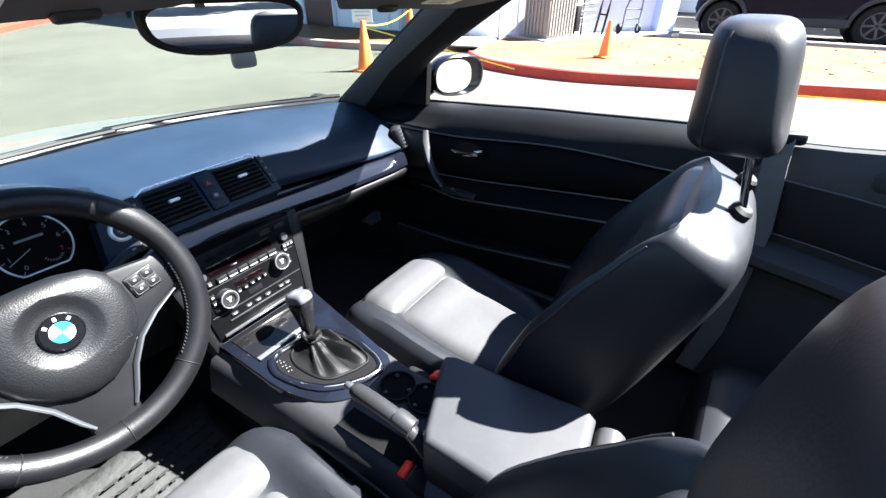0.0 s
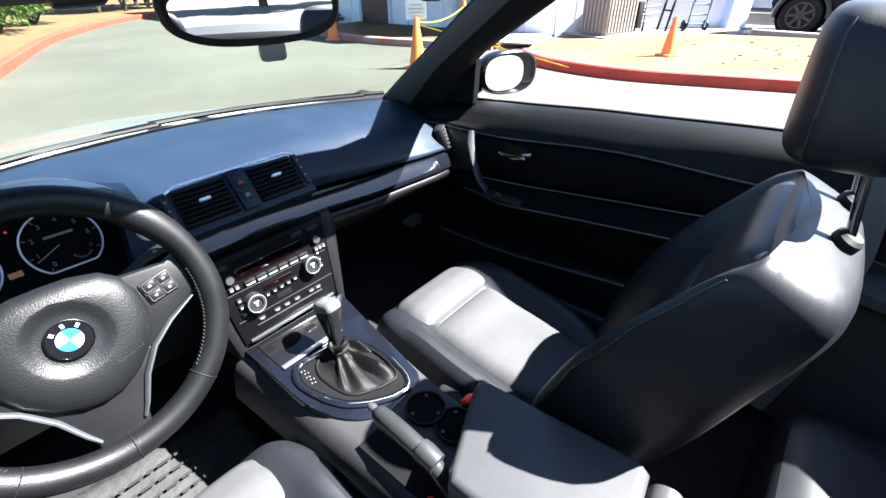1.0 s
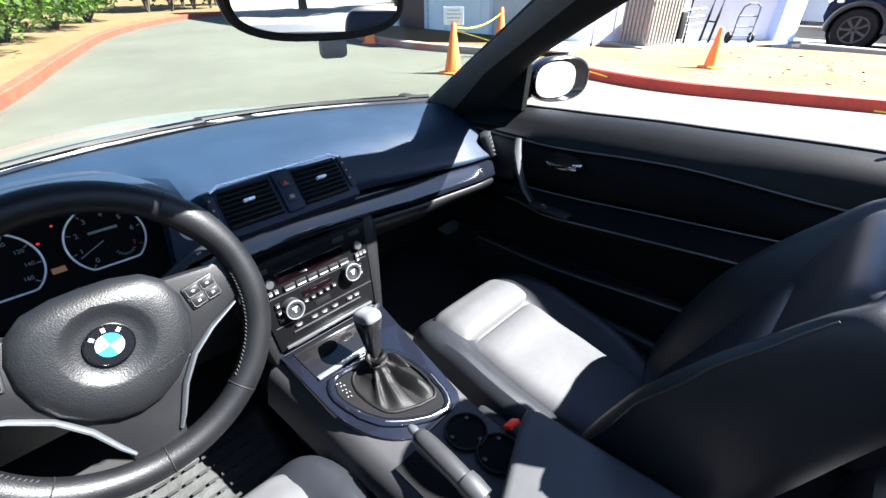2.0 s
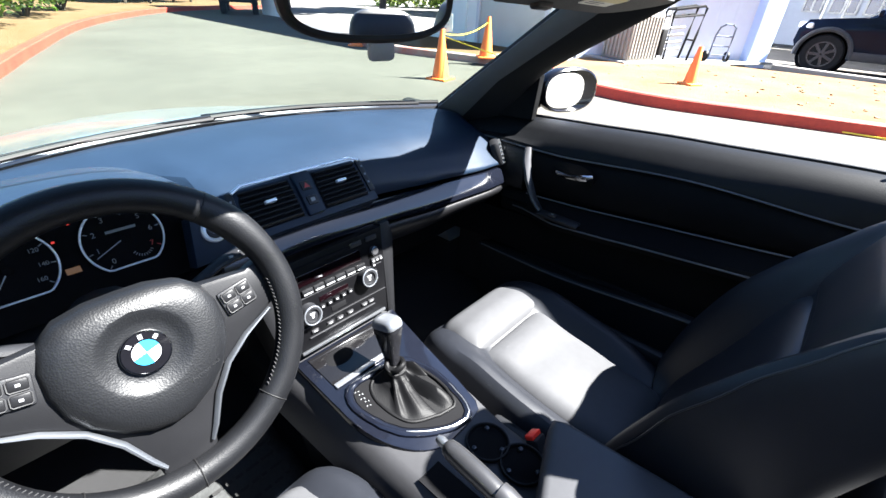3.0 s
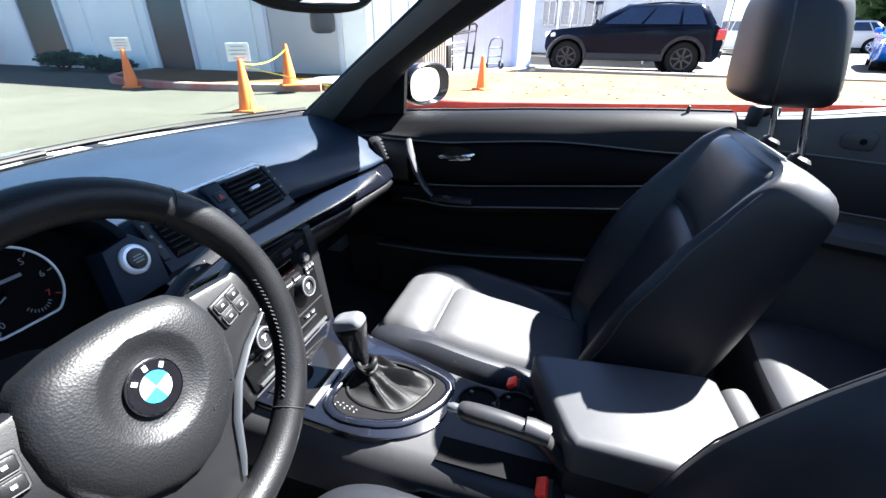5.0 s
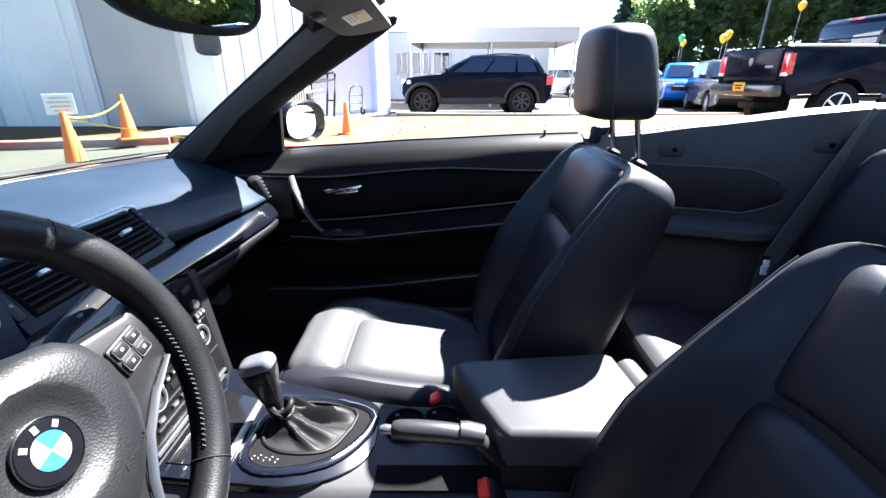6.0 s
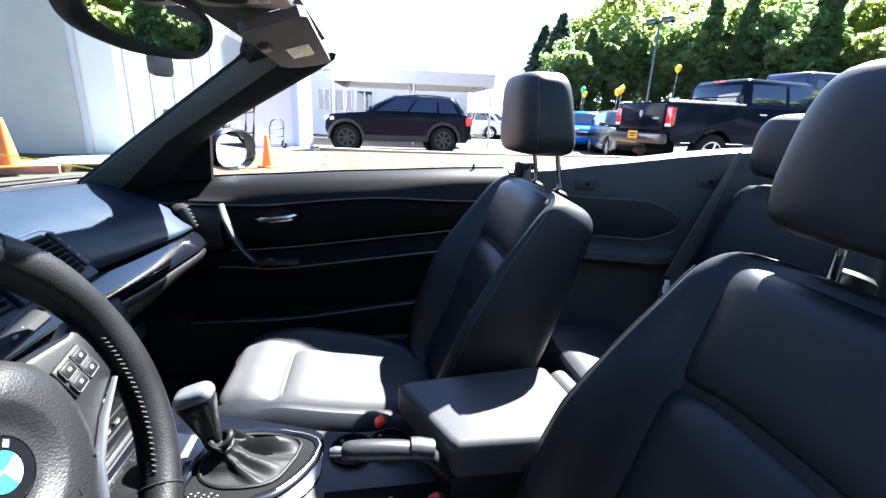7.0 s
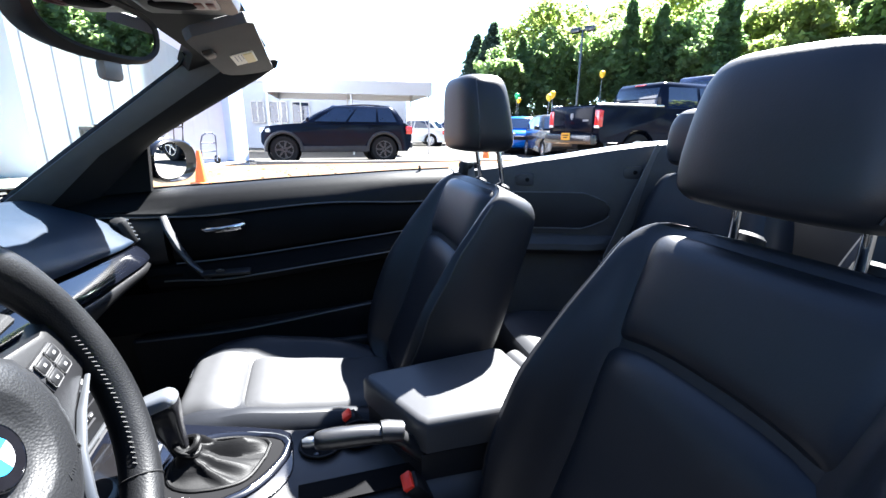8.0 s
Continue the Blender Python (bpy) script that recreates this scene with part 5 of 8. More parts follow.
    for z, r, tip in ((0.036, 0.0185, 16), (0.044, 0.0155, -12)):
        bm = mesh()
        sweep(bm, [m @ pose(0.004, 0.010, z, tip, 0.6 * tip, 0) @ Vector((r * math.cos(a) * (1 + 0.10 * math.sin(3 * a)), r * math.sin(a), 0.003 * math.sin(2 * a + z * 90))) for a in (k * math.tau / 24 for k in range(24))], 0.0058, 8, closed=True)
        part("boot_gather", bm, BOOT, boot, "gathered leather neck")
    # lever: black tapering shaft that swells into a knob with a silver cap
    ax0, ax1 = Vector((0.004, 0.008, 0.566)), Vector((0.013, 0.036, 0.664))
    ml = frame_at(ax0, (1, 0.06, 0), (0, 1, -0.30))

    def section(k, hx, hy, dy=0.0, e=0.55):
        o = ml.inverted() @ ax0.lerp(ax1, k)
        return [ml @ (o + Vector((1.16 * hx * math.copysign(abs(math.cos(q)) ** e, math.cos(q)), dy + 1.18 * hy * math.copysign(abs(math.sin(q)) ** e, math.sin(q)), 0))) for q in (j * math.tau / 24 for j in range(24))]

    bm = mesh()
    loft(bm, [section(-0.10, 0.0085, 0.0100), section(0.10, 0.0090, 0.0110), section(0.35, 0.0112, 0.0140), section(0.60, 0.0145, 0.0190), section(0.80, 0.0170, 0.0235), section(0.93, 0.0175, 0.0250), section(0.96, 0.0165, 0.024)])
    lv = part("shift_lever", bm, LEVER, c, "gloss black shift lever", angle=60)
    bm = mesh()
    loft(bm, [section(0.92, 0.0177, 0.0252), section(0.96, 0.0180, 0.0258), section(1.03, 0.0168, 0.0240), section(1.08, 0.0135, 0.0200), section(1.09, 0.008, 0.012)])
    part("shift_knob_top", bm, SATIN_BRIGHT, lv, "silver knob top", angle=60)
    # cup holders
    for x, y in ((0.040, -0.205), (0.048, -0.275)):
        mm = pose(x, y, console_top(y) - 0.002)
        bm = mesh()
        lathe(bm, mm, [(0.040, 0.0), (0.040, 0.004), (0.036, 0.005), (0.034, -0.001), (0.001, -0.001)], 32)
        cup = part("cup_holder", bm, DARK_HOLE, c, "dark round cup holder")
        for k in range(3):
            a = radians(40 + 120 * k)
            bm = mesh()
            lathe(bm, mm @ pose(0.029 * math.cos(a), 0.029 * math.sin(a), 0.002), [(0.005, 0), (0.004, 0.003), (0.001, 0.004)], 10)
            part("cup_grip", bm, SATIN_DARK, cup)
        bm = mesh()
        ring(bm, mm @ pose(0, 0, 0.005), 0.0385, 0.002, 32, 6)
        part("cup_rim", bm, RUBBER, cup)
    # handbrake slot, lever, button
    bm = mesh()
    prism(bm, [(-0.098, -0.165), (-0.098, -0.36), (-0.050, -0.36), (-0.050, -0.165)], pose(0, 0, console_top(-0.26) - 0.004), 0.004)
    part("handbrake_slot", bm, DARK_HOLE, c)
    return c


# Near-white, barely metallic: sunlight on the tongue is put into this colour.
STEEL_TONGUE = material("sunlit_white_steel", (0.85, 0.86, 0.88), 0.40, metal=0.1, vary=0.05, vary_scale=60)
BOOT = material("soft_boot_leather", (0.0024, 0.0024, 0.0027), 0.52, spec=0.10, grain=0.3, grain_scale=500, vary=0.15, vary_scale=12, grain_kind="voronoi", bump_dist=0.0006)
GLOSS_GREY = material("smoked_gloss", (0.0042, 0.0040, 0.0044), 0.12, coat=0.25, vary=0.1, vary_scale=20)
LEVER = material("black_lever_plastic", (0.006, 0.006, 0.007), 0.22, coat=0.2, spec=0.3, vary=0.1, vary_scale=30)


def handbrake():
    h = thing("handbrake", (-0.075, -0.36, 0.51), "black leather handbrake lever with silver button", "handbrake")
    bm = mesh()
    pts = [(-0.073, -0.385, 0.520), (-0.074, -0.345, 0.568), (-0.074, -0.325, 0.592), (-0.074, -0.290, 0.600), (-0.073, -0.240, 0.603), (-0.072, -0.205, 0.604), (-0.0715, -0.194, 0.604)]
    sweep(bm, pts, [0.012, 0.014, 0.0155, 0.0165, 0.0175, 0.0165, 0.012], 14, flat=1.0)
    soften(part("grip", bm, GRIP, h, "black leather grip"))
    bm = mesh()
    sweep(bm, [(-0.074, -0.335, 0.594), (-0.074, -0.312, 0.599), (-0.074, -0.300, 0.600)], [0.0172, 0.0186, 0.0180], 14)
    part("collar", bm, SATIN_DARK, h, "satin collar")
    bm = mesh()
    sweep(bm, [(-0.0715, -0.196, 0.604), (-0.071, -0.186, 0.604), (-0.071, -0.178, 0.604)], [0.0075, 0.0085, 0.006], 12)
    part("release_button", bm, SATIN, h, "silver release button")
    return h


GRIP = material("polished_grip_leather", (0.014, 0.014, 0.015), 0.30, spec=0.5, grain=0.15, grain_scale=500, vary=0.15, vary_scale=20, grain_kind="voronoi", bump_dist=0.0004)


def armrest_box():
    a = thing("armrest_box", (0, -0.46, 0.5), "black padded centre armrest box, lid closed", "armrest")
    bm = mesh()
    prism(bm, [(-0.088, -0.365), (0.090, -0.300), (0.098, -0.60), (-0.088, -0.62)][::-1], pose(0, 0, 0.45), 0.10, 0.006)
    part("box", bm, PLASTIC, a)
    bm = mesh()
    poly = [(-0.094, -0.372), (-0.075, -0.358), (0.07, -0.296), (0.092, -0.292), (0.103, -0.312), (0.112, -0.575), (0.100, -0.592), (-0.085, -0.615), (-0.098, -0.60)]
    prism(bm, poly[::-1], pose(0, 0, 0.557), 0.052, 0.014, 4)
    for v in bm.verts:
        v.co.z += 0.012 * smoothstep(-0.30, -0.45, v.co.y) * (1 if v.co.z > 0.58 else 0)
    part("lid", bm, LEATHER_SMOOTH, a, "smooth black padded lid")
    bm = mesh()
    sweep(bm, [(-0.085, -0.638, 0.578), (0.01, -0.632, 0.582), (0.104, -0.620, 0.582)], 0.026, 18)
    part("hinge_roll", bm, LEATHER_SMOOTH, a, "rounded hinge cover")
    return a


LEATHER_SMOOTH = material("smooth_black_leatherette", (0.034, 0.0345, 0.037), 0.42, spec=0.22, grain=0.25, grain_scale=700, vary=0.1, vary_scale=9, bump_dist=0.0004, rough_vary=0.05)


def belt_buckle(x, y, z, lean):
    b = thing("belt_buckle", (x, y, z - 0.10), "black seat belt buckle with a red release button", "belt buckle", "front belt buckles")
    m = pose(x, y, z, lean[0], lean[1], lean[2])
    bm = mesh()
    rbox(bm, None, (0.032, 0.026, 0.07), 0.005, m @ pose(0, 0, -0.037))
    part("housing", bm, PLASTIC, b)
    bm = mesh()
    rbox(bm, None, (0.030, 0.019, 0.010), 0.003, m @ pose(0, 0.003, 0.001))
    part("red_button", bm, RED, b, "red release button")
    bm = mesh()
    sweep(bm, [m @ Vector((0, 0, -0.07)), m @ Vector((0, -0.01, -0.14)), (x, y - 0.03, z - 0.2)], 0.010, 8, flat=0.5)
    part("stalk", bm, PLASTIC, b)
    return b


# ---- seats ----
SEAT_X = 0.372
REC = radians(25)
BD, BN = Vector((0, -math.sin(REC), math.cos(REC))), Vector((0, math.cos(REC), math.sin(REC)))
BH = Vector((SEAT_X, -0.425, 0.50))


def back_half(s):
    return lerp_table([(-0.10, 0.200), (0.02, 0.243), (0.12, 0.252), (0.24, 0.240), (0.34, 0.223), (0.43, 0.212), (0.455, 0.208), (0.474, 0.201), (0.489, 0.184), (0.498, 0.148)], s)[0]


def insert_half(s):
    return min(0.128 + 0.080 * s, 0.84 * back_half(s))


def back_bolster(s):
    return lerp_table([(-0.10, 0.045), (0.05, 0.080), (0.18, 0.085), (0.30, 0.055), (0.40, 0.022), (0.48, 0.0), (0.50, 0.0)], s)[0]


def back_thick(s):
    return lerp_table([(-0.10, 0.11), (0.1, 0.135), (0.3, 0.145), (0.41, 0.148), (0.465, 0.140), (0.488, 0.125), (0.498, 0.105)], s)[0]


def back_point(x, n, s):
    return BH + Vector((x, 0, 0)) + s * BD + (n + 0.030 * smoothstep(0.08, 0.46, s)) * BN


def front_seat():
    st = thing("front_seat", (SEAT_X, -0.2, 0.25), "black leather bucket seat with side bolsters and headrest", "car seat", "front seats")
    # backrest body
    bm = mesh()
    rings = []
    for s in (-0.10, -0.04, 0.02, 0.08, 0.14, 0.20, 0.26, 0.32, 0.37, 0.40, 0.43, 0.455, 0.474, 0.489, 0.498):
        w, b, t = back_half(s), back_bolster(s), back_thick(s)
        e = 0.014 * smoothstep(0.45, 0.498, s)
        q = insert_half(s) / w
        r = 1 - q
        half = [(0.0, -0.004 - e), (0.5 * q, -0.004 - e), (0.93 * q, -0.010 - e), (q + 0.10 * r, 0.22 * b - 0.006 - e), (q + 0.42 * r, 0.80 * b - e), (q + 0.72 * r, b - e), (q + 0.88 * r, 0.90 * b - 0.004 - e), (q + 0.97 * r, 0.55 * b - 0.016 - e), (1.0, -0.25 * t), (0.985, -0.60 * t), (0.92, -0.88 * t), (0.66, -1.0 * t), (0.0, -1.04 * t)]
        right = [back_point(k * w, n, s) for k, n in half]
        left = [back_point(-k * w, n, s) for k, n in half[1:-1]][::-1]
        rings.append(right + left)
    loft(bm, rings)
    back = soften(part("backrest", bm, LEATHER, st, "black leather backrest with raised bolsters"))

    # centre panels of the backrest, divided by an arched seam
    def panel(name, s0, s1f, wk, puff):
        bm = mesh()
        nu, nv = 15, 15
        rows_ = []
        for j in range(nv):
            row = []
            for i in range(nu):
                u = -1 + 2 * i / (nu - 1)
                lo, hi = s0(u), s1f(u)
                s = lo + (hi - lo) * j / (nv - 1)
                ex = (1 - abs(u) ** 6) * (1 - abs(2 * j / (nv - 1) - 1) ** 8)
                row.append(back_point(u * wk(s), -0.014 + (0.018 + puff) * ex ** 0.5 - 0.014 * smoothstep(0.45, 0.498, s), s))
            rows_.append(row)
        loft(bm, rows_, closed=False, caps=False)
        p = part(name, bm, LEATHER, back, "flat leather centre panel")
        mod = p.modifiers.new("thick", "SOLIDIFY")
        mod.thickness, mod.offset = 0.008, -1
        return soften(p)

    arch = lambda u: 0.318 - 0.022 * abs(u) ** 3
    panel("lower_insert", lambda u: -0.06, arch, insert_half, 0.004)
    panel("upper_insert", lambda u: arch(u) + 0.004, lambda u: 0.486, insert_half, 0.004)
    # piping seams up both flanks and over the top
    for sgn in (1, -1):
        bm = mesh()
        sweep(bm, [back_point(sgn * (insert_half(s) + 0.91 * (back_half(s) - insert_half(s))), 0.84 * back_bolster(s) - 0.005 - 0.014 * smoothstep(0.45, 0.498, s), s) for s in frange(-0.06, 0.45, 26)], 0.0016, 6)
        part("piping", bm, PIPING, back, "stitched edge seam")
    # cushion
    cushion(st)
    headrest(st)
    # base rails and recliner cover
    bm = mesh()
    rbox(bm, (SEAT_X, -0.18, 0.31), (0.40, 0.46, 0.10), 0.02)
    part("seat_base", bm, PLASTIC, st)
    for sgn in (1, -1):
        bm = mesh()
        rbox(bm, (SEAT_X + sgn * 0.17, -0.15, 0.245), (0.04, 0.56, 0.03), 0.006)
        part("seat_rail", bm, PLASTIC, st)
        bm = mesh()
        rbox(bm, (SEAT_X + sgn * 0.225, -0.30, 0.40), (0.03, 0.30, 0.09), 0.012)
        part("side_cover", bm, PLASTIC, st)
    return st


# Paler copy of black_leather; the sunlight on the cushions is in its colour.
LEATHER_SUNLIT = material("sunlit_black_leather", (0.040, 0.0405, 0.043), 0.48, spec=0.14, grain=0.11, grain_scale=420, vary=0.12, vary_scale=7, grain_kind="voronoi", bump_dist=0.0006, rough_vary=0.06)
PIPING = material("dark_piping", (0.012, 0.012, 0.014), 0.45, vary=0.1, vary_scale=60)


def cushion(st):
    def top(y):
        return lerp_table([(-0.42, 0.425), (-0.30, 0.425), (-0.15, 0.445), (-0.03, 0.476), (0.03, 0.488), (0.08, 0.478), (0.11, 0.452)], y)[0]

    def half(y):
        return lerp_table([(-0.42, 0.200), (-0.2, 0.225), (0.0, 0.220), (0.07, 0.205), (0.11, 0.185)], y)[0]

    bm = mesh()
    rings = []
    for y in (-0.43, -0.38, -0.32, -0.25, -0.18, -0.12, -0.06, -0.035, 0.0, 0.035, 0.065, 0.09, 0.105, 0.112):
        w, z = half(y), top(y)
        b = 0.045 * smoothstep(-0.40, -0.25, y) * (1 - 0.75 * smoothstep(-0.10, 0.06, y))
        d = 0.012 * (1 - smoothstep(-0.06, -0.035, y))
        bot = 0.34 + 0.05 * smoothstep(0.0, 0.112, y)
        hf = [(0.0, z - d), (0.3, z - d), (0.50, z - d), (0.60, z + 0.3 * b - 0.3 * d), (0.72, z + 0.9 * b), (0.84, z + b), (0.94, z + 0.55 * b - 0.006), (1.0, z - 0.03), (1.0, 0.6 * z + 0.4 * bot), (0.96, bot + 0.012), (0.7, bot), (0.0, bot)]
        right = [Vector((SEAT_X + k * w, y, q)) for k, q in hf]
        left = [Vector((SEAT_X - k * w, y, q)) for k, q in hf[1:-1]][::-1]
        rings.append(right + left)
    loft(bm, rings)
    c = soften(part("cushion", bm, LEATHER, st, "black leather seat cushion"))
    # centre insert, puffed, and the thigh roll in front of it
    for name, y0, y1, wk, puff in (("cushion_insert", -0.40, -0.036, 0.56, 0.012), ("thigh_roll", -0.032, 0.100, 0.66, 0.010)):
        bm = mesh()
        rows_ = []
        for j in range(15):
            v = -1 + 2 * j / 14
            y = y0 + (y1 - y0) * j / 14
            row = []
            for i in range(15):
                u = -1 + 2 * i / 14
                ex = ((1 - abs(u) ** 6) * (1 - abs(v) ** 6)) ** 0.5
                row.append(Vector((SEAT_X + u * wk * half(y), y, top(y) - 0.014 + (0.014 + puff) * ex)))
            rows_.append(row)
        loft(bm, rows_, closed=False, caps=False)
        p = part(name, bm, LEATHER_SUNLIT, c)
        mod = p.modifiers.new("thick", "SOLIDIFY")
        mod.thickness, mod.offset = 0.008, 1
        soften(p)
    return c


def headrest(st):
    # upright cushion, deeper at its foot, flat-topped, on two posts
    cx = SEAT_X + 0.053
    bm = mesh()
    rings = []
    prof = [(1.020, 0.62, 0.55), (1.023, 0.82, 0.82), (1.033, 0.94, 0.96), (1.052, 1.0, 1.0), (1.085, 0.995, 1.0), (1.12, 0.965, 1.0), (1.150, 0.915, 1.0), (1.173, 0.855, 0.98), (1.189, 0.78, 0.90), (1.199, 0.66, 0.74), (1.203, 0.46, 0.45)]
    for z, sw, sd in prof:
        k = (z - 1.02) / 0.19
        yc, hd = -0.648 + 0.018 * k, 0.066 - 0.014 * k
        r = []
        for j in range(40):
            a = j * math.tau / 40
            ca, sa = math.cos(a), math.sin(a)
            x = 0.131 * sw * math.copysign(abs(ca) ** 0.52, ca)
            y = hd * sd * math.copysign(abs(sa) ** 0.55, sa)
            y += (0.008 if sa > 0 else -0.006) * (1 - (x / 0.131) ** 2) * abs(sa)
            r.append(Vector((cx + x, yc + y, z)))
        rings.append(r)
    loft(bm, rings)
    h = soften(part("headrest", bm, LEATHER, st, "black leather headrest on chrome posts"))
    for sgn in (1, -1):
        # seam between the front panel and the side, up and over the top
        bm = mesh()
        pts = []
        for z, sw, sd in prof[2:-2]:
            k = (z - 1.02) / 0.19
            sn = 0.42
            pts.append(Vector((cx + sgn * (0.131 * sw * math.sqrt(1 - sn * sn) ** 0.52 - 0.0005), -0.648 + 0.018 * k + (0.066 - 0.014 * k) * sd * sn ** 0.55, z)))
        sweep(bm, pts, 0.0016, 6)
        part("headrest_seam", bm, PIPING, h)
        foot = Vector((cx + sgn * 0.076, -0.692, 0.925))
        bm = mesh()
        sweep(bm, [foot + Vector((0, -0.012, -0.05)), foot, foot + Vector((0, 0.022, 0.125))], 0.0062, 12)
        part("headrest_post", bm, CHROME, h, "chrome post")
        bm = mesh()
        mm = frame_at(foot + Vector((0, 0.002, 0.006)), (1, 0, 0), BN)
        lathe(bm, mm @ Matrix.Diagonal((1.25, 0.9, 1, 1)), [(0.020, -0.02), (0.019, 0.004), (0.014, 0.009), (0.008, 0.009)], 20)
        part("post_sleeve", bm, RUBBER, st, "black oval sleeve")


def rear_seat():
    r = thing("rear_seat", (0, -1.2, 0.3), "black leather rear bench with two headrests", "rear seat")
    for sgn in (1, -1):
        cx = 0.30 * sgn
        bm = mesh()
        rings = []
        for y, z, w in ((-1.42, 0.44, 0.24), (-1.25, 0.44, 0.26), (-1.02, 0.472, 0.262), (-0.88, 0.498, 0.255), (-0.80, 0.508, 0.240), (-0.760, 0.496, 0.225), (-0.738, 0.462, 0.212), (-0.735, 0.38, 0.205)):
            hf = [(0, z - 0.012), (0.5, z - 0.008), (0.8, z + 0.010), (0.94, z - 0.004), (1.0, z - 0.05), (0.98, 0.30), (0, 0.30)]
            rings.append([Vector((cx + k * w, y, q)) for k, q in hf] + [Vector((cx - k * w, y, q)) for k, q in hf[1:-1]][::-1])
        loft(bm, rings)
        soften(part("rear_cushion", bm, LEATHER, r, "black leather rear cushion"))
        bm = mesh()
        rings = []
        for z, y, w, t in ((0.42, -1.22, 0.25, 0.14), (0.50, -1.225, 0.265, 0.16), (0.62, -1.245, 0.265, 0.16), (0.76, -1.275, 0.25, 0.14), (0.87, -1.30, 0.22, 0.12), (0.93, -1.315, 0.20, 0.10), (0.955, -1.325, 0.16, 0.05)):
            hf = [(0, 0.0), (0.5, 0.004), (0.75, 0.028), (0.92, 0.02), (1.0, -0.02), (0.95, -t), (0, -t)]
            rings.append([Vector((cx + k * w, y + q, z)) for k, q in hf] + [Vector((cx - k * w, y + q, z)) for k, q in hf[1:-1]][::-1])
        loft(bm, rings)
        soften(part("rear_backrest", bm, LEATHER, r, "black leather rear backrest"))
        m = Matrix.Translation((0.335 * sgn, -1.32, 1.052))
        bm = mesh()
        rings = []
        for z, sw, sd in ((-0.085, 0.7, 0.6), (-0.07, 0.92, 0.95), (-0.02, 1, 1), (0.04, 0.96, 0.95), (0.075, 0.8, 0.75), (0.088, 0.5, 0.35)):
            rings.append([m @ Vector((0.138 * sw * math.copysign(abs(math.cos(a)) ** 0.6, math.cos(a)), 0.05 * sd * math.copysign(abs(math.sin(a)) ** 0.7, math.sin(a)), z)) for a in (k * math.tau / 28 for k in range(28))])
        loft(bm, rings)
        h = soften(part("rear_headrest", bm, LEATHER, r, "black rear headrest"))
        for s2 in (1, -1):
            bm = mesh()
            sweep(bm, [m @ Vector((0.05 * s2, 0, -0.13)), m @ Vector((0.05 * s2, 0, -0.07))], 0.006, 10)
            part("rear_post", bm, CHROME, h)
    bm = mesh()
    loft(bm, [[Vector((x, -1.52, 0.40)), Vector((x, -1.56, 0.96)), Vector((x, -1.62, 1.03 - 0.02 * (x / 0.6) ** 2)), Vector((x, -1.95, 1.04 - 0.04 * (x / 0.6) ** 2)), Vector((x, -2.05, 0.9)), Vector((x, -2.05, 0.4))] for x in frange(-0.66, 0.66, 11)])
    part("roof_cover", bm, PLASTIC, r, "dark cover over the folded roof")
    return r


def rear_belt():
    b = thing("rear_seat_belt", (0.53, -1.17, 0.5), "black rear seat belt with a metal tongue", "seat belt")
    bm = mesh()
    pts = [Vector((0.565, -1.375, 1.02)), Vector((0.560, -1.33, 0.93)), Vector((0.548, -1.26, 0.79)), Vector((0.535, -1.19, 0.655)), Vector((0.530, -1.165, 0.60)), Vector((0.535, -1.16, 0.46))]
    rings = []
    for p in pts:
        w = Vector((0.020, -0.045, -0.012)).normalized() * (0.030 if p.z < 0.62 else 0.048)
        n = Vector((-0.002, 0.0, 0.0008))
        rings.append([p - w + n, p + w + n, p + w - n, p - w - n])
    loft(bm, rings)
    part("webbing", bm, WEBBING, b)
    bm = mesh()
    m = frame_at((0.510, -1.142, 0.638), (0.35, -0.9, -0.2), (0.1, 0.25, 0.95))
    rbox(bm, None, (0.040, 0.030, 0.012), 0.004, m)
    tg = part("tongue_cover", bm, PLASTIC, b)
    bm = mesh()
    rbox(bm, None, (0.026, 0.030, 0.003), 0.001, m @ pose(0.0, -0.024, 0.004))
    rbox(bm, None, (0.026, 0.022, 0.003), 0.001, m @ pose(0.0, -0.008, 0.0075))
    part("tongue", bm, STEEL_TONGUE, tg, "metal tongue, coloured white as if sunlit")
    return b


WEBBING = material("belt_webbing", (0.085, 0.084, 0.082), 0.7, grain=0.6, grain_scale=900, vary=0.1, vary_scale=40, bump_dist=0.001)


def front_belt():
    b = thing("front_seat_belt", (0.78, -0.80, 0.93), "black front belt guide beside the seat shoulder", "seat belt")
    bm = mesh()
    rbox(bm, None, (0.035, 0.07, 0.028), 0.010, pose(0.755, -0.745, 0.955, 0, 0, 20))
    rbox(bm, None, (0.028, 0.028, 0.05), 0.008, pose(0.735, -0.72, 0.945, 10, 0, 20))
    part("guide", bm, RUBBER, b)
    bm = mesh()
    pts = [Vector((0.745, -0.735, 0.958)), Vector((0.735, -0.74, 0.90)), Vector((0.72, -0.76, 0.75)), Vector((0.70, -0.75, 0.45)), Vector((0.69, -0.72, 0.30))]
    loft(bm, [[p + Vector((-0.004, -0.024, 0)), p + Vector((0.004, 0.024, 0)), p + Vector((0.007, 0.023, 0)), p + Vector((-0.001, -0.025, 0))] for p in pts])
    part("webbing", bm, WEBBING, b)
    return b


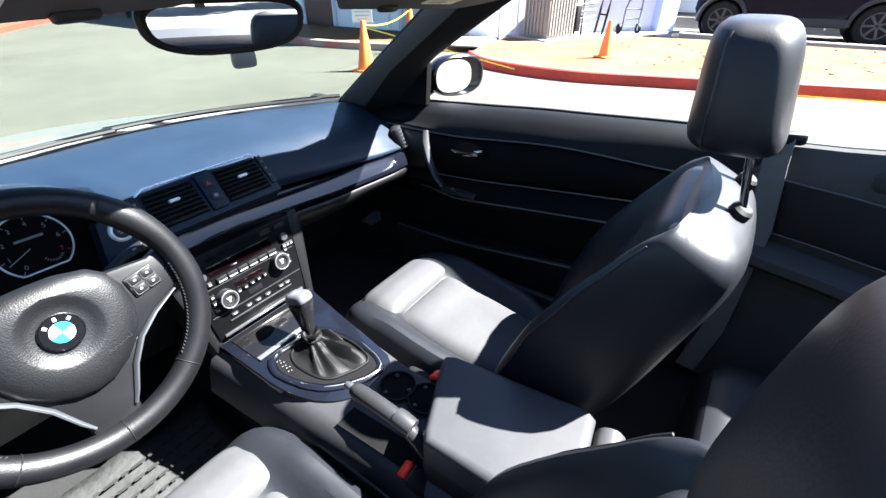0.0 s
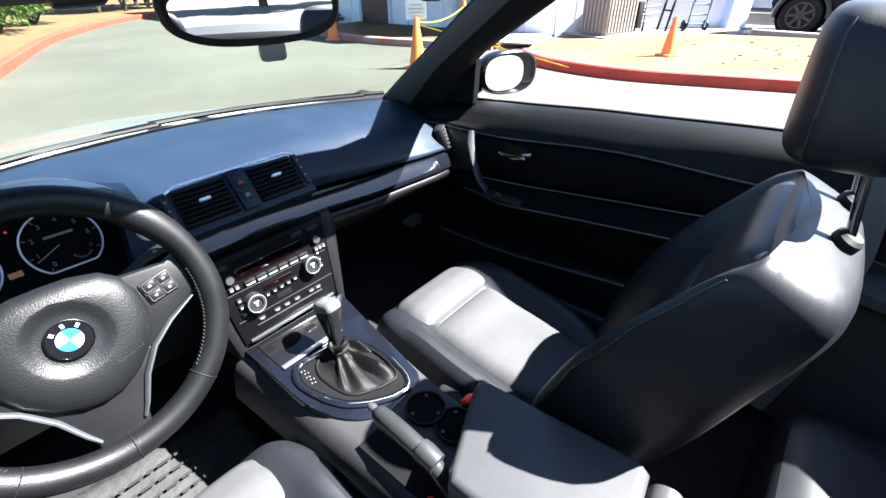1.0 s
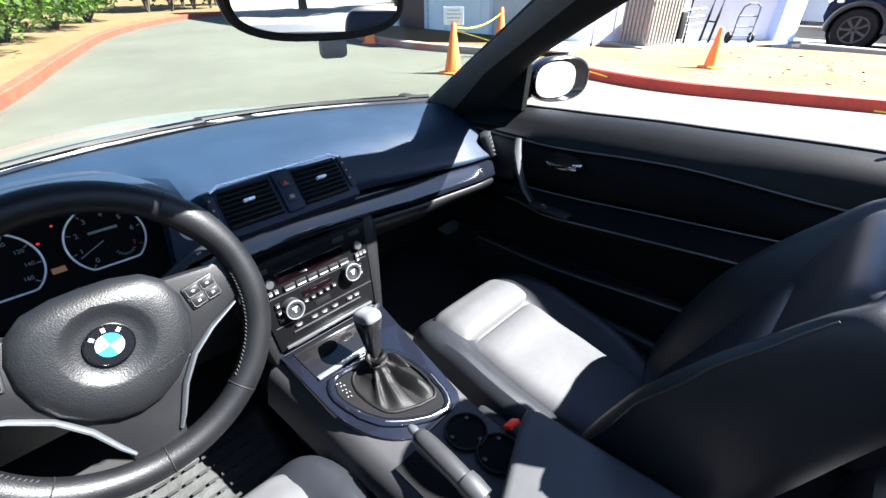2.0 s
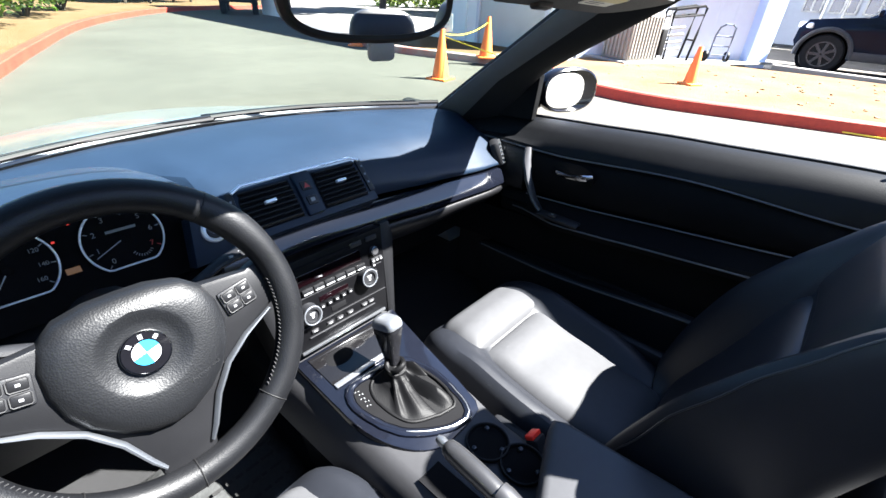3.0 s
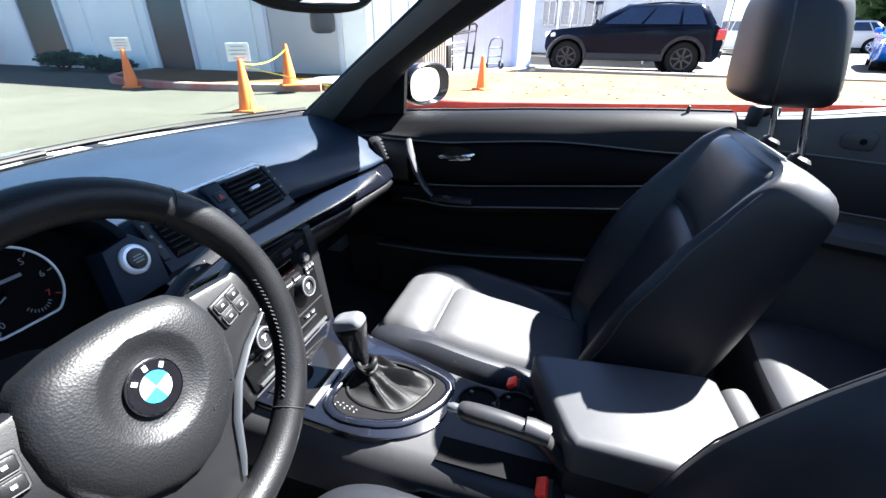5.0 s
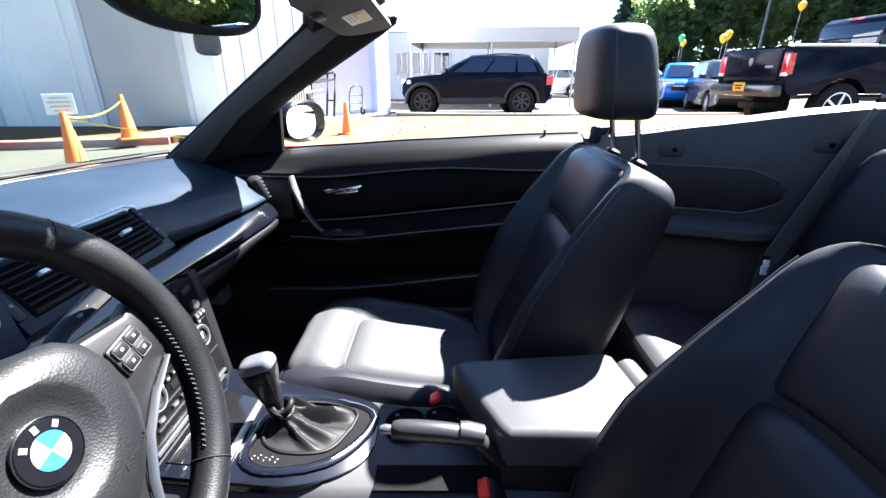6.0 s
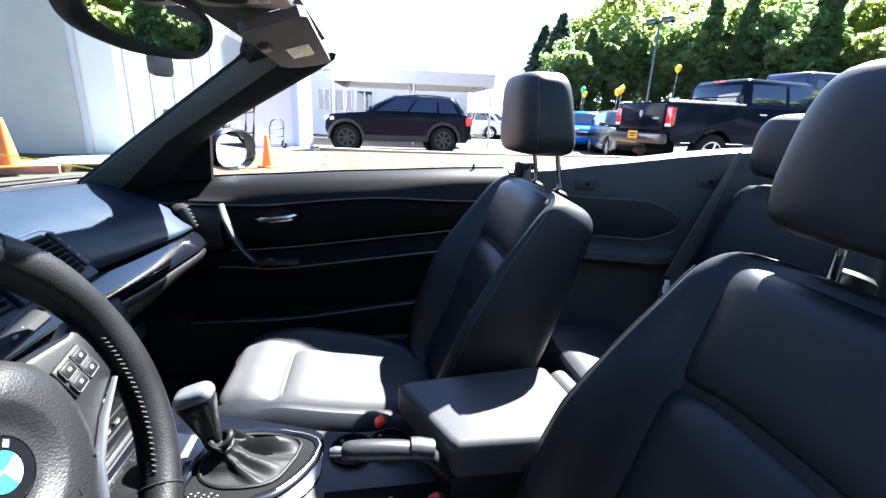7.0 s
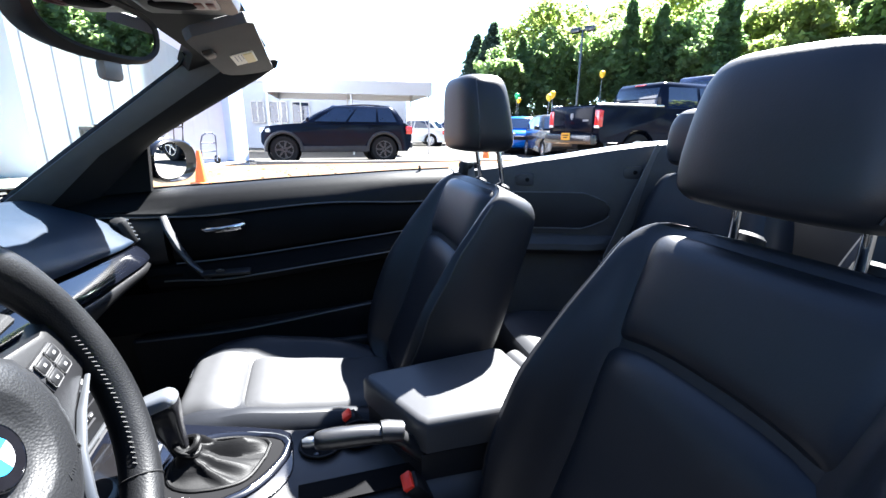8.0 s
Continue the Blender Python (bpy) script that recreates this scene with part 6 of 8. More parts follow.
def paper_mat():
    f = thing("paper_floor_mat", (-0.36, 0.16, 0.24), "grey printed protective film mat on the car floor", "floor mat")
    m = frame_at((-0.36, 0.10, 0.250), (1, 0, 0), (0, 1, 0.06))
    bm = mesh()
    rings = []
    rnd = random.Random(4)
    for j in range(15):
        rings.append([m @ Vector((-0.22 + 0.44 * i / 14, -0.26 + 0.52 * j / 14, 0.010 + 0.012 * noise.noise(Vector((i * 0.45, j * 0.45, 3))) + 0.006 * noise.noise(Vector((i * 1.3, j * 1.3, 7))))) for i in range(15)])
    loft(bm, rings, closed=False, caps=False)
    p = part("film", bm, FILM, f, "crumpled clear-grey film")
    mod = p.modifiers.new("thick", "SOLIDIFY")
    mod.thickness = 0.002
    for row in range(13):
        x = -0.19
        while x < 0.18:
            w = rnd.uniform(0.012, 0.032)
            if not (5 <= row <= 7 and -0.08 < x < 0.10):
                bm = mesh()
                rbox(bm, None, (w, 0.0075, 0.001), 0, m @ pose(x + w / 2, -0.22 + row * 0.034 + 0.12 * x * x, 0.024, 0, 0, 14 * x))
                part("print_bar", bm, FILM_INK, f)
            x += w + 0.007
    for i in range(3):
        bm = mesh()
        rbox(bm, None, (0.040, 0.046, 0.0012), 0.0, m @ pose(-0.04 + 0.055 * i, -0.02, 0.025))
        part("print_block", bm, FILM_MARK, f, "pale block print")
    return f


FILM = material("grey_film", (0.030, 0.031, 0.031), 0.35, vary=0.25, vary_scale=14, grain=0.5, grain_scale=40, bump_dist=0.01)
FILM_INK = material("dark_film_print", (0.012, 0.012, 0.012), 0.5, vary=0.3, vary_scale=50)
FILM_MARK = material("pale_film_print", (0.12, 0.105, 0.095), 0.4, vary=0.1, vary_scale=40)

centre_console()
handbrake()
armrest_box()
belt_buckle(0.110, -0.260, 0.513, (-35, 10, 0))
belt_buckle(-0.102, -0.340, 0.519, (-35, -10, 0))
seat = front_seat()
seat_left = copy_thing(seat, pose(-0.355, -0.30, 0.25))
tagged(seat_left, "black leather bucket seat behind the wheel, headrest pushed down")
for o in seat_left.children:
    if o.name.startswith("headrest"):
        o.matrix_basis = Matrix.Translation((0.413, -0.646, 0.989)) @ Matrix.Rotation(radians(9), 4, "X") @ Matrix.Translation((-0.425, 0.648, -1.03))
    if o.name.startswith("post_sleeve"):
        o.location = (-0.012, -0.010, 0)
    if o.name.startswith("backrest"):
        o.location = (0.012, 0.012, -0.003)
rear_seat()
rear_belt()
front_belt()
paper_mat()


# ---- ground ----
def ground_material():
    m = material("old_asphalt", (0.067, 0.0615, 0.052), 0.85, spec=0.2, vary=0.20, vary_scale=0.35, grain=0.6, grain_scale=60, bump_dist=0.006)
    return m


ASPHALT = ground_material()
CONCRETE = material("pale_concrete", (0.22, 0.21, 0.195), 0.85, vary=0.12, vary_scale=1.5, grain=0.4, grain_scale=80, bump_dist=0.004)
RED_KERB = material("red_kerb_paint", (0.40, 0.036, 0.018), 0.7, vary=0.25, vary_scale=3.0, grain=0.4, grain_scale=40, bump_dist=0.004)
MULCH = material("orange_bark_mulch", (0.114, 0.062, 0.031), 0.95, color2=(0.128, 0.088, 0.053), vary_scale=1.3, grain=0.5, grain_scale=30, bump_dist=0.03, spec=0.03)
BARK_CHIP = material("bark_chip", (0.085, 0.045, 0.018), 0.9, vary=0.4, vary_scale=20)
SIDING = material("pale_metal_siding", (0.60, 0.62, 0.70), 0.5, vary=0.06, vary_scale=0.8, grain=0.1, grain_scale=30)
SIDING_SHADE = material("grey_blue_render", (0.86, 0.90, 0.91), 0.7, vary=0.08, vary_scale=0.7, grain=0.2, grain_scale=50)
DOOR_GREY = material("grey_door_paint", (0.46, 0.475, 0.48), 0.55, vary=0.06, vary_scale=2)
DARK_DOOR = material("dark_doorway", (0.03, 0.032, 0.036), 0.3, vary=0.2, vary_scale=2)
ORANGE = material("cone_orange", (0.85, 0.20, 0.035), 0.5, vary=0.1, vary_scale=5)
YELLOW = material("yellow_tape", (0.85, 0.62, 0.05), 0.5, vary=0.08, vary_scale=10)
PAPER = material("white_paper", (0.80, 0.80, 0.78), 0.6, vary=0.03, vary_scale=10)
LEAF_LIGHT = material("light_leaves", (0.140, 0.180, 0.062), 0.6, vary=0.25, vary_scale=0.9)
LEAF_MID = material("green_leaves", (0.105, 0.150, 0.062), 0.6, vary=0.28, vary_scale=0.9)
LEAF_POPLAR = material("dark_columnar_leaves", (0.075, 0.118, 0.056), 0.6, vary=0.28, vary_scale=0.9)
LEAF_DARK = material("dark_needles", (0.042, 0.064, 0.046), 0.65, vary=0.3, vary_scale=0.9)
def let_light_through(m, through_color, share=0.72):
    """Thin leaves: part of the light passes to their far side."""
    nt = m.node_tree
    p = nt.nodes["Principled BSDF"]
    tl, mix = nt.nodes.new("ShaderNodeBsdfTranslucent"), nt.nodes.new("ShaderNodeMixShader")
    mix.inputs[0].default_value = share
    tl.inputs[0].default_value = (*through_color, 1)
    nt.links.new(p.outputs[0], mix.inputs[1])
    nt.links.new(tl.outputs[0], mix.inputs[2])
    nt.links.new(mix.outputs[0], nt.nodes["Material Output"].inputs[0])
    return m


LEAF_JUNIPER = material("juniper_needles", (0.045, 0.075, 0.012), 0.65, vary=0.45, vary_scale=1.5)
for leaf_mat, through_color in ((LEAF_LIGHT, (0.34, 0.42, 0.13)), (LEAF_MID, (0.25, 0.36, 0.13)), (LEAF_POPLAR, (0.21, 0.33, 0.12)), (LEAF_DARK, (0.10, 0.16, 0.09)), (LEAF_JUNIPER, (0.12, 0.20, 0.03))):
    let_light_through(leaf_mat, through_color)
WOOD = material("tree_bark", (0.07, 0.05, 0.036), 0.9, vary=0.3, vary_scale=4, grain=0.6, grain_scale=20, bump_dist=0.02)
STEEL_WHITE = material("white_rail_paint", (0.36, 0.36, 0.35), 0.45, vary=0.08, vary_scale=6)
TAN = material("tan_unit_paint", (0.20, 0.185, 0.165), 0.5, vary=0.08, vary_scale=5)
CANVAS = material("white_canvas", (0.43, 0.42, 0.395), 0.7, vary=0.04, vary_scale=1)


def outline_strip(points, width, z0, z1, mat, name, label, category, top_round=0.015):
    """A kerb along a line of (x, y)."""
    bm = mesh()
    pts = [Vector((x, y, 0)) for x, y in points]
    rings = []
    for i, p in enumerate(pts):
        a, b = pts[max(0, i - 1)], pts[min(len(pts) - 1, i + 1)]
        d = (b - a).normalized()
        n = Vector((d.y, -d.x, 0))
        q0, q1 = p, p + n * width
        r = top_round
        rings.append([q0 + Vector((0, 0, z0)), q0 + Vector((0, 0, z1 - r)), q0 + n * r + Vector((0, 0, z1)), q1 - n * r + Vector((0, 0, z1)), q1 + Vector((0, 0, z1 - r)), q1 + Vector((0, 0, z0))])
    loft(bm, rings)
    return tagged(part(name, bm, mat), label, category, kind="structure")


def curve_points(pts, n=6):
    out = []
    for i in range(len(pts) - 1):
        p0, p1, p2, p3 = (Vector((*pts[max(0, min(len(pts) - 1, i + k))], 0)) for k in (-1, 0, 1, 2))
        for j in range(n):
            t = j / n
            q = 0.5 * ((2 * p1) + (p2 - p0) * t + (2 * p0 - 5 * p1 + 4 * p2 - p3) * t * t + (3 * p1 - p0 - 3 * p2 + p3) * t ** 3)
            out.append((q.x, q.y))
    out.append(pts[-1])
    return out


def ground():
    bm = mesh()
    rings = []
    for y in frange(-400, 400, 9):
        rings.append([Vector((x, y, 0)) for x in frange(-400, 400, 9)])
    loft(bm, rings, closed=False, caps=False)
    tagged(part("ground", bm, ASPHALT, smooth=False), "old pale grey asphalt of the yard", "ground", kind="structure")


def bed(points, mat, name, label, z=0.11):
    bm = mesh()
    vs = [bm.verts.new((x, y, z)) for x, y in points]
    f = bm.faces.new(vs)
    out = bmesh.ops.extrude_face_region(bm, geom=[f])
    bmesh.ops.translate(bm, verts=[v for v in out["geom"] if isinstance(v, bmesh.types.BMVert)], vec=(0, 0, -z - 0.05))
    bmesh.ops.triangulate(bm, faces=bm.faces)
    return tagged(part(name, bm, mat, smooth=False), label, "planting bed", kind="structure")


KERB_RIGHT = [(8.6, -8.5), (7.6, -4.0), (6.95, -1.9), (6.35, 0.2), (6.02, 1.6), (6.25, 2.9), (6.9, 3.7)]
KERB_FAR = [(7.3, 4.6), (6.95, 5.6), (6.6, 7.4), (7.0, 9.6), (8.3, 10.6)]
KERB_LEFT = [(-4.6, -6.0), (-2.2, 1.5), (-0.07, 6.6), (1.0, 9.66), (2.6, 13.8), (4.9, 17.6), (7.5, 20.3), (12.0, 22.5), (20, 24)]


def kerbs():
    outline_strip(curve_points(KERB_RIGHT), 0.16, -0.05, 0.15, RED_KERB, "kerb", "red painted kerb along the mulch bed", "kerb")
    outline_strip(curve_points(KERB_FAR), 0.16, -0.05, 0.14, CONCRETE_RED, "kerb", "worn concrete kerb, partly red, by the building", "kerb")
    outline_strip(curve_points(KERB_LEFT)[::-1], 0.16, -0.05, 0.15, RED_KERB, "kerb", "red painted kerb across the road", "kerb")
    right = [(x + 0.14, y) for x, y in curve_points(KERB_RIGHT)]
    bed(right + [(7.6, 3.9), (9.2, 4.2), (11.2, 3.3), (11.6, 0.2), (11.5, -2.6), (11.8, -4.5), (12.5, -8.5)], MULCH, "mulch_bed", "orange bark mulch bed with dry patches")
    far = [(x + 0.14, y) for x, y in curve_points(KERB_FAR)]
    bed(far + [(9.3, 10.8), (9.3, 4.8), (8.0, 4.3)], MULCH, "mulch_bed", "dark orange mulch bed at the wall foot")
    left = [(x - 0.13, y + 0.05) for x, y in curve_points(KERB_LEFT)]
    bed(left + [(20, 60), (-30, 60), (-30, -4)], MULCH, "mulch_bed", "orange bark ground under the hedge")
    # pale paving by the units
    bm = mesh()
    prism(bm, [(7.7, 3.95), (9.25, 4.3), (9.25, 5.4), (7.4, 5.3)], pose(0, 0, 0.10), 0.03)
    prism(bm, [(9.2, 3.2), (13.0, 1.2), (13.2, 2.2), (9.6, 4.3)], pose(0, 0, 0.09), 0.05)
    tagged(part("pavement", bm, CONCRETE, smooth=False), "pale concrete slabs beside the building", "pavement", kind="structure")
    outline_strip([(11.9, -9.5), (11.75, -4.0), (11.9, -1.0), (12.3, 1.1)], 0.14, -0.05, 0.16, CONCRETE, "kerb", "pale concrete parking kerb behind the bed", "kerb")


CONCRETE_RED = material("worn_kerb", (0.30, 0.28, 0.26), 0.85, color2=(0.36, 0.06, 0.04), vary_scale=1.2, grain=0.4, grain_scale=40, bump_dist=0.004)


def chips():
    rnd = random.Random(11)
    bm = mesh()
    for _ in range(130):
        y = rnd.uniform(-5.0, 3.2)
        x = rnd.uniform(7.2, 11.2) + max(0, -y) * 0.12
        s = rnd.uniform(0.015, 0.04)
        m = pose(x, y, 0.115, rnd.uniform(-20, 20), rnd.uniform(-20, 20), rnd.uniform(0, 360)) @ Matrix.Diagonal((s * 1.8, s, s * 0.35, 1))
        loft(bm, [[m @ Vector(p) for p in ((-0.5, -0.5, z), (0.5, -0.4, z), (0.45, 0.5, z), (-0.5, 0.35, z))] for z in (-0.5, 0.5)])
    ob = part("bark_chips", bm, BARK_CHIP, smooth=False)
    tagged(ob, "scattered orange-brown bark chips", "bark chips", kind="stuff")


def wall(name, a, b, h, ribs, mat, label, thick=0.2, z0=0.0):
    """An upright wall from a to b with raised ribs on its near face."""
    a, b = Vector((*a, 0)), Vector((*b, 0))
    d = (b - a).normalized()
    n = Vector((d.y, -d.x, 0))
    L = (b - a).length
    m = frame_at(a, d, (0, 0, 1))
    poly = []
    x = 0.0
    while ribs > 0 and x < L - 0.001:
        w = min(ribs, L - x)
        poly += [(x, 0.0), (x + 0.36 * w, 0.0), (x + 0.42 * w, 0.004), (x + 0.52 * w, 0.004), (x + 0.58 * w, 0.0)]
        x += w
    poly += [(0, 0.0)] if ribs <= 0 else []
    poly += [(L, 0.0), (L, -thick), (0, -thick)]
    bm = mesh()
    prism(bm, poly, Matrix((( d.x, n.x, 0, a.x), (d.y, n.y, 0, a.y), (0, 0, 1, z0), (0, 0, 0, 1))), h)
    return tagged(part(name, bm, mat, smooth=False), label, "building wall", kind="structure")


def buildings():
    b = thing("building", (9.4, 8, 0), "pale metal-sided workshop building with grey doors", "building")
    # front towards the road
    w1 = wall("facade_wall", (9.75, 18.5), (9.35, 4.55), 5.2, 0.0, SIDING_SHADE, "")
    w2 = wall("ribbed_wall", (9.35, 4.55), (12.9, 1.6), 5.2, 0.45, SIDING, "")
    w3 = wall("end_wall", (20, 18.5), (9.75, 18.5), 5.2, 0.6, SIDING, "")
    w4 = wall("side_wall", (12.9, 1.6), (20, 4.0), 5.2, 0.6, SIDING, "")
    for w in (w1, w2, w3, w4):
        w.parent = b
        w.matrix_parent_inverse = b.matrix_basis.inverted()
        for k in ("label", "category", "kind"):
            if k in w:
                del w[k]
    bm = mesh()
    prism(bm, [(9.35, 4.55), (12.9, 1.6), (20, 4), (20, 18.5), (9.75, 18.5)], pose(0, 0, 5.15), 0.12)
    part("roof", bm, SIDING_SHADE, b, smooth=False)

    def leaf(y0, y1, h, mat, nm, label):
        x0 = 9.35 + (y0 - 4.55) * 0.0287
        bm = mesh()
        rbox(bm, ((x0 - 0.02), (y0 + y1) / 2, h / 2 + 0.05), (0.07, y1 - y0, h), 0.01)
        dd = part(nm, bm, mat, b, label, smooth=False)
        bm = mesh()
        for yy in (y0 - 0.06, y1 + 0.06):
            rbox(bm, (x0 - 0.03, yy, h / 2 + 0.05), (0.12, 0.10, h + 0.1), 0.01)
        rbox(bm, (x0 - 0.03, (y0 + y1) / 2, h + 0.12), (0.12, y1 - y0 + 0.24, 0.12), 0.01)
        part("door_frame", bm, SIDING, dd, smooth=False)

    leaf(5.25, 7.05, 3.0, DOOR_GREY, "grey_door", "plain grey double door")
    leaf(9.6, 10.7, 2.9, DARK_DOOR, "dark_door", "dark glazed doorway")
    leaf(14.2, 15.6, 2.6, DARK_DOOR, "dark_door", "dark glazed doorway")
    bm = mesh()
    for y, w in ((7.6, 0.10), (8.9, 0.10), (11.3, 0.10), (13.2, 0.10)):
        rbox(bm, (9.33 + (y - 4.55) * 0.0287, y, 2.6), (0.10, w, 5.2), 0.01)
    part("downpipe", bm, SIDING_SHADE, b, smooth=False)
    # pale blue corner pilaster by the dark car
    bm = mesh()
    rbox(bm, (13.6, 2.55, 2.4), (0.5, 0.36, 4.8), 0.02, pose(12.78, 1.62, 2.4, 0, 0, -39.7))
    part("pilaster", bm, PALE_BLUE, b, "pale blue corner column", smooth=False)
    return b


PALE_BLUE = material("pale_blue_paint", (0.45, 0.55, 0.80), 0.55, vary=0.06, vary_scale=1)


def traffic_cone(x, y, h=0.71, z=0.0, lean=(0, 0)):
    c = thing("traffic_cone", (x, y, z), "orange plastic traffic cone standing on the ground", "traffic cone", "traffic cones", in_place=False)
    c.matrix_basis = pose(x, y, z, lean[0], lean[1], 20 * x)
    bm = mesh()
    rbox(bm, (0, 0, 0.016), (0.34 * h / 0.71, 0.34 * h / 0.71, 0.032), 0.01)
    part("base", bm, ORANGE, c)
    bm = mesh()
    lathe(bm, Matrix(), [(0.135 * h / 0.71, 0.03), (0.128 * h / 0.71, 0.05), (0.032, h - 0.01), (0.028, h), (0.018, h), (0.016, h - 0.03)], 24)
    part("cone", bm, ORANGE, c)
    return c


def sign_on_cone(x, y, z, turn):
    s = thing("paper_sign", (x, y, z), "white paper notice fixed above an orange cone", "sign", "paper notices", in_place=False)
    s.matrix_basis = pose(x, y, z, 0, 0, turn)
    bm = mesh()
    rbox(bm, (0, 0, 0.14), (0.30, 0.006, 0.24), 0.002)
    p = part("sheet", bm, PAPER, s, smooth=False)
    for i, w in enumerate((0.18, 0.22, 0.20, 0.14)):
        bm = mesh()
        rbox(bm, (0, -0.0035, 0.215 - 0.05 * i), (w, 0.002, 0.022), 0)
        part("printed_line", bm, DOOR_GREY, p, smooth=False)
    bm = mesh()
    sweep(bm, [(0, 0.01, -0.12), (0, 0.01, 0.25)], 0.008, 6)
    part("stick", bm, WOOD, s)
    return s


def tape(points, name="barrier_tape"):
    bm = mesh()
    pts = []
    for a, b in zip(points, points[1:]):
        a, b = Vector(a), Vector(b)
        for k in range(10):
            t = k / 10
            p = a.lerp(b, t)
            p.z -= 0.20 * 4 * t * (1 - t) * min(1, (b - a).length / 4) * (1 if min(a.z, b.z) > 0.3 else 0)
            p.z = max(p.z, 0.012)
            pts.append(p)
    pts.append(Vector(points[-1]))
    rings = [[p + Vector((0, 0, -0.008)), p + Vector((0, 0, 0.008)), p + Vector((0.003, 0.003, 0.008)), p + Vector((0.003, 0.003, -0.008))] for p in pts]
    loft(bm, rings)
    return tagged(part(name, bm, YELLOW, smooth=False), "yellow barrier tape strung from cone to cone", "barrier tape")


def condenser():
    c = thing("outdoor_unit", (10.1, 3.7, 0.14), "tan louvred outdoor air unit on a concrete pad", "air unit", in_place=False)
    c.matrix_basis = pose(9.95, 3.45, 0.14, 0, 0, -20)
    bm = mesh()
    rbox(bm, (0, 0, 0.45), (0.85, 0.72, 0.90), 0.03)
    part("cabinet", bm, TAN, c)
    for i in range(9):
        bm = mesh()
        rbox(bm, (-0.36 + 0.09 * i, -0.37, 0.44), (0.045, 0.03, 0.78), 0.008)
        part("louvre", bm, TAN, c, smooth=False)
    for i in range(7):
        bm = mesh()
        rbox(bm, (-0.435, -0.30 + 0.10 * i, 0.44), (0.03, 0.045, 0.78), 0.008)
        part("louvre", bm, TAN, c, smooth=False)
    bm = mesh()
    lathe(bm, pose(0, 0, 0.90), [(0.30, 0), (0.30, 0.03), (0.27, 0.04), (0.26, 0.01), (0.001, 0.01)], 24)
    part("fan_guard", bm, PLASTIC_GREY, c)
    bm = mesh()
    rbox(bm, (0.50, -0.30, 0.35), (0.16, 0.22, 0.5), 0.02)
    part("switch_box", bm, RUBBER, c)
    return c


def pipe_rails():
    c = thing("pipe_rack", (11.3, 2.6, 0.14), "white painted pipes along the wall foot", "pipes", in_place=False)
    c.matrix_basis = pose(11.04, 2.82, 0.14, 0, 0, -39.7)
    for z in (0.22, 0.36, 0.50, 0.64):
        bm = mesh()
        sweep(bm, [(-1.0, 0, z - 0.10), (0.05, 0, z)], 0.030, 10)
        part("pipe", bm, STEEL_WHITE, c)
    for x in (-0.9, -0.3):
        bm = mesh()
        sweep(bm, [(x, 0.05, 0), (x, 0.05, 0.95)], 0.018, 8)
        part("upright", bm, STEEL_WHITE, c)
    return c


def steel_rack():
    c = thing("steel_rack", (11.0, 2.6, 0.14), "black bent-tube steel rack standing before the ribbed wall", "rack", in_place=False)
    c.matrix_basis = pose(11.0, 2.60, 0.12, 0, 0, -39.7)
    for y in (0.0, 0.30):
        bm = mesh()
        sweep(bm, [(-0.50, y, 0), (-0.52, y, 0.92), (-0.48, y, 0.99), (0.14, y, 1.08), (0.20, y, 1.04), (0.14, y, 0.55), (0.06, y, 0)], 0.026, 8)
        part("side_frame", bm, RUBBER, c)
        bm = mesh()
        sweep(bm, [(-0.52, y, 0.84), (0.18, y, 0.92)], 0.020, 8)
        part("cross_bar", bm, RUBBER, c)
    for x, z in ((-0.49, 0.985), (0.16, 1.075), (-0.51, 0.40), (0.12, 0.42)):
        bm = mesh()
        sweep(bm, [(x, 0, z), (x, 0.30, z)], 0.018, 8)
        part("tie_bar", bm, RUBBER, c)
    return c


def hand_truck():
    c = thing("hand_truck", (11.5, 2.1, 0.12), "grey-blue metal hand truck standing by the wall", "hand truck", in_place=False)
    c.matrix_basis = pose(11.55, 2.10, 0.12, 8, 0, -50)
    for x in (-0.19, 0.19):
        bm = mesh()
        sweep(bm, [(x, -0.02, 0.10), (x, 0, 0.55), (x * 0.85, -0.03, 0.72), (x * 0.4, -0.05, 0.78)], 0.018, 8)
        part("upright", bm, TROLLEY, c)
        bm = mesh()
        disc(bm, pose(x * 1.25, 0.08, 0.11, 0, 90, 0), 0.11, 0.05, 18, 0.012)
        part("tyre", bm, RUBBER, c)
    for z in (0.16, 0.34, 0.54, 0.775):
        bm = mesh()
        sweep(bm, [(-0.19 if z < 0.7 else -0.08, -0.01, z), (0.19 if z < 0.7 else 0.08, -0.01, z)], 0.014, 8)
        part("rung", bm, TROLLEY, c)
    bm = mesh()
    rbox(bm, (0, -0.16, 0.03), (0.42, 0.28, 0.012), 0.003)
    part("toe_plate", bm, TROLLEY, c)
    return c


TROLLEY = material("grey_blue_steel", (0.075, 0.095, 0.14), 0.5, vary=0.15, vary_scale=8)


ground()
kerbs()
chips()
buildings()
condenser()
pipe_rails()
steel_rack()
hand_truck()
for x, y, h, z in ((5.05, 4.45, 0.71, 0), (7.0, 5.05, 0.71, 0.13), (6.6, 8.5, 0.71, 0), (7.75, 1.53, 0.56, 0.11), (13.9, -6.2, 0.71, 0)):
    traffic_cone(x, y, h, z)
sign_on_cone(5.06, 4.46, 0.66, -48)
sign_on_cone(6.61, 8.51, 0.66, -48)
tape([(5.05, 4.45, 0.66), (7.0, 5.05, 0.75)])
tape([(5.05, 4.45, 0.62), (6.2, 2.2, 0.02), (6.6, -0.9, 0.02), (7.0, -3.0, 0.02), (8.2, -8.0, 0.02)])


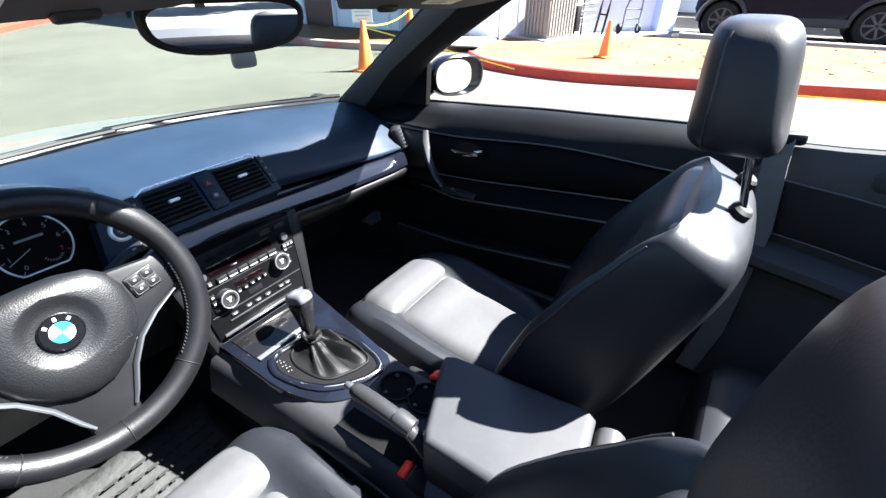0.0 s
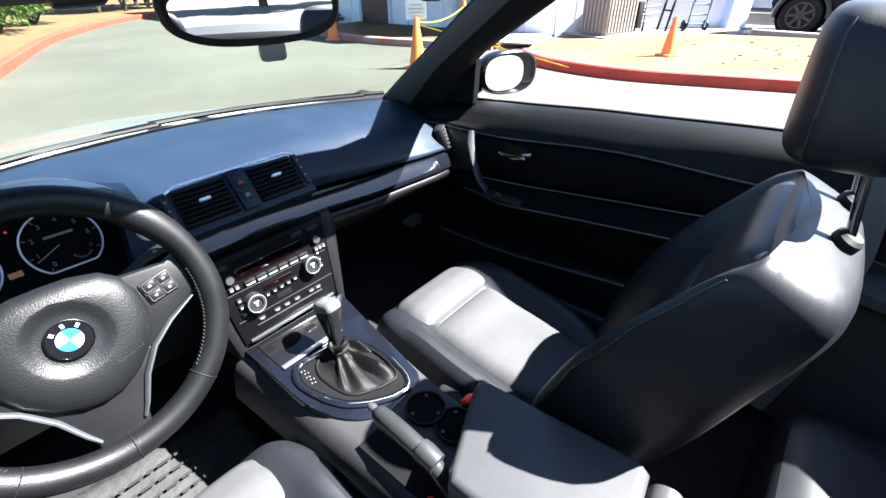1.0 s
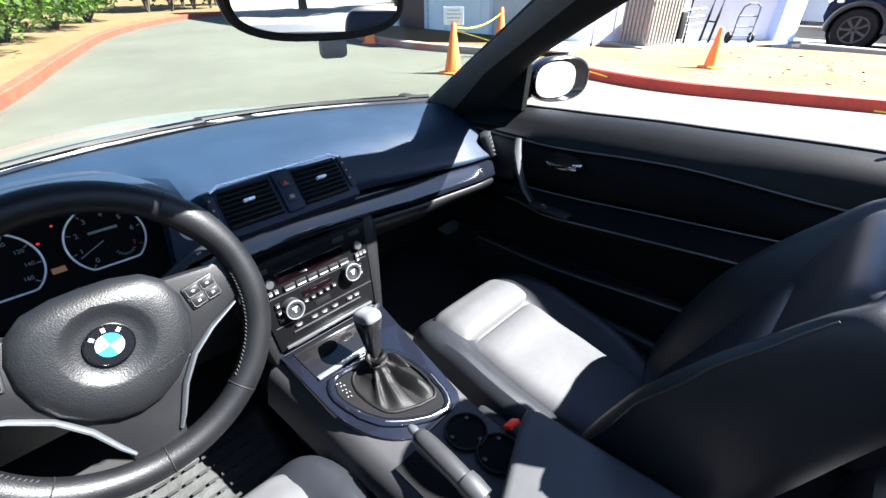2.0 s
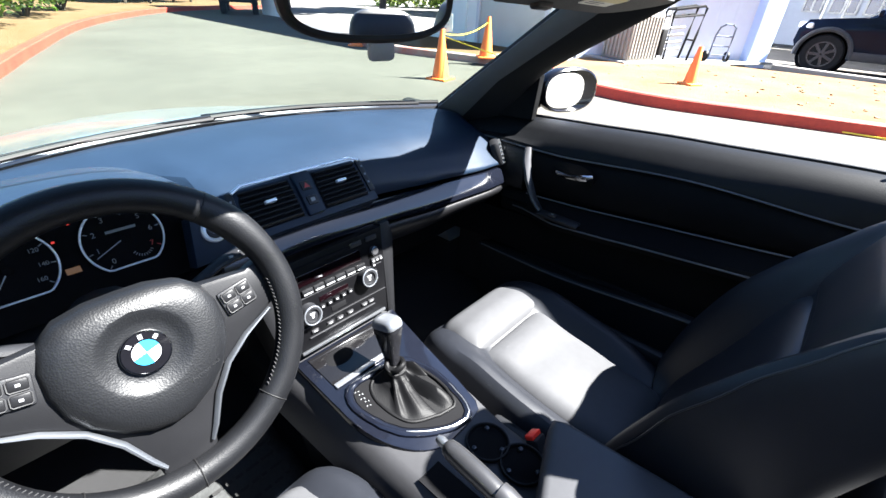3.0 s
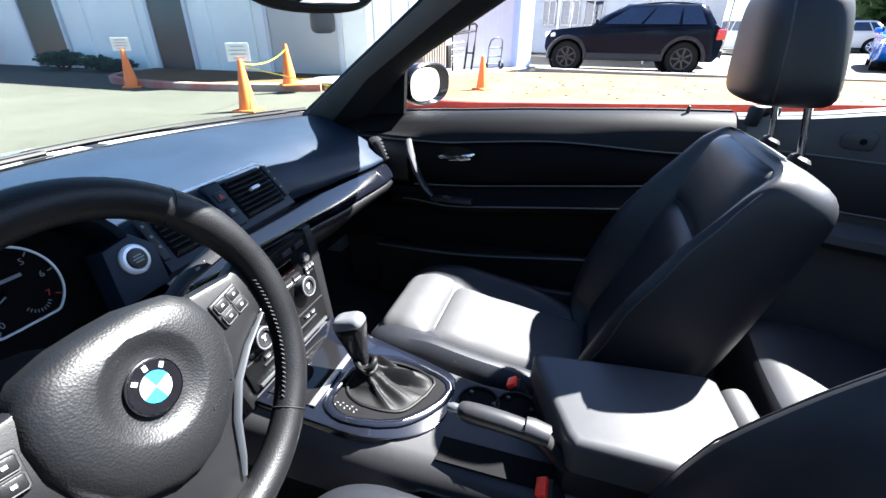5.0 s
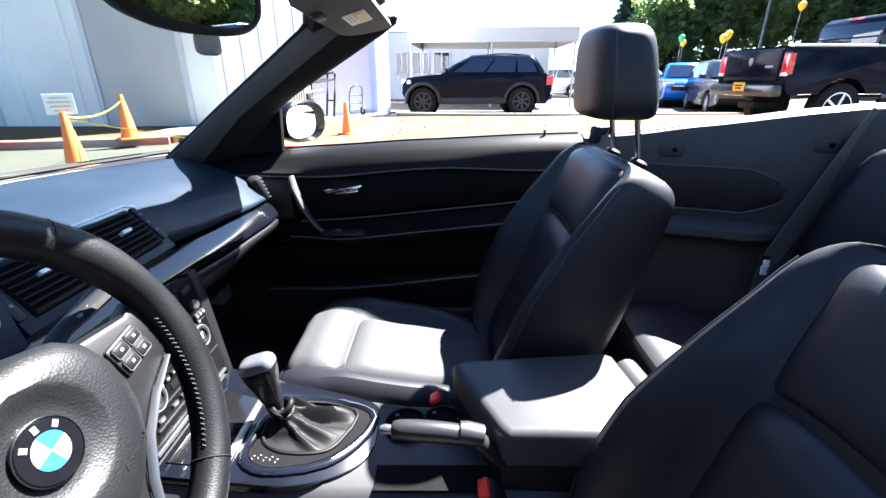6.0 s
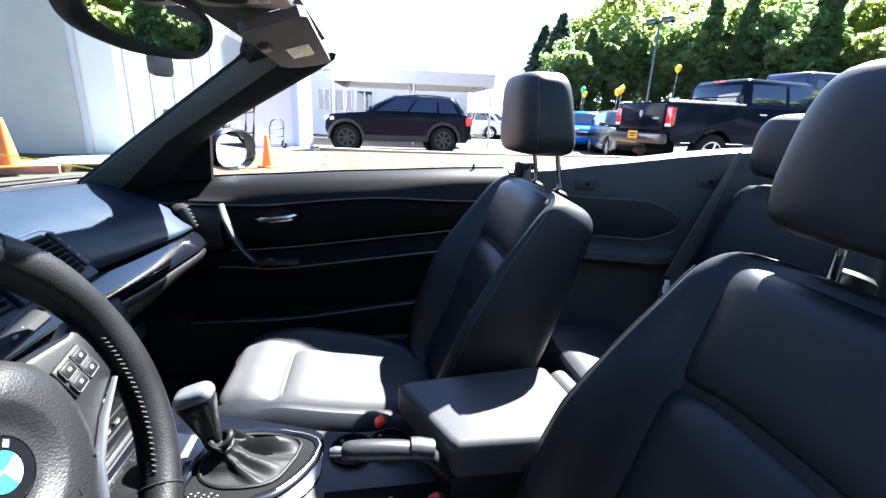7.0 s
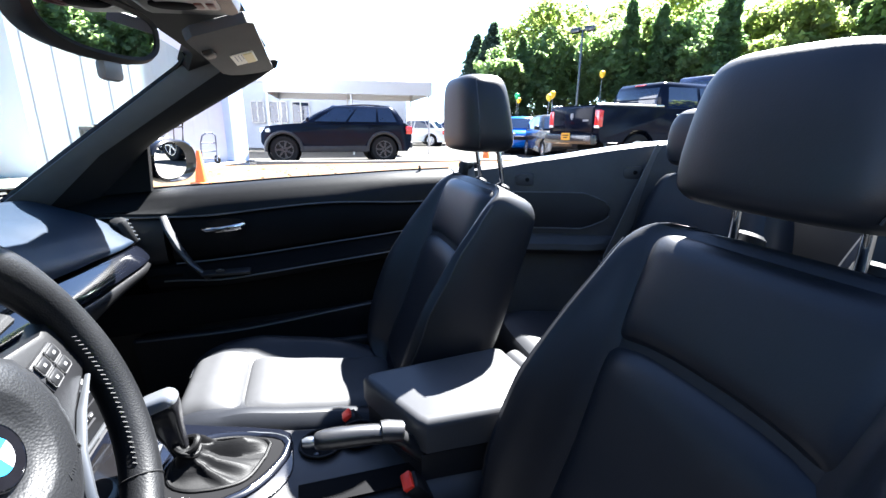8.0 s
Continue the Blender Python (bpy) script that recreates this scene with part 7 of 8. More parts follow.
# ---- parked vehicles ----
PAINT_BLACK = material("black_car_paint", (0.0034, 0.0058, 0.0140), 0.14, coat=0.0, spec=0.08, vary=0.2, vary_scale=2)
PAINT_BLUE = material("blue_car_paint", (0.006, 0.11, 0.48), 0.2, coat=0.4, vary=0.05, vary_scale=2)
PAINT_WHITE = material("white_car_paint", (0.5, 0.5, 0.5), 0.2, coat=0.4, vary=0.03, vary_scale=2)
PAINT_RED = material("dark_red_car_paint", (0.16, 0.010, 0.013), 0.25, coat=0.3, vary=0.08, vary_scale=2)
PAINT_NAVY = material("navy_car_paint", (0.012, 0.020, 0.055), 0.2, coat=0.3, vary=0.08, vary_scale=2)
PAINT_GREY = material("dark_grey_car_paint", (0.02, 0.022, 0.025), 0.25, coat=0.3, vary=0.08, vary_scale=2)
CLADDING = material("dark_grey_cladding", (0.032, 0.032, 0.034), 0.6, spec=0.25, vary=0.15, vary_scale=5)
TYRE = material("tyre_rubber", (0.007, 0.007, 0.0075), 0.75, spec=0.2, vary=0.2, vary_scale=12)
RIM_DARK = material("dark_alloy", (0.035, 0.037, 0.042), 0.30, metal=0.5, vary=0.1, vary_scale=8)
RIM_BRIGHT = material("bright_alloy", (0.60, 0.61, 0.63), 0.25, metal=0.9, vary=0.06, vary_scale=8)
TAIL_RED = material("red_lamp_lens", (0.60, 0.02, 0.02), 0.12, coat=1.0, vary=0.1, vary_scale=8)
LAMP_CLEAR = material("clear_lamp_lens", (0.65, 0.66, 0.68), 0.08, coat=1.0, metal=0.4, vary=0.05, vary_scale=8)
PLATE_YELLOW = material("yellow_plate", (0.70, 0.36, 0.01), 0.5, vary=0.05, vary_scale=8)
CAR_GLASS = material("dark_car_window", (0.008, 0.016, 0.040), 0.03, coat=0.4, spec=0.5, vary=0.2, vary_scale=2)


def wheel(car, x, y, r, w, rim_mat, spokes=7):
    side = 1 if y > 0 else -1
    m = pose(x, y, r) @ pose(0, 0, 0, -90 * side, 0, 0)
    bm = mesh()
    lathe(bm, m @ pose(0, 0, -w), [(r * 0.64, 0.0), (r * 0.92, 0.0), (r, 0.03), (r, w - 0.03), (r * 0.93, w), (r * 0.66, w), (r * 0.64, w - 0.02)], 28)
    tyre = part("wheel", bm, TYRE, car, "black tyre on an alloy rim")
    bm = mesh()
    lathe(bm, m @ pose(0, 0, -0.06), [(r * 0.67, 0), (r * 0.67, 0.052), (r * 0.60, 0.052), (r * 0.57, 0.0), (0.01, -0.01)], 28)
    part("rim", bm, rim_mat, tyre)
    for k in range(spokes):
        bm = mesh()
        rbox(bm, None, (r * 0.56, r * 0.13, 0.03), 0.008, m @ pose(0, 0, -0.02, 0, 0, 360 / spokes * k) @ pose(r * 0.33, 0, 0))
        part("spoke", bm, rim_mat, tyre, smooth=False)
    return tyre


def side_outline(pts, axles, r, z0, n=9):
    """Body outline in (x, z): top points front to back, then the underside with round wheel cut-outs."""
    out = list(pts)
    for ax in sorted(axles):
        h = math.sqrt(max(0, r * r - (z0 - AXLE_Z[0]) ** 2))
        out.append((ax - h, z0))
        a0 = math.atan2(z0 - AXLE_Z[0], -h)
        a1 = math.atan2(z0 - AXLE_Z[0], h)
        a0 = a0 if a0 > 0 else a0 + math.tau
        for k in range(1, n):
            a = a0 + (a1 - a0) * k / n
            out.append((ax + r * math.cos(a), AXLE_Z[0] + r * math.sin(a)))
        out.append((ax + h, z0))
    return out


AXLE_Z = [0.37]


def vehicle(name, label, paint, at, turn, L, W, H, wheelbase, r, bonnet_z, belt_z, roof, clad=None, rim=None, z0=0.30, tail=0.0, group="parked cars", scale=1.0, pillars=(), nose=0.0):
    """A parked car. Local x points ahead. roof: (front foot, front top, rear top, rear foot) as x from the middle."""
    car = thing(name, (0, 0, 0), label, "car", group, in_place=False)
    car.matrix_basis = pose(*at, 0, 0, turn) @ Matrix.Scale(scale, 4)
    AXLE_Z[0] = r
    axles = (-wheelbase / 2, wheelbase / 2)
    f, b = L * 0.5 - nose, -L * 0.5
    top = [(f - 0.10, z0 + 0.10), (f, z0 + 0.30), (f - 0.02, bonnet_z - 0.22), (f - 0.16, bonnet_z - 0.04), (f - 0.5, bonnet_z), (roof[0] + 0.05, belt_z - 0.02), (roof[0] - 0.4, belt_z), (roof[3] + 0.3, belt_z + 0.02), (roof[3], belt_z + 0.01), (b + 0.03, belt_z - 0.12), (b, belt_z - 0.4), (b + 0.05, z0 + 0.12), (b + 0.15, z0)]
    outline = side_outline(top, axles, r + 0.07, z0)
    bm = mesh()
    m = frame_at((0, W / 2, 0), (1, 0, 0), (0, 0, 1))
    prism(bm, outline, m, W)
    # rounder plan: pull in the ends and the shoulders
    for v in bm.verts:
        k = abs(v.co.x) / (L / 2)
        v.co.y *= 1 - 0.14 * smoothstep(0.72, 1.0, k) - 0.05 * smoothstep(z0 + 0.35, belt_z, v.co.z)
    es = [e for e in bm.edges if abs(e.verts[0].co.y) > W * 0.3 and e.verts[0].co.y * e.verts[1].co.y > 0 and max(e.verts[0].co.z, e.verts[1].co.z) > z0 + 0.25]
    bmesh.ops.bevel(bm, geom=es, offset=0.05, segments=2, affect="EDGES", profile=0.6, clamp_overlap=True)
    part("body", bm, paint, car, angle=50)
    for ax in axles:
        bm = mesh()
        disc(bm, pose(ax, W / 2 - 0.26, r, 90, 0, 0), r + 0.09, W - 0.52, 20)
        part("wheel_well", bm, DARK_HOLE, car)
    # cabin
    wb_, wt = W / 2 * 0.93, W / 2 * 0.74
    base = [(roof[0], wb_ * 0.92), (roof[0] - 0.12, wb_), (roof[3] + 0.15, wb_), (roof[3], wb_ * 0.92)]
    topr = [(roof[1], wt * 0.90), (roof[1] - 0.2, wt), (roof[2] + 0.15, wt), (roof[2], wt * 0.9)]
    bm = mesh()

    def ringz(pts, z):
        return [Vector((x, y, z)) for x, y in pts] + [Vector((x, -y, z)) for x, y in pts[::-1]]

    def mixp(k, grow=0.0):
        return [(a[0] + (c[0] - a[0]) * k, (a[1] + (c[1] - a[1]) * k) * (1 + grow)) for a, c in zip(base, topr)]

    loft(bm, [ringz(base, belt_z - 0.05), ringz(mixp(0.5, 0.02), belt_z + 0.5 * (H - belt_z)), ringz(mixp(0.93, 0.015), H - 0.055), ringz([(x * 0.985, y * 0.94) for x, y in topr], H - 0.012), ringz([(x * 0.9, y * 0.6) for x, y in topr], H)])
    part("cabin", bm, paint, car, angle=50)

    # panes, on the cabin's sides
    def on_side(u, v, side):
        x0, x1 = roof[0] + (roof[1] - roof[0]) * v, roof[3] + (roof[2] - roof[3]) * v
        y = wb_ + (wt - wb_) * v
        bul = 1 + 0.02 * math.sin(math.pi * v)
        return Vector((x0 + (x1 - x0) * u, side * (y * bul + 0.012), belt_z + v * (H - belt_z)))

    cuts = [0.10] + list(pillars) + [0.93]
    for side in (1, -1):
        for u0, u1 in zip(cuts, cuts[1:]):
            bm = mesh()
            q = [on_side(u0 + 0.012, 0.07, side), on_side(u1 - 0.012, 0.07, side), on_side(u1 - 0.012, 0.84, side), on_side(u0 + 0.012, 0.84, side)]
            mid = [on_side(u0 + 0.012, 0.45, side), on_side(u1 - 0.012, 0.45, side)]
            off = Vector((0, -0.008 * side, 0))
            loft(bm, [[q[0], q[1], q[1] + off, q[0] + off], [mid[0], mid[1], mid[1] + off, mid[0] + off], [q[3], q[2], q[2] + off, q[3] + off]])
            part("side_window", bm, CAR_GLASS, car, "dark side window")
        bm = mesh()
        rbox(bm, (roof[0] - 0.22, side * (W / 2 + 0.06), belt_z + 0.08), (0.10, 0.18, 0.14), 0.04)
        part("wing_mirror", bm, paint, car)
        bm = mesh()
        rbox(bm, None, (0.30, 0.32, 0.13), 0.04, pose(f - 0.17, side * (W / 2 - 0.24), bonnet_z - 0.15, 0, 0, -18 * side))
        part("headlight", bm, LAMP_CLEAR, car, "clear headlight")
        bm = mesh()
        rbox(bm, (b + 0.09, side * (W / 2 - 0.16), belt_z - 0.20), (0.20, 0.26, 0.24), 0.03)
        part("tail_light", bm, TAIL_RED, car, "red tail light")
        for ax in axles:
            wheel(car, ax, side * (W / 2 - 0.02), r, 0.24, rim or RIM_BRIGHT)
            if clad:
                bm = mesh()
                pts = [(ax + (r + 0.10) * math.cos(a), side * (W / 2 - 0.01), r + (r + 0.10) * math.sin(a)) for a in frange(radians(-5), radians(185), 15)]
                sweep(bm, pts, 0.05, 8, up=(0, 1, 0))
                part("wheel_arch", bm, clad, car, "dark plastic wheel arch")
        bm = mesh()
        rbox(bm, (0, side * (W / 2 - 0.01), z0 + 0.09), (wheelbase - 2 * r - 0.2, 0.06, 0.18), 0.03)
        part("sill", bm, clad or paint, car)
        for u in pillars[:2]:
            p = on_side(u, 0, side)
            bm = mesh()
            rbox(bm, (p.x + 0.14, side * (W / 2 - 0.005), belt_z - 0.13), (0.20, 0.03, 0.035), 0.01)
            part("door_handle", bm, paint, car)
    # screens
    for xb, xt, nm in ((roof[0], roof[1], "front_screen"), (roof[3], roof[2], "rear_screen")):
        bm = mesh()
        s = 1 if xb > 0 else -1
        rings = []
        for v in (0.10, 0.5, 0.86):
            x = xb + (xt - xb) * v + 0.015 * s
            y = (wb_ + (wt - wb_) * v) * 0.88
            z = belt_z + v * (H - belt_z)
            rings.append([Vector((x, -y, z)), Vector((x + 0.02 * s, 0, z)), Vector((x, y, z)), Vector((x - 0.012 * s, y, z)), Vector((x - 0.012 * s, -y, z))])
        loft(bm, rings)
        part(nm, bm, CAR_GLASS, car, "dark screen")
    bm = mesh()
    rbox(bm, (f - 0.03, 0, z0 + 0.42), (0.10, W * 0.62, 0.16), 0.03)
    part("grille", bm, RUBBER, car, "black grille")
    bm = mesh()
    rbox(bm, (b + 0.02, 0, z0 + 0.20), (0.14, W * 0.86, 0.18), 0.05)
    part("rear_bumper", bm, clad or paint, car)
    return car


suv = vehicle("parked_suv", "black five-door off-road estate car with dark wheels", PAINT_BLACK, (14.1, -1.06, 0), 90, 4.70, 1.90, 1.68, 2.915, 0.40, 1.10, 1.17, (0.98, 0.02, -1.79, -2.15), CLADDING, RIM_DARK, 0.33, pillars=(0.42, 0.72), nose=0.28)
for s in (1, -1):
    suv_rail = mesh()
    sweep(suv_rail, [(x, s * 0.62, 1.655 + 0.045 * math.sin(math.pi * (x + 1.7) / 1.5)) for x in frange(-1.7, -0.2, 9)], 0.02, 6)
    part("roof_rail", suv_rail, RUBBER, suv)
vehicle("parked_hatchback", "bright blue hatchback car parked in the yard", PAINT_BLUE, (17.9, -9.6, 0), 158, 4.1, 1.75, 1.55, 2.55, 0.32, 0.95, 1.0, (0.85, 0.2, -1.3, -1.85), None, RIM_BRIGHT, 0.25, pillars=(0.42, 0.75))
vehicle("parked_car", "dark grey car with red tail lights", PAINT_GREY, (14.3, -9.2, 0), 165, 4.3, 1.78, 1.55, 2.6, 0.32, 0.95, 1.0, (0.85, 0.2, -1.4, -1.9), None, RIM_BRIGHT, 0.25, pillars=(0.42, 0.75))
for x, y, t in ((26.0, -6.4, 60), (27.5, -9.2, 60), (31.0, -7.2, 80), (30.0, -12.5, 70)):
    vehicle("parked_car", "white car parked far off in the yard", PAINT_WHITE, (x, y, 0), t, 4.4, 1.78, 1.48, 2.65, 0.32, 0.95, 0.98, (0.95, 0.3, -1.2, -1.8), None, RIM_BRIGHT, 0.25, pillars=(0.45, 0.78))
vehicle("parked_car", "white car parked at the road's far bend", PAINT_WHITE, (13.6, 29.6, 0), 65, 4.4, 1.78, 1.48, 2.65, 0.32, 0.95, 0.98, (0.95, 0.3, -1.2, -1.8), None, RIM_BRIGHT, 0.25, pillars=(0.45, 0.78))

vehicle("parked_van", "tall dark blue van parked behind the pickup", PAINT_NAVY, (13.3, -16.4, 0), -85, 5.4, 2.1, 2.95, 3.0, 0.36, 1.25, 1.5, (1.9, 1.2, -2.3, -2.5), None, RIM_BRIGHT, 0.35, pillars=(0.35, 0.66))


def pickup():
    car = thing("pickup_truck", (0, 0, 0), "black crew-cab pickup truck with bright wheels, parked", "pickup truck", "", in_place=False)
    # local x ahead
    car.matrix_basis = pose(9.68, -9.65, 0, 0, 0, -85.8) @ Matrix.Scale(1.015, 4)
    r, W = 0.47, 1.98
    AXLE_Z[0] = r
    axles = (-1.70, 2.16)
    z0 = 0.74
    top = [(3.30, 0.72), (3.35, 1.0), (3.31, 1.30), (3.0, 1.42), (1.95, 1.50), (1.75, 1.54), (-0.62, 1.56), (-2.86, 1.58), (-2.90, 1.5), (-2.90, 0.92), (-2.86, 0.80), (-2.8, z0)]
    bm = mesh()
    prism(bm, side_outline(top, axles, r + 0.09, z0), frame_at((0, W / 2, 0), (1, 0, 0), (0, 0, 1)), W)
    es = [e for e in bm.edges if e.verts[0].co.y * e.verts[1].co.y > 0 and abs(e.verts[0].co.y) > 0.5 and max(e.verts[0].co.z, e.verts[1].co.z) > z0 + 0.2]
    bmesh.ops.bevel(bm, geom=es, offset=0.05, segments=2, affect="EDGES", profile=0.6, clamp_overlap=True)
    part("body", bm, PAINT_BLACK, car, "gloss black body", angle=25)
    bm = mesh()
    rbox(bm, (-1.92, 0, 1.595), (1.85, 1.62, 0.012), 0.0)
    part("bed_floor", bm, DARK_HOLE, car, smooth=False)
    for s in (1, -1):
        bm = mesh()
        rbox(bm, (-1.93, s * 0.90, 1.595), (1.9, 0.13, 0.05), 0.02)
        part("bed_rail", bm, CHROME_DULL, car, "shining bed rail")
    # crew cab
    rings = []
    for z, x0, x1, h in ((1.50, 1.92, -0.96, 0.93), (1.78, 1.58, -0.98, 0.89), (2.10, 1.10, -0.90, 0.79), (2.17, 0.95, -0.82, 0.73), (2.20, 0.70, -0.66, 0.5)):
        rings.append([Vector((x0, -h * 0.9, z)), Vector((x0 - 0.12, -h, z)), Vector((x1 + 0.10, -h, z)), Vector((x1, -h * 0.92, z)), Vector((x1, h * 0.92, z)), Vector((x1 + 0.10, h, z)), Vector((x0 - 0.12, h, z)), Vector((x0, h * 0.9, z))])
    bm = mesh()
    loft(bm, rings)
    part("crew_cab", bm, PAINT_BLACK, car, angle=50)
    for s in (1, -1):
        for x0, x1, xt0, xt1 in ((-0.82, 0.14, -0.78, 0.14), (0.24, 1.46, 0.24, 1.04)):
            bm = mesh()
            o = Vector((0, -0.012 * s, 0))
            a = [Vector((x0, s * 0.932, 1.56)), Vector((x1, s * 0.932, 1.56)), Vector((xt1, s * 0.822, 2.05)), Vector((xt0, s * 0.822, 2.05))]
            mid = [Vector((x0, s * 0.900, 1.79)), Vector((0.5 * (x1 + xt1), s * 0.900, 1.79))]
            loft(bm, [[a[0], a[1], a[1] + o, a[0] + o], [mid[0], mid[1], mid[1] + o, mid[0] + o], [a[3], a[2], a[2] + o, a[3] + o]])
            part("side_window", bm, CAR_GLASS, car, "dark side window")
        bm = mesh()
        rbox(bm, (-2.86, s * 0.90, 1.28), (0.12, 0.19, 0.40), 0.03)
        tl = part("tail_light", bm, TAIL_RED, car, "tall red tail light")
        bm = mesh()
        rbox(bm, (-2.868, s * 0.90, 1.10), (0.12, 0.17, 0.07), 0.02)
        part("reversing_lamp", bm, LAMP_CLEAR, tl)
        for ax in axles:
            wheel(car, ax, s * (W / 2 - 0.01), r, 0.28, RIM_BRIGHT, 5)
        bm = mesh()
        rbox(bm, (1.42, s * 1.10, 1.62), (0.12, 0.26, 0.24), 0.05)
        part("wing_mirror", bm, PAINT_BLACK, car)
        bm = mesh()
        sweep(bm, [(-0.9, s * 0.98, 0.62), (1.2, s * 0.98, 0.62)], 0.05, 8)
        part("side_step", bm, RUBBER, car)
        for x in (-0.50, 0.42):
            bm = mesh()
            rbox(bm, (x, s * 0.985, 1.40), (0.20, 0.03, 0.04), 0.01)
            part("door_handle", bm, CHROME_DULL, car)
    bm = mesh()
    rbox(bm, None, (0.02, 1.42, 0.42), 0.005, pose(-0.962, 0, 1.83, 0, 6, 0))
    part("rear_screen", bm, CAR_GLASS, car, "dark rear screen")
    bm = mesh()
    rbox(bm, (-0.875, 0, 2.135), (0.06, 0.34, 0.04), 0.01)
    part("brake_lamp", bm, TAIL_RED, car, "high brake lamp")
    bm = mesh()
    rbox(bm, (-2.905, 0, 1.26), (0.05, 1.56, 0.58), 0.03)
    tg = part("tailgate", bm, PAINT_BLACK, car, "gloss black tailgate")
    bm = mesh()
    prism(bm, [(-0.05, 0.07), (-0.06, -0.02), (0, -0.09), (0.06, -0.02), (0.05, 0.07)], frame_at((-2.932, 0, 1.34), (0, -1, 0), (0, 0, 1)), 0.012)
    part("badge", bm, SATIN, tg, "silver badge shape")
    bm = mesh()
    rbox(bm, (-2.934, -0.52, 1.24), (0.008, 0.20, 0.045), 0.0)
    part("model_mark", bm, SATIN, tg, smooth=False)
    bm = mesh()
    rbox(bm, (-2.98, 0, 0.80), (0.20, 1.92, 0.24), 0.05)
    bp = part("rear_bumper", bm, PAINT_GREY, car, "dark rear bumper")
    bm = mesh()
    rbox(bm, (-3.088, 0.0, 0.86), (0.012, 0.34, 0.17), 0.004)
    pl = part("plate", bm, PLATE_YELLOW, bp, "yellow plate", smooth=False)
    bm = mesh()
    for z, w in ((0.89, 0.24), (0.835, 0.18)):
        rbox(bm, (-3.096, 0, z), (0.004, w, 0.028), 0)
    part("plate_bars", bm, RUBBER, pl, smooth=False)
    bm = mesh()
    rbox(bm, (-2.6, 0, 0.50), (0.5, 0.5, 0.14), 0.04)
    part("tow_hitch", bm, RUBBER, car)
    return car


CHROME_DULL = material("dull_chrome", (0.6, 0.61, 0.62), 0.25, metal=1.0, vary=0.05, vary_scale=6)
pickup()


def jeep():
    car = thing("parked_jeep", (0, 0, 0), "dark red boxy off-road car with a spare wheel behind", "car", "parked cars", in_place=False)
    car.matrix_basis = pose(9.3, 19.4, 0, 0, 0, 62) @ Matrix.Scale(0.85, 4)
    r = 0.40
    AXLE_Z[0] = r
    bm = mesh()
    prism(bm, side_outline([(1.95, 0.6), (1.95, 1.10), (0.6, 1.18), (-1.75, 1.18), (-1.80, 0.60), (-1.75, 0.52)], (-1.2, 1.2), r + 0.10, 0.50), frame_at((0, 0.78, 0), (1, 0, 0), (0, 0, 1)), 1.56)
    part("body", bm, PAINT_RED, car, "dark red body", smooth=False)
    rings = []
    for z, x0, x1, h in ((1.17, 0.62, -1.74, 0.74), (1.70, 0.38, -1.70, 0.68), (1.80, 0.25, -1.62, 0.62)):
        rings.append([Vector((x0, -h, z)), Vector((x1, -h, z)), Vector((x1, h, z)), Vector((x0, h, z))])
    bm = mesh()
    loft(bm, rings)
    part("soft_top", bm, RUBBER, car, "black soft top")
    bm = mesh()
    rbox(bm, (-1.735, 0, 1.45), (0.02, 1.1, 0.38), 0.01)
    part("rear_screen", bm, CAR_GLASS, car)
    bm = mesh()
    lathe(bm, pose(-1.80, 0.05, 1.02, 0, -90, 0), [(0.22, 0.0), (0.37, 0.0), (0.38, 0.05), (0.38, 0.18), (0.34, 0.22), (0.20, 0.22), (0.18, 0.16), (0.01, 0.16)], 26)
    sp = part("spare_wheel", bm, TYRE, car, "spare wheel")
    bm = mesh()
    lathe(bm, pose(-1.95, 0.05, 1.02, 0, -90, 0), [(0.19, 0), (0.19, 0.03), (0.10, 0.06), (0.01, 0.06)], 20)
    part("rim", bm, RIM_BRIGHT, sp)
    for s in (1, -1):
        for ax in (-1.2, 1.2):
            wheel(car, ax, s * 0.80, r, 0.26, RIM_BRIGHT, 5)
        bm = mesh()
        rbox(bm, (-1.80, s * 0.68, 0.92), (0.06, 0.14, 0.18), 0.02)
        part("tail_light", bm, TAIL_RED, car)
    bm = mesh()
    rbox(bm, (-1.86, 0, 0.58), (0.14, 1.5, 0.14), 0.03)
    part("rear_bumper", bm, RUBBER, car)
    bm = mesh()
    rbox(bm, (-1.82, 0.5, 0.98), (0.02, 0.34, 0.16), 0.003)
    part("plate", bm, PAPER, car, "pale plate", smooth=False)
    return car


jeep()


# ---- canopy, lamp posts, balloons ----
def canopy():
    c = thing("canopy_tent", (18.6, -2.2, 0), "white canvas canopy on slim posts", "canopy", in_place=False)
    c.matrix_basis = pose(19.3, -2.1, 0, 0, 0, -93)
    bm = mesh()
    loft(bm, [[Vector((x, y, z)) for y, z in ((-2.2, 2.25), (-2.2, 2.75), (0, 3.35 - 0.15 * (1 - math.cos(x))), (2.2, 2.75), (2.2, 2.25), (2.14, 2.25), (2.14, 2.70), (0, 3.28), (-2.14, 2.70), (-2.14, 2.25))] for x in frange(-3.1, 3.1, 9)], caps=False)
    part("canvas_roof", bm, CANVAS, c, "white canvas roof")
    for x in (-3.0, 0, 3.0):
        for y in (-2.1, 2.1):
            bm = mesh()
            sweep(bm, [(x, y, 0), (x, y, 2.7)], 0.04, 8)
            part("post", bm, STEEL_WHITE, c)
    for x in (-3.09, 3.07):
        bm = mesh()
        prism(bm, [(-2.2, 2.25), (2.2, 2.25), (2.2, 2.75), (0, 3.30), (-2.2, 2.75)], frame_at((x, 0, 0), (0, 1, 0), (0, 0, 1)), 0.02)
        part("gable", bm, CANVAS, c, smooth=False)
    return c


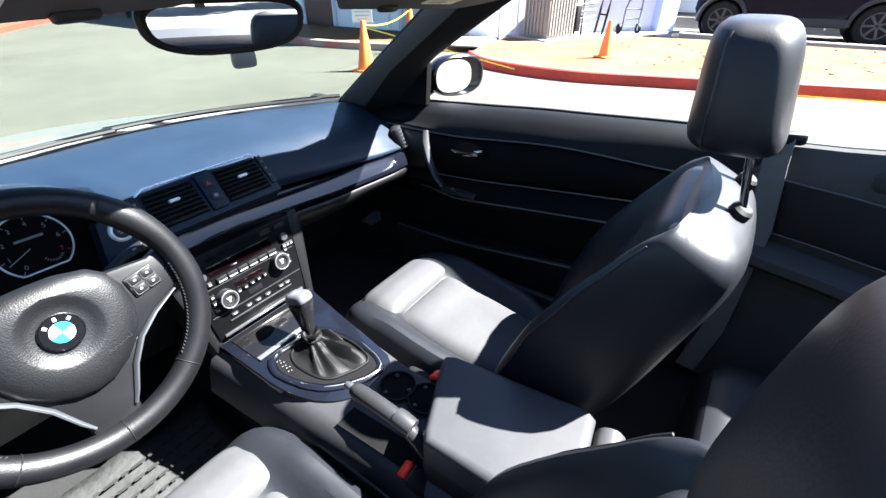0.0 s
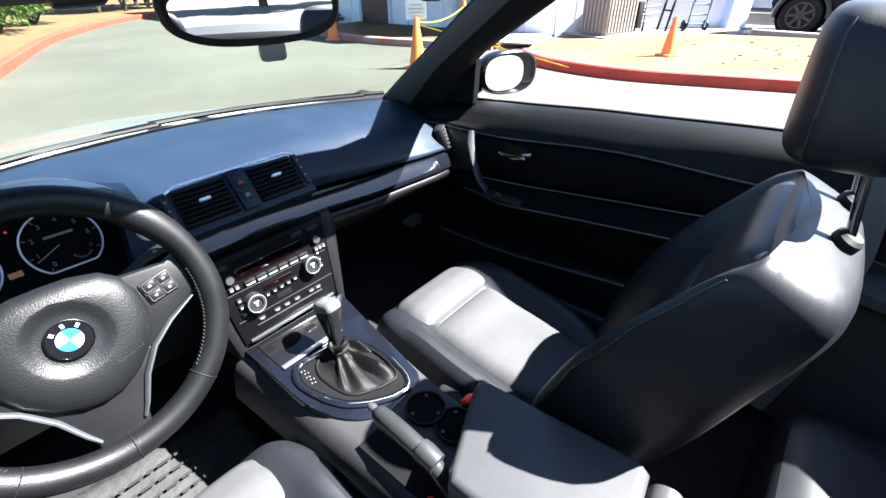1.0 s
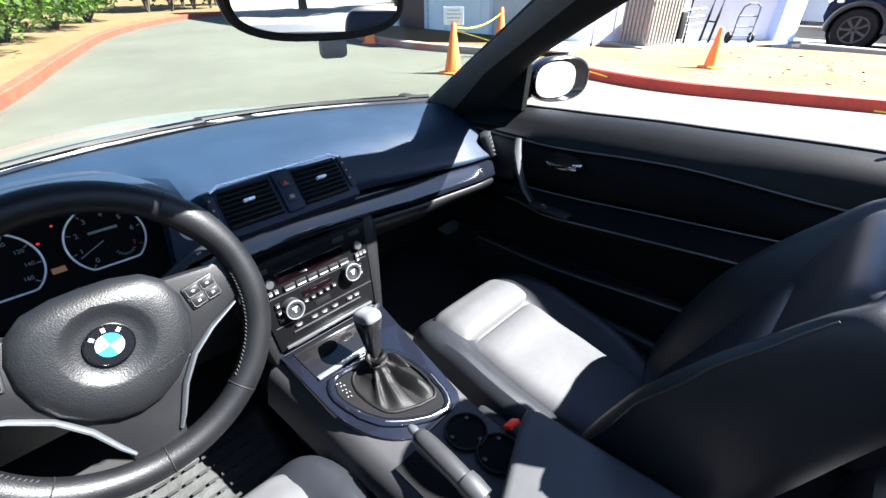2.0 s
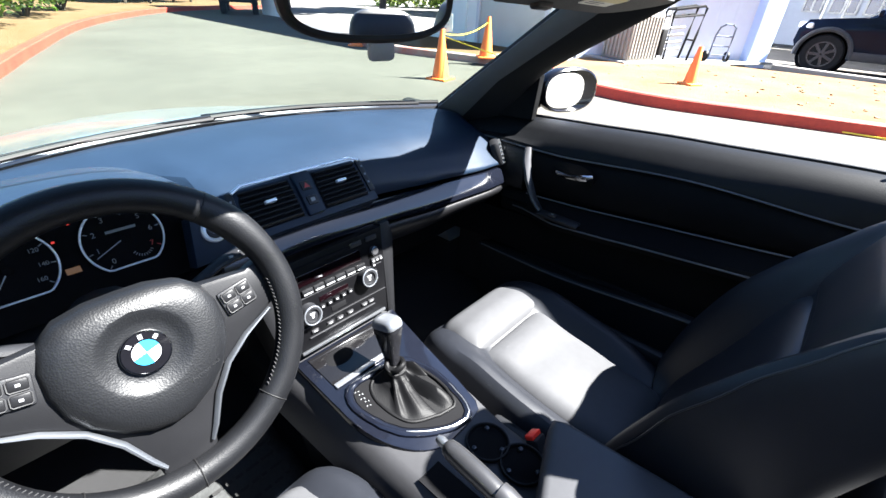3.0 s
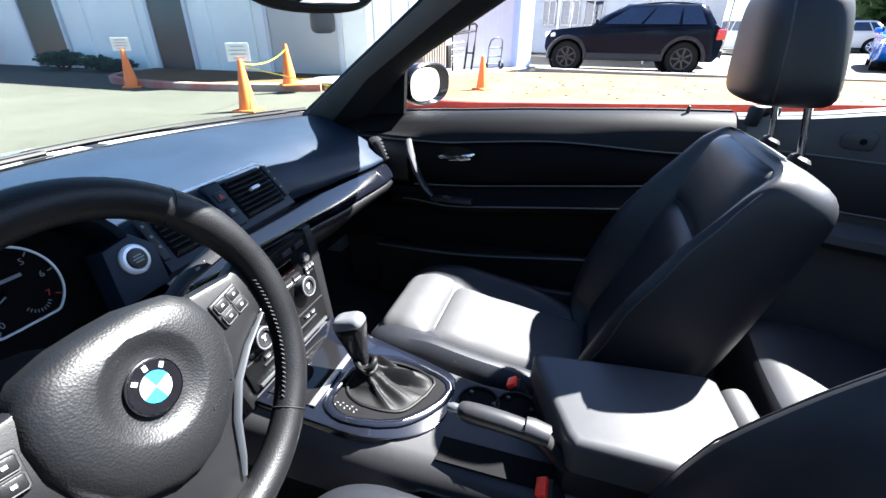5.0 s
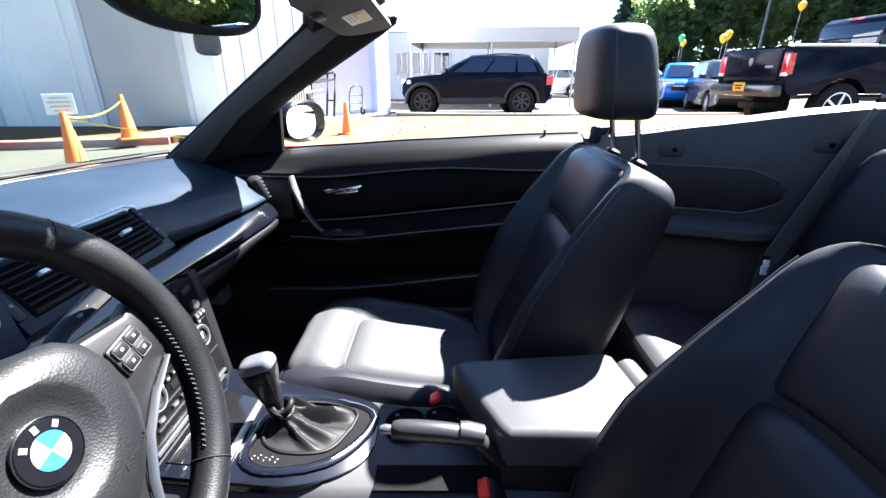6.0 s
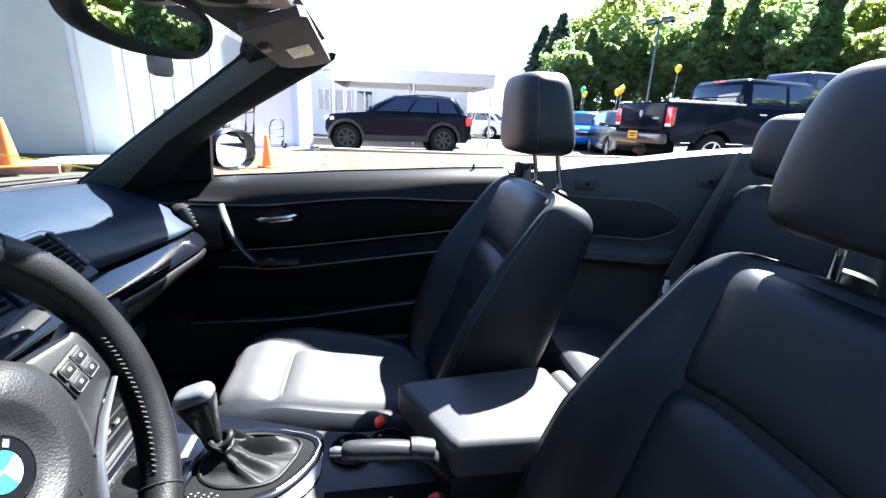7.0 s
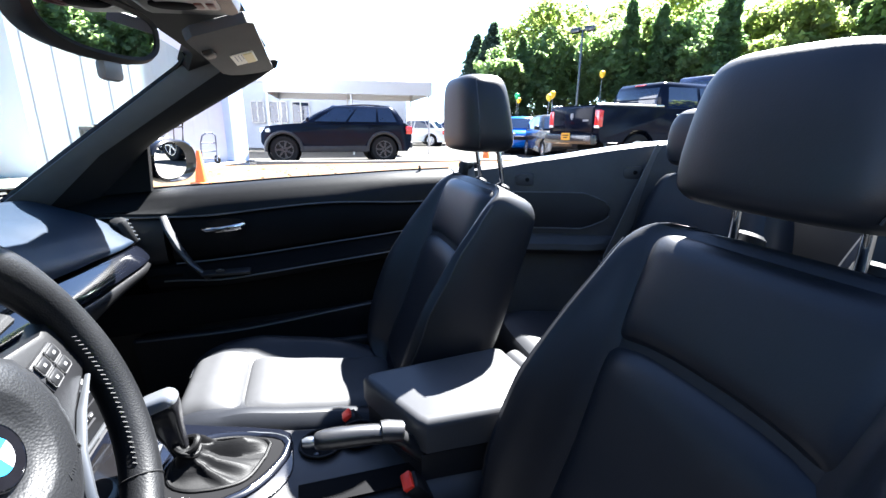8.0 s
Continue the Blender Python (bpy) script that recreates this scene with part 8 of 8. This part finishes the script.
# Greyed wall colour: the shade under the canopy is part of it.
OFFICE = material("shaded_office_render", (0.34, 0.37, 0.43), 0.7, vary=0.08, vary_scale=0.8, grain=0.2, grain_scale=40)


def office():
    b = thing("office_building", (24, 1.5, 0), "pale office building with dark windows behind the canopy", "building", in_place=False)
    b.matrix_basis = pose(25, -0.5, 0, 0, 0, 84)
    bm = mesh()
    rbox(bm, (0, 0, 1.55), (10.0, 4.0, 3.1), 0.03)
    part("wall", bm, OFFICE, b, smooth=False)
    bm = mesh()
    rbox(bm, (0, 0, 3.2), (10.6, 4.6, 0.22), 0.03)
    part("roof", bm, SIDING, b, smooth=False)
    for x, w in ((0.2, 0.75), (1.25, 0.75), (2.2, 0.52)):
        bm = mesh()
        rbox(bm, (x, 2.02, 1.70), (w, 0.06, 0.95), 0.01)
        p = part("window", bm, CAR_GLASS, b, "dark window pane", smooth=False)
        bm = mesh()
        for dx in (-w / 2 - 0.03, 0, w / 2 + 0.03):
            rbox(bm, (x + dx, 2.04, 1.70), (0.06, 0.09, 1.04), 0.0)
        for dz in (-0.50, 0.50):
            rbox(bm, (x, 2.04, 1.70 + dz), (w + 0.12, 0.09, 0.06), 0.0)
        part("window_frame", bm, STEEL_WHITE, p, smooth=False)
    return b


def lamp_post(x, y, h, turn):
    p = thing("lamp_post", (x, y, 0), "tall dark lamp post with two box heads", "lamp post", "yard lamps", in_place=False)
    p.matrix_basis = pose(x, y, 0, 0, 0, turn)
    bm = mesh()
    sweep(bm, [(0, 0, 0), (0, 0, h)], [0.10, 0.07], 10)
    part("pole", bm, PAINT_GREY, p)
    for s in (1, -1):
        bm = mesh()
        rbox(bm, (s * 0.45, 0, h), (0.60, 0.40, 0.26), 0.03)
        part("lamp_head", bm, PAINT_GREY, p)
    bm = mesh()
    sweep(bm, [(-0.5, 0, h - 0.02), (0.5, 0, h - 0.02)], 0.035, 8)
    part("cross_arm", bm, PAINT_GREY, p)
    return p


def balloon(x, y, z, mat, label):
    b = thing("balloon", (x, y, z), label, "balloon", "balloons", in_place=False)
    bm = mesh()
    prof = [(0.01, -0.19), (0.05, -0.16), (0.12, -0.08), (0.15, 0.02), (0.14, 0.10), (0.09, 0.16), (0.01, 0.185)]
    lathe(bm, Matrix(), prof, 16)
    part("skin", bm, mat, b)
    bm = mesh()
    sweep(bm, [(0, 0, -0.19), (0.03, 0, -0.8), (0, 0, -z)], 0.006, 5)
    part("string", bm, PAPER, b)
    return b


BALLOON_YELLOW = material("yellow_rubber", (0.85, 0.50, 0.02), 0.3, vary=0.05, vary_scale=3)
BALLOON_GREEN = material("green_rubber", (0.03, 0.45, 0.15), 0.3, vary=0.05, vary_scale=3)
canopy()
office()
lamp_post(24.5, -16.5, 6.75, 30)
lamp_post(36.5, -14.9, 6.0, 30)
for x, y, z, mat in ((20.2, -12.1, 2.55, 0), (20.3, -12.35, 2.7, 0), (26.3, -13.4, 2.75, 0), (20.5, -15.3, 3.8, 0), (24.9, -12.6, 2.9, 1)):
    balloon(x, y, z, BALLOON_GREEN if mat else BALLOON_YELLOW, "green party balloon on a string" if mat else "yellow party balloon on a string")


# ---- trees and hedges ----
def leaf_cloud(bm, rnd, centre, radii, count, size, up=0.3):
    """Loose leaves on and inside an uneven blob."""
    seed = Vector((rnd.uniform(0, 50), rnd.uniform(0, 50), rnd.uniform(0, 50)))
    for _ in range(count):
        d = Vector((rnd.gauss(0, 1), rnd.gauss(0, 1), rnd.gauss(0, 1))).normalized()
        lump = 0.72 + 0.55 * noise.noise(d * 1.9 + seed) + 0.18 * noise.noise(d * 5 + seed)
        q = lump * rnd.uniform(0.55, 1.0) ** 0.4
        p = centre + Vector((d.x * radii[0], d.y * radii[1], d.z * radii[2])) * q
        s = size * rnd.uniform(0.6, 1.4)
        a = Vector((rnd.gauss(0, 1), rnd.gauss(0, 1), rnd.gauss(0, 0.6))).normalized()
        b = a.cross(d + Vector((rnd.gauss(0, 0.5), rnd.gauss(0, 0.5), up))).normalized()
        vs = [bm.verts.new(p + k) for k in (a * s, b * s * 0.55, -a * s * 0.9, -b * s * 0.55)]
        bm.faces.new(vs)


def tree(x, y, h, kind, seed):
    rnd = random.Random(seed)
    names = {"poplar": "tall dark columnar tree", "broad": "light green leafy tree in full leaf", "fir": "dark green conifer", "mid": "green leafy tree"}
    t = thing("tree", (x, y, 0), names[kind] + " beside the yard", "tree", "yard trees", in_place=False)
    mat = {"poplar": LEAF_POPLAR, "broad": LEAF_LIGHT, "fir": LEAF_DARK, "mid": LEAF_MID}[kind]
    bm = mesh()
    lean = Vector((rnd.uniform(-0.3, 0.3), rnd.uniform(-0.3, 0.3), 0))
    trunk_top = h * (0.85 if kind in ("fir", "poplar") else 0.6)
    tr = [Vector((0, 0, -0.05)) + lean * k * k + Vector((0, 0, trunk_top * k)) for k in (0, 0.15, 0.4, 0.7, 1)]
    sweep(bm, tr, [0.024 * h, 0.018 * h, 0.014 * h, 0.009 * h, 0.003 * h], 8)
    tips = []
    for i in range(9 if kind in ("broad", "mid") else 5):
        k = rnd.uniform(0.35, 0.95)
        p = Vector((0, 0, trunk_top * k)) + lean * k * k
        a = rnd.uniform(0, math.tau)
        ln = h * (0.24 if kind in ("broad", "mid") else 0.10) * rnd.uniform(0.7, 1.2)
        q = p + Vector((math.cos(a) * ln, math.sin(a) * ln, ln * rnd.uniform(0.5, 1.2)))
        sweep(bm, [p, p.lerp(q, 0.5) + Vector((0, 0, 0.1 * ln)), q], [0.008 * h, 0.005 * h, 0.0015 * h], 6)
        tips.append(q)
    part("trunk", bm, WOOD, t)
    bm = mesh()
    s = 0.235
    if kind in ("broad", "mid"):
        for q in tips:
            leaf_cloud(bm, rnd, q, (h * 0.17, h * 0.17, h * 0.13), 800, s)
        leaf_cloud(bm, rnd, Vector((lean.x, lean.y, h * 0.62)), (h * 0.27, h * 0.27, h * 0.34), 2300, s)
        leaf_cloud(bm, rnd, Vector((0, 0, h * 0.36)), (h * 0.20, h * 0.20, h * 0.16), 600, s)
    elif kind == "poplar":
        for k in range(11):
            z = h * (0.14 + 0.80 * k / 10)
            w = h * 0.105 * math.sin(math.pi * (0.16 + 0.76 * k / 10)) ** 0.7
            leaf_cloud(bm, rnd, Vector((rnd.gauss(0, 0.12), rnd.gauss(0, 0.12), z)), (w, w, h * 0.07), 700, s * 0.8, 0.9)
    else:
        for k in range(22):
            z = h * (0.08 + 0.90 * k / 21)
            w = h * 0.25 * (1 - (k / 22) ** 2.0) * rnd.uniform(0.8, 1.15) + 0.15
            for j in range(6):
                a = rnd.uniform(0, math.tau)
                leaf_cloud(bm, rnd, Vector((math.cos(a) * w * 0.5, math.sin(a) * w * 0.5, z - 0.1 * w)), (w * 0.6, w * 0.6, h * 0.05), 110, s * 0.85, -0.2)
    part("crown", bm, mat, t, smooth=False)
    return t


def shrub(x, y, rx, ry, h, mat, label, seed, z=0.1, size=0.07, count=2600, group="shrubs"):
    rnd = random.Random(seed)
    t = thing("shrub", (x, y, z), label, "shrub", group, in_place=False)
    bm = mesh()
    for i in range(5):
        a = i * 1.3
        sweep(bm, [(0, 0, -0.05), (0.4 * rx * math.cos(a), 0.4 * ry * math.sin(a), 0.5 * h), (0.7 * rx * math.cos(a), 0.7 * ry * math.sin(a), 0.8 * h)], [0.04, 0.025, 0.008], 6)
    part("stems", bm, WOOD, t)
    bm = mesh()
    for i in range(6):
        a = i * math.tau / 6 + rnd.uniform(-0.4, 0.4)
        leaf_cloud(bm, rnd, Vector((0.5 * rx * math.cos(a), 0.5 * ry * math.sin(a), h * rnd.uniform(0.40, 0.62))), (rx * 0.55, ry * 0.55, h * 0.38), count // 8, size)
    leaf_cloud(bm, rnd, Vector((0, 0, h * 0.55)), (rx * 0.8, ry * 0.8, h * 0.45), count // 4, size)
    part("foliage", bm, mat, t, smooth=False)
    return t


TREES = [(38.0, -16.4, 9.6, "fir"), (40.5, -15.9, 9.0, "fir"), (34.5, -15.2, 7.5, "mid"), (39.0, -21.5, 13.5, "broad"), (33.4, -17.1, 8.0, "poplar"), (36.0, -24.5, 13.0, "broad"), (27.7, -22.4, 9.6, "poplar"), (26.5, -23.9, 9.2, "poplar"),
         (31.5, -27.0, 12.5, "broad"), (29.0, -31.0, 12.0, "mid"), (22.3, -25.2, 10.2, "poplar"), (24.2, -31.5, 11.5, "broad"), (22.0, -34.0, 14.0, "fir"), (19.0, -32.6, 11.0, "broad"), (17.0, -29.0, 9.5, "poplar"), (13.5, -31.0, 11.0, "mid"),
         (8.0, -30.0, 10.0, "broad"), (2.0, -27.0, 10.0, "broad"), (-4.0, -24.0, 9.0, "broad"), (-9.0, -20.0, 9.0, "broad"), (-13.0, -13.0, 9.0, "broad"), (-14.5, -6.0, 9.0, "mid"), (-12.0, 2.0, 9.0, "broad"),
         (41.5, -26.0, 13.0, "mid"), (38.0, -31.0, 14.0, "broad"), (33.5, -35.0, 14.0, "mid"), (28.0, -38.0, 14.0, "broad"), (35.0, -20.5, 10.0, "mid"), (30.0, -23.8, 10.0, "mid"), (25.0, -27.0, 9.5, "mid"), (20.0, -28.5, 9.0, "broad")]
def far_hedge():
    rnd = random.Random(77)
    bm = mesh()
    line = [(42, -16.5), (40, -19), (37, -25), (31, -29.5), (25, -34), (18, -36), (8, -35)]
    for a, b in zip(line, line[1:]):
        for k in range(6):
            t = (k + rnd.random()) / 6
            leaf_cloud(bm, rnd, Vector((a[0] + (b[0] - a[0]) * t, a[1] + (b[1] - a[1]) * t, 1.5)), (2.0, 2.0, 2.0), 700, 0.2)
    tagged(part("far_hedge", bm, LEAF_LIGHT, smooth=False), "dense green undergrowth below the far trees", "hedge", kind="stuff")


far_hedge()
for i, (x, y, h, kind) in enumerate(TREES):
    tree(x, y, h, kind, 100 + i)
for i, (x, y, rx, ry, h) in enumerate(((-0.3, 10.6, 1.5, 1.6, 1.9), (0.6, 13.2, 1.4, 1.6, 1.7), (1.9, 16.0, 1.3, 1.5, 1.5), (3.2, 18.6, 1.3, 1.4, 1.6), (-1.6, 7.6, 1.4, 1.5, 1.8), (-2.4, 12.5, 1.8, 2.0, 2.6))):
    shrub(x, y, rx, ry, h, LEAF_JUNIPER, "green juniper shrub on orange bark", 300 + i)
for i, (x, y, h) in enumerate(((7.0, 25.6, 4.2), (8.9, 26.6, 4.6), (10.8, 27.2, 4.6), (12.8, 27.6, 4.4), (15.0, 27.8, 4.2), (4.6, 24.8, 4.0))):
    shrub(x, y, 1.3, 1.1, h, LEAF_MID, "tall clipped hedge bush at the road bend", 340 + i, 0.1, 0.12, 2400, "hedge")
for i, (x, y, rx, h) in enumerate(((6.2, 22.9, 1.0, 3.6), (7.3, 23.4, 1.1, 3.8), (8.5, 24.1, 1.1, 3.7), (9.5, 24.7, 0.8, 3.6))):
    shrub(x, y, rx, rx, h, LEAF_JUNIPER, "tall clipped green hedge across the road", 380 + i, 0.1, 0.10, 3200, "hedge")
for i, (x, y, s) in enumerate(((8.9, 13.6, 0.7), (9.0, 12.4, 0.55), (8.9, 11.6, 0.45))):
    shrub(x, y, s, s, 0.8 * s, LEAF_DARK, "low dark shrub at the wall foot", 360 + i, 0.0, 0.06, 900)
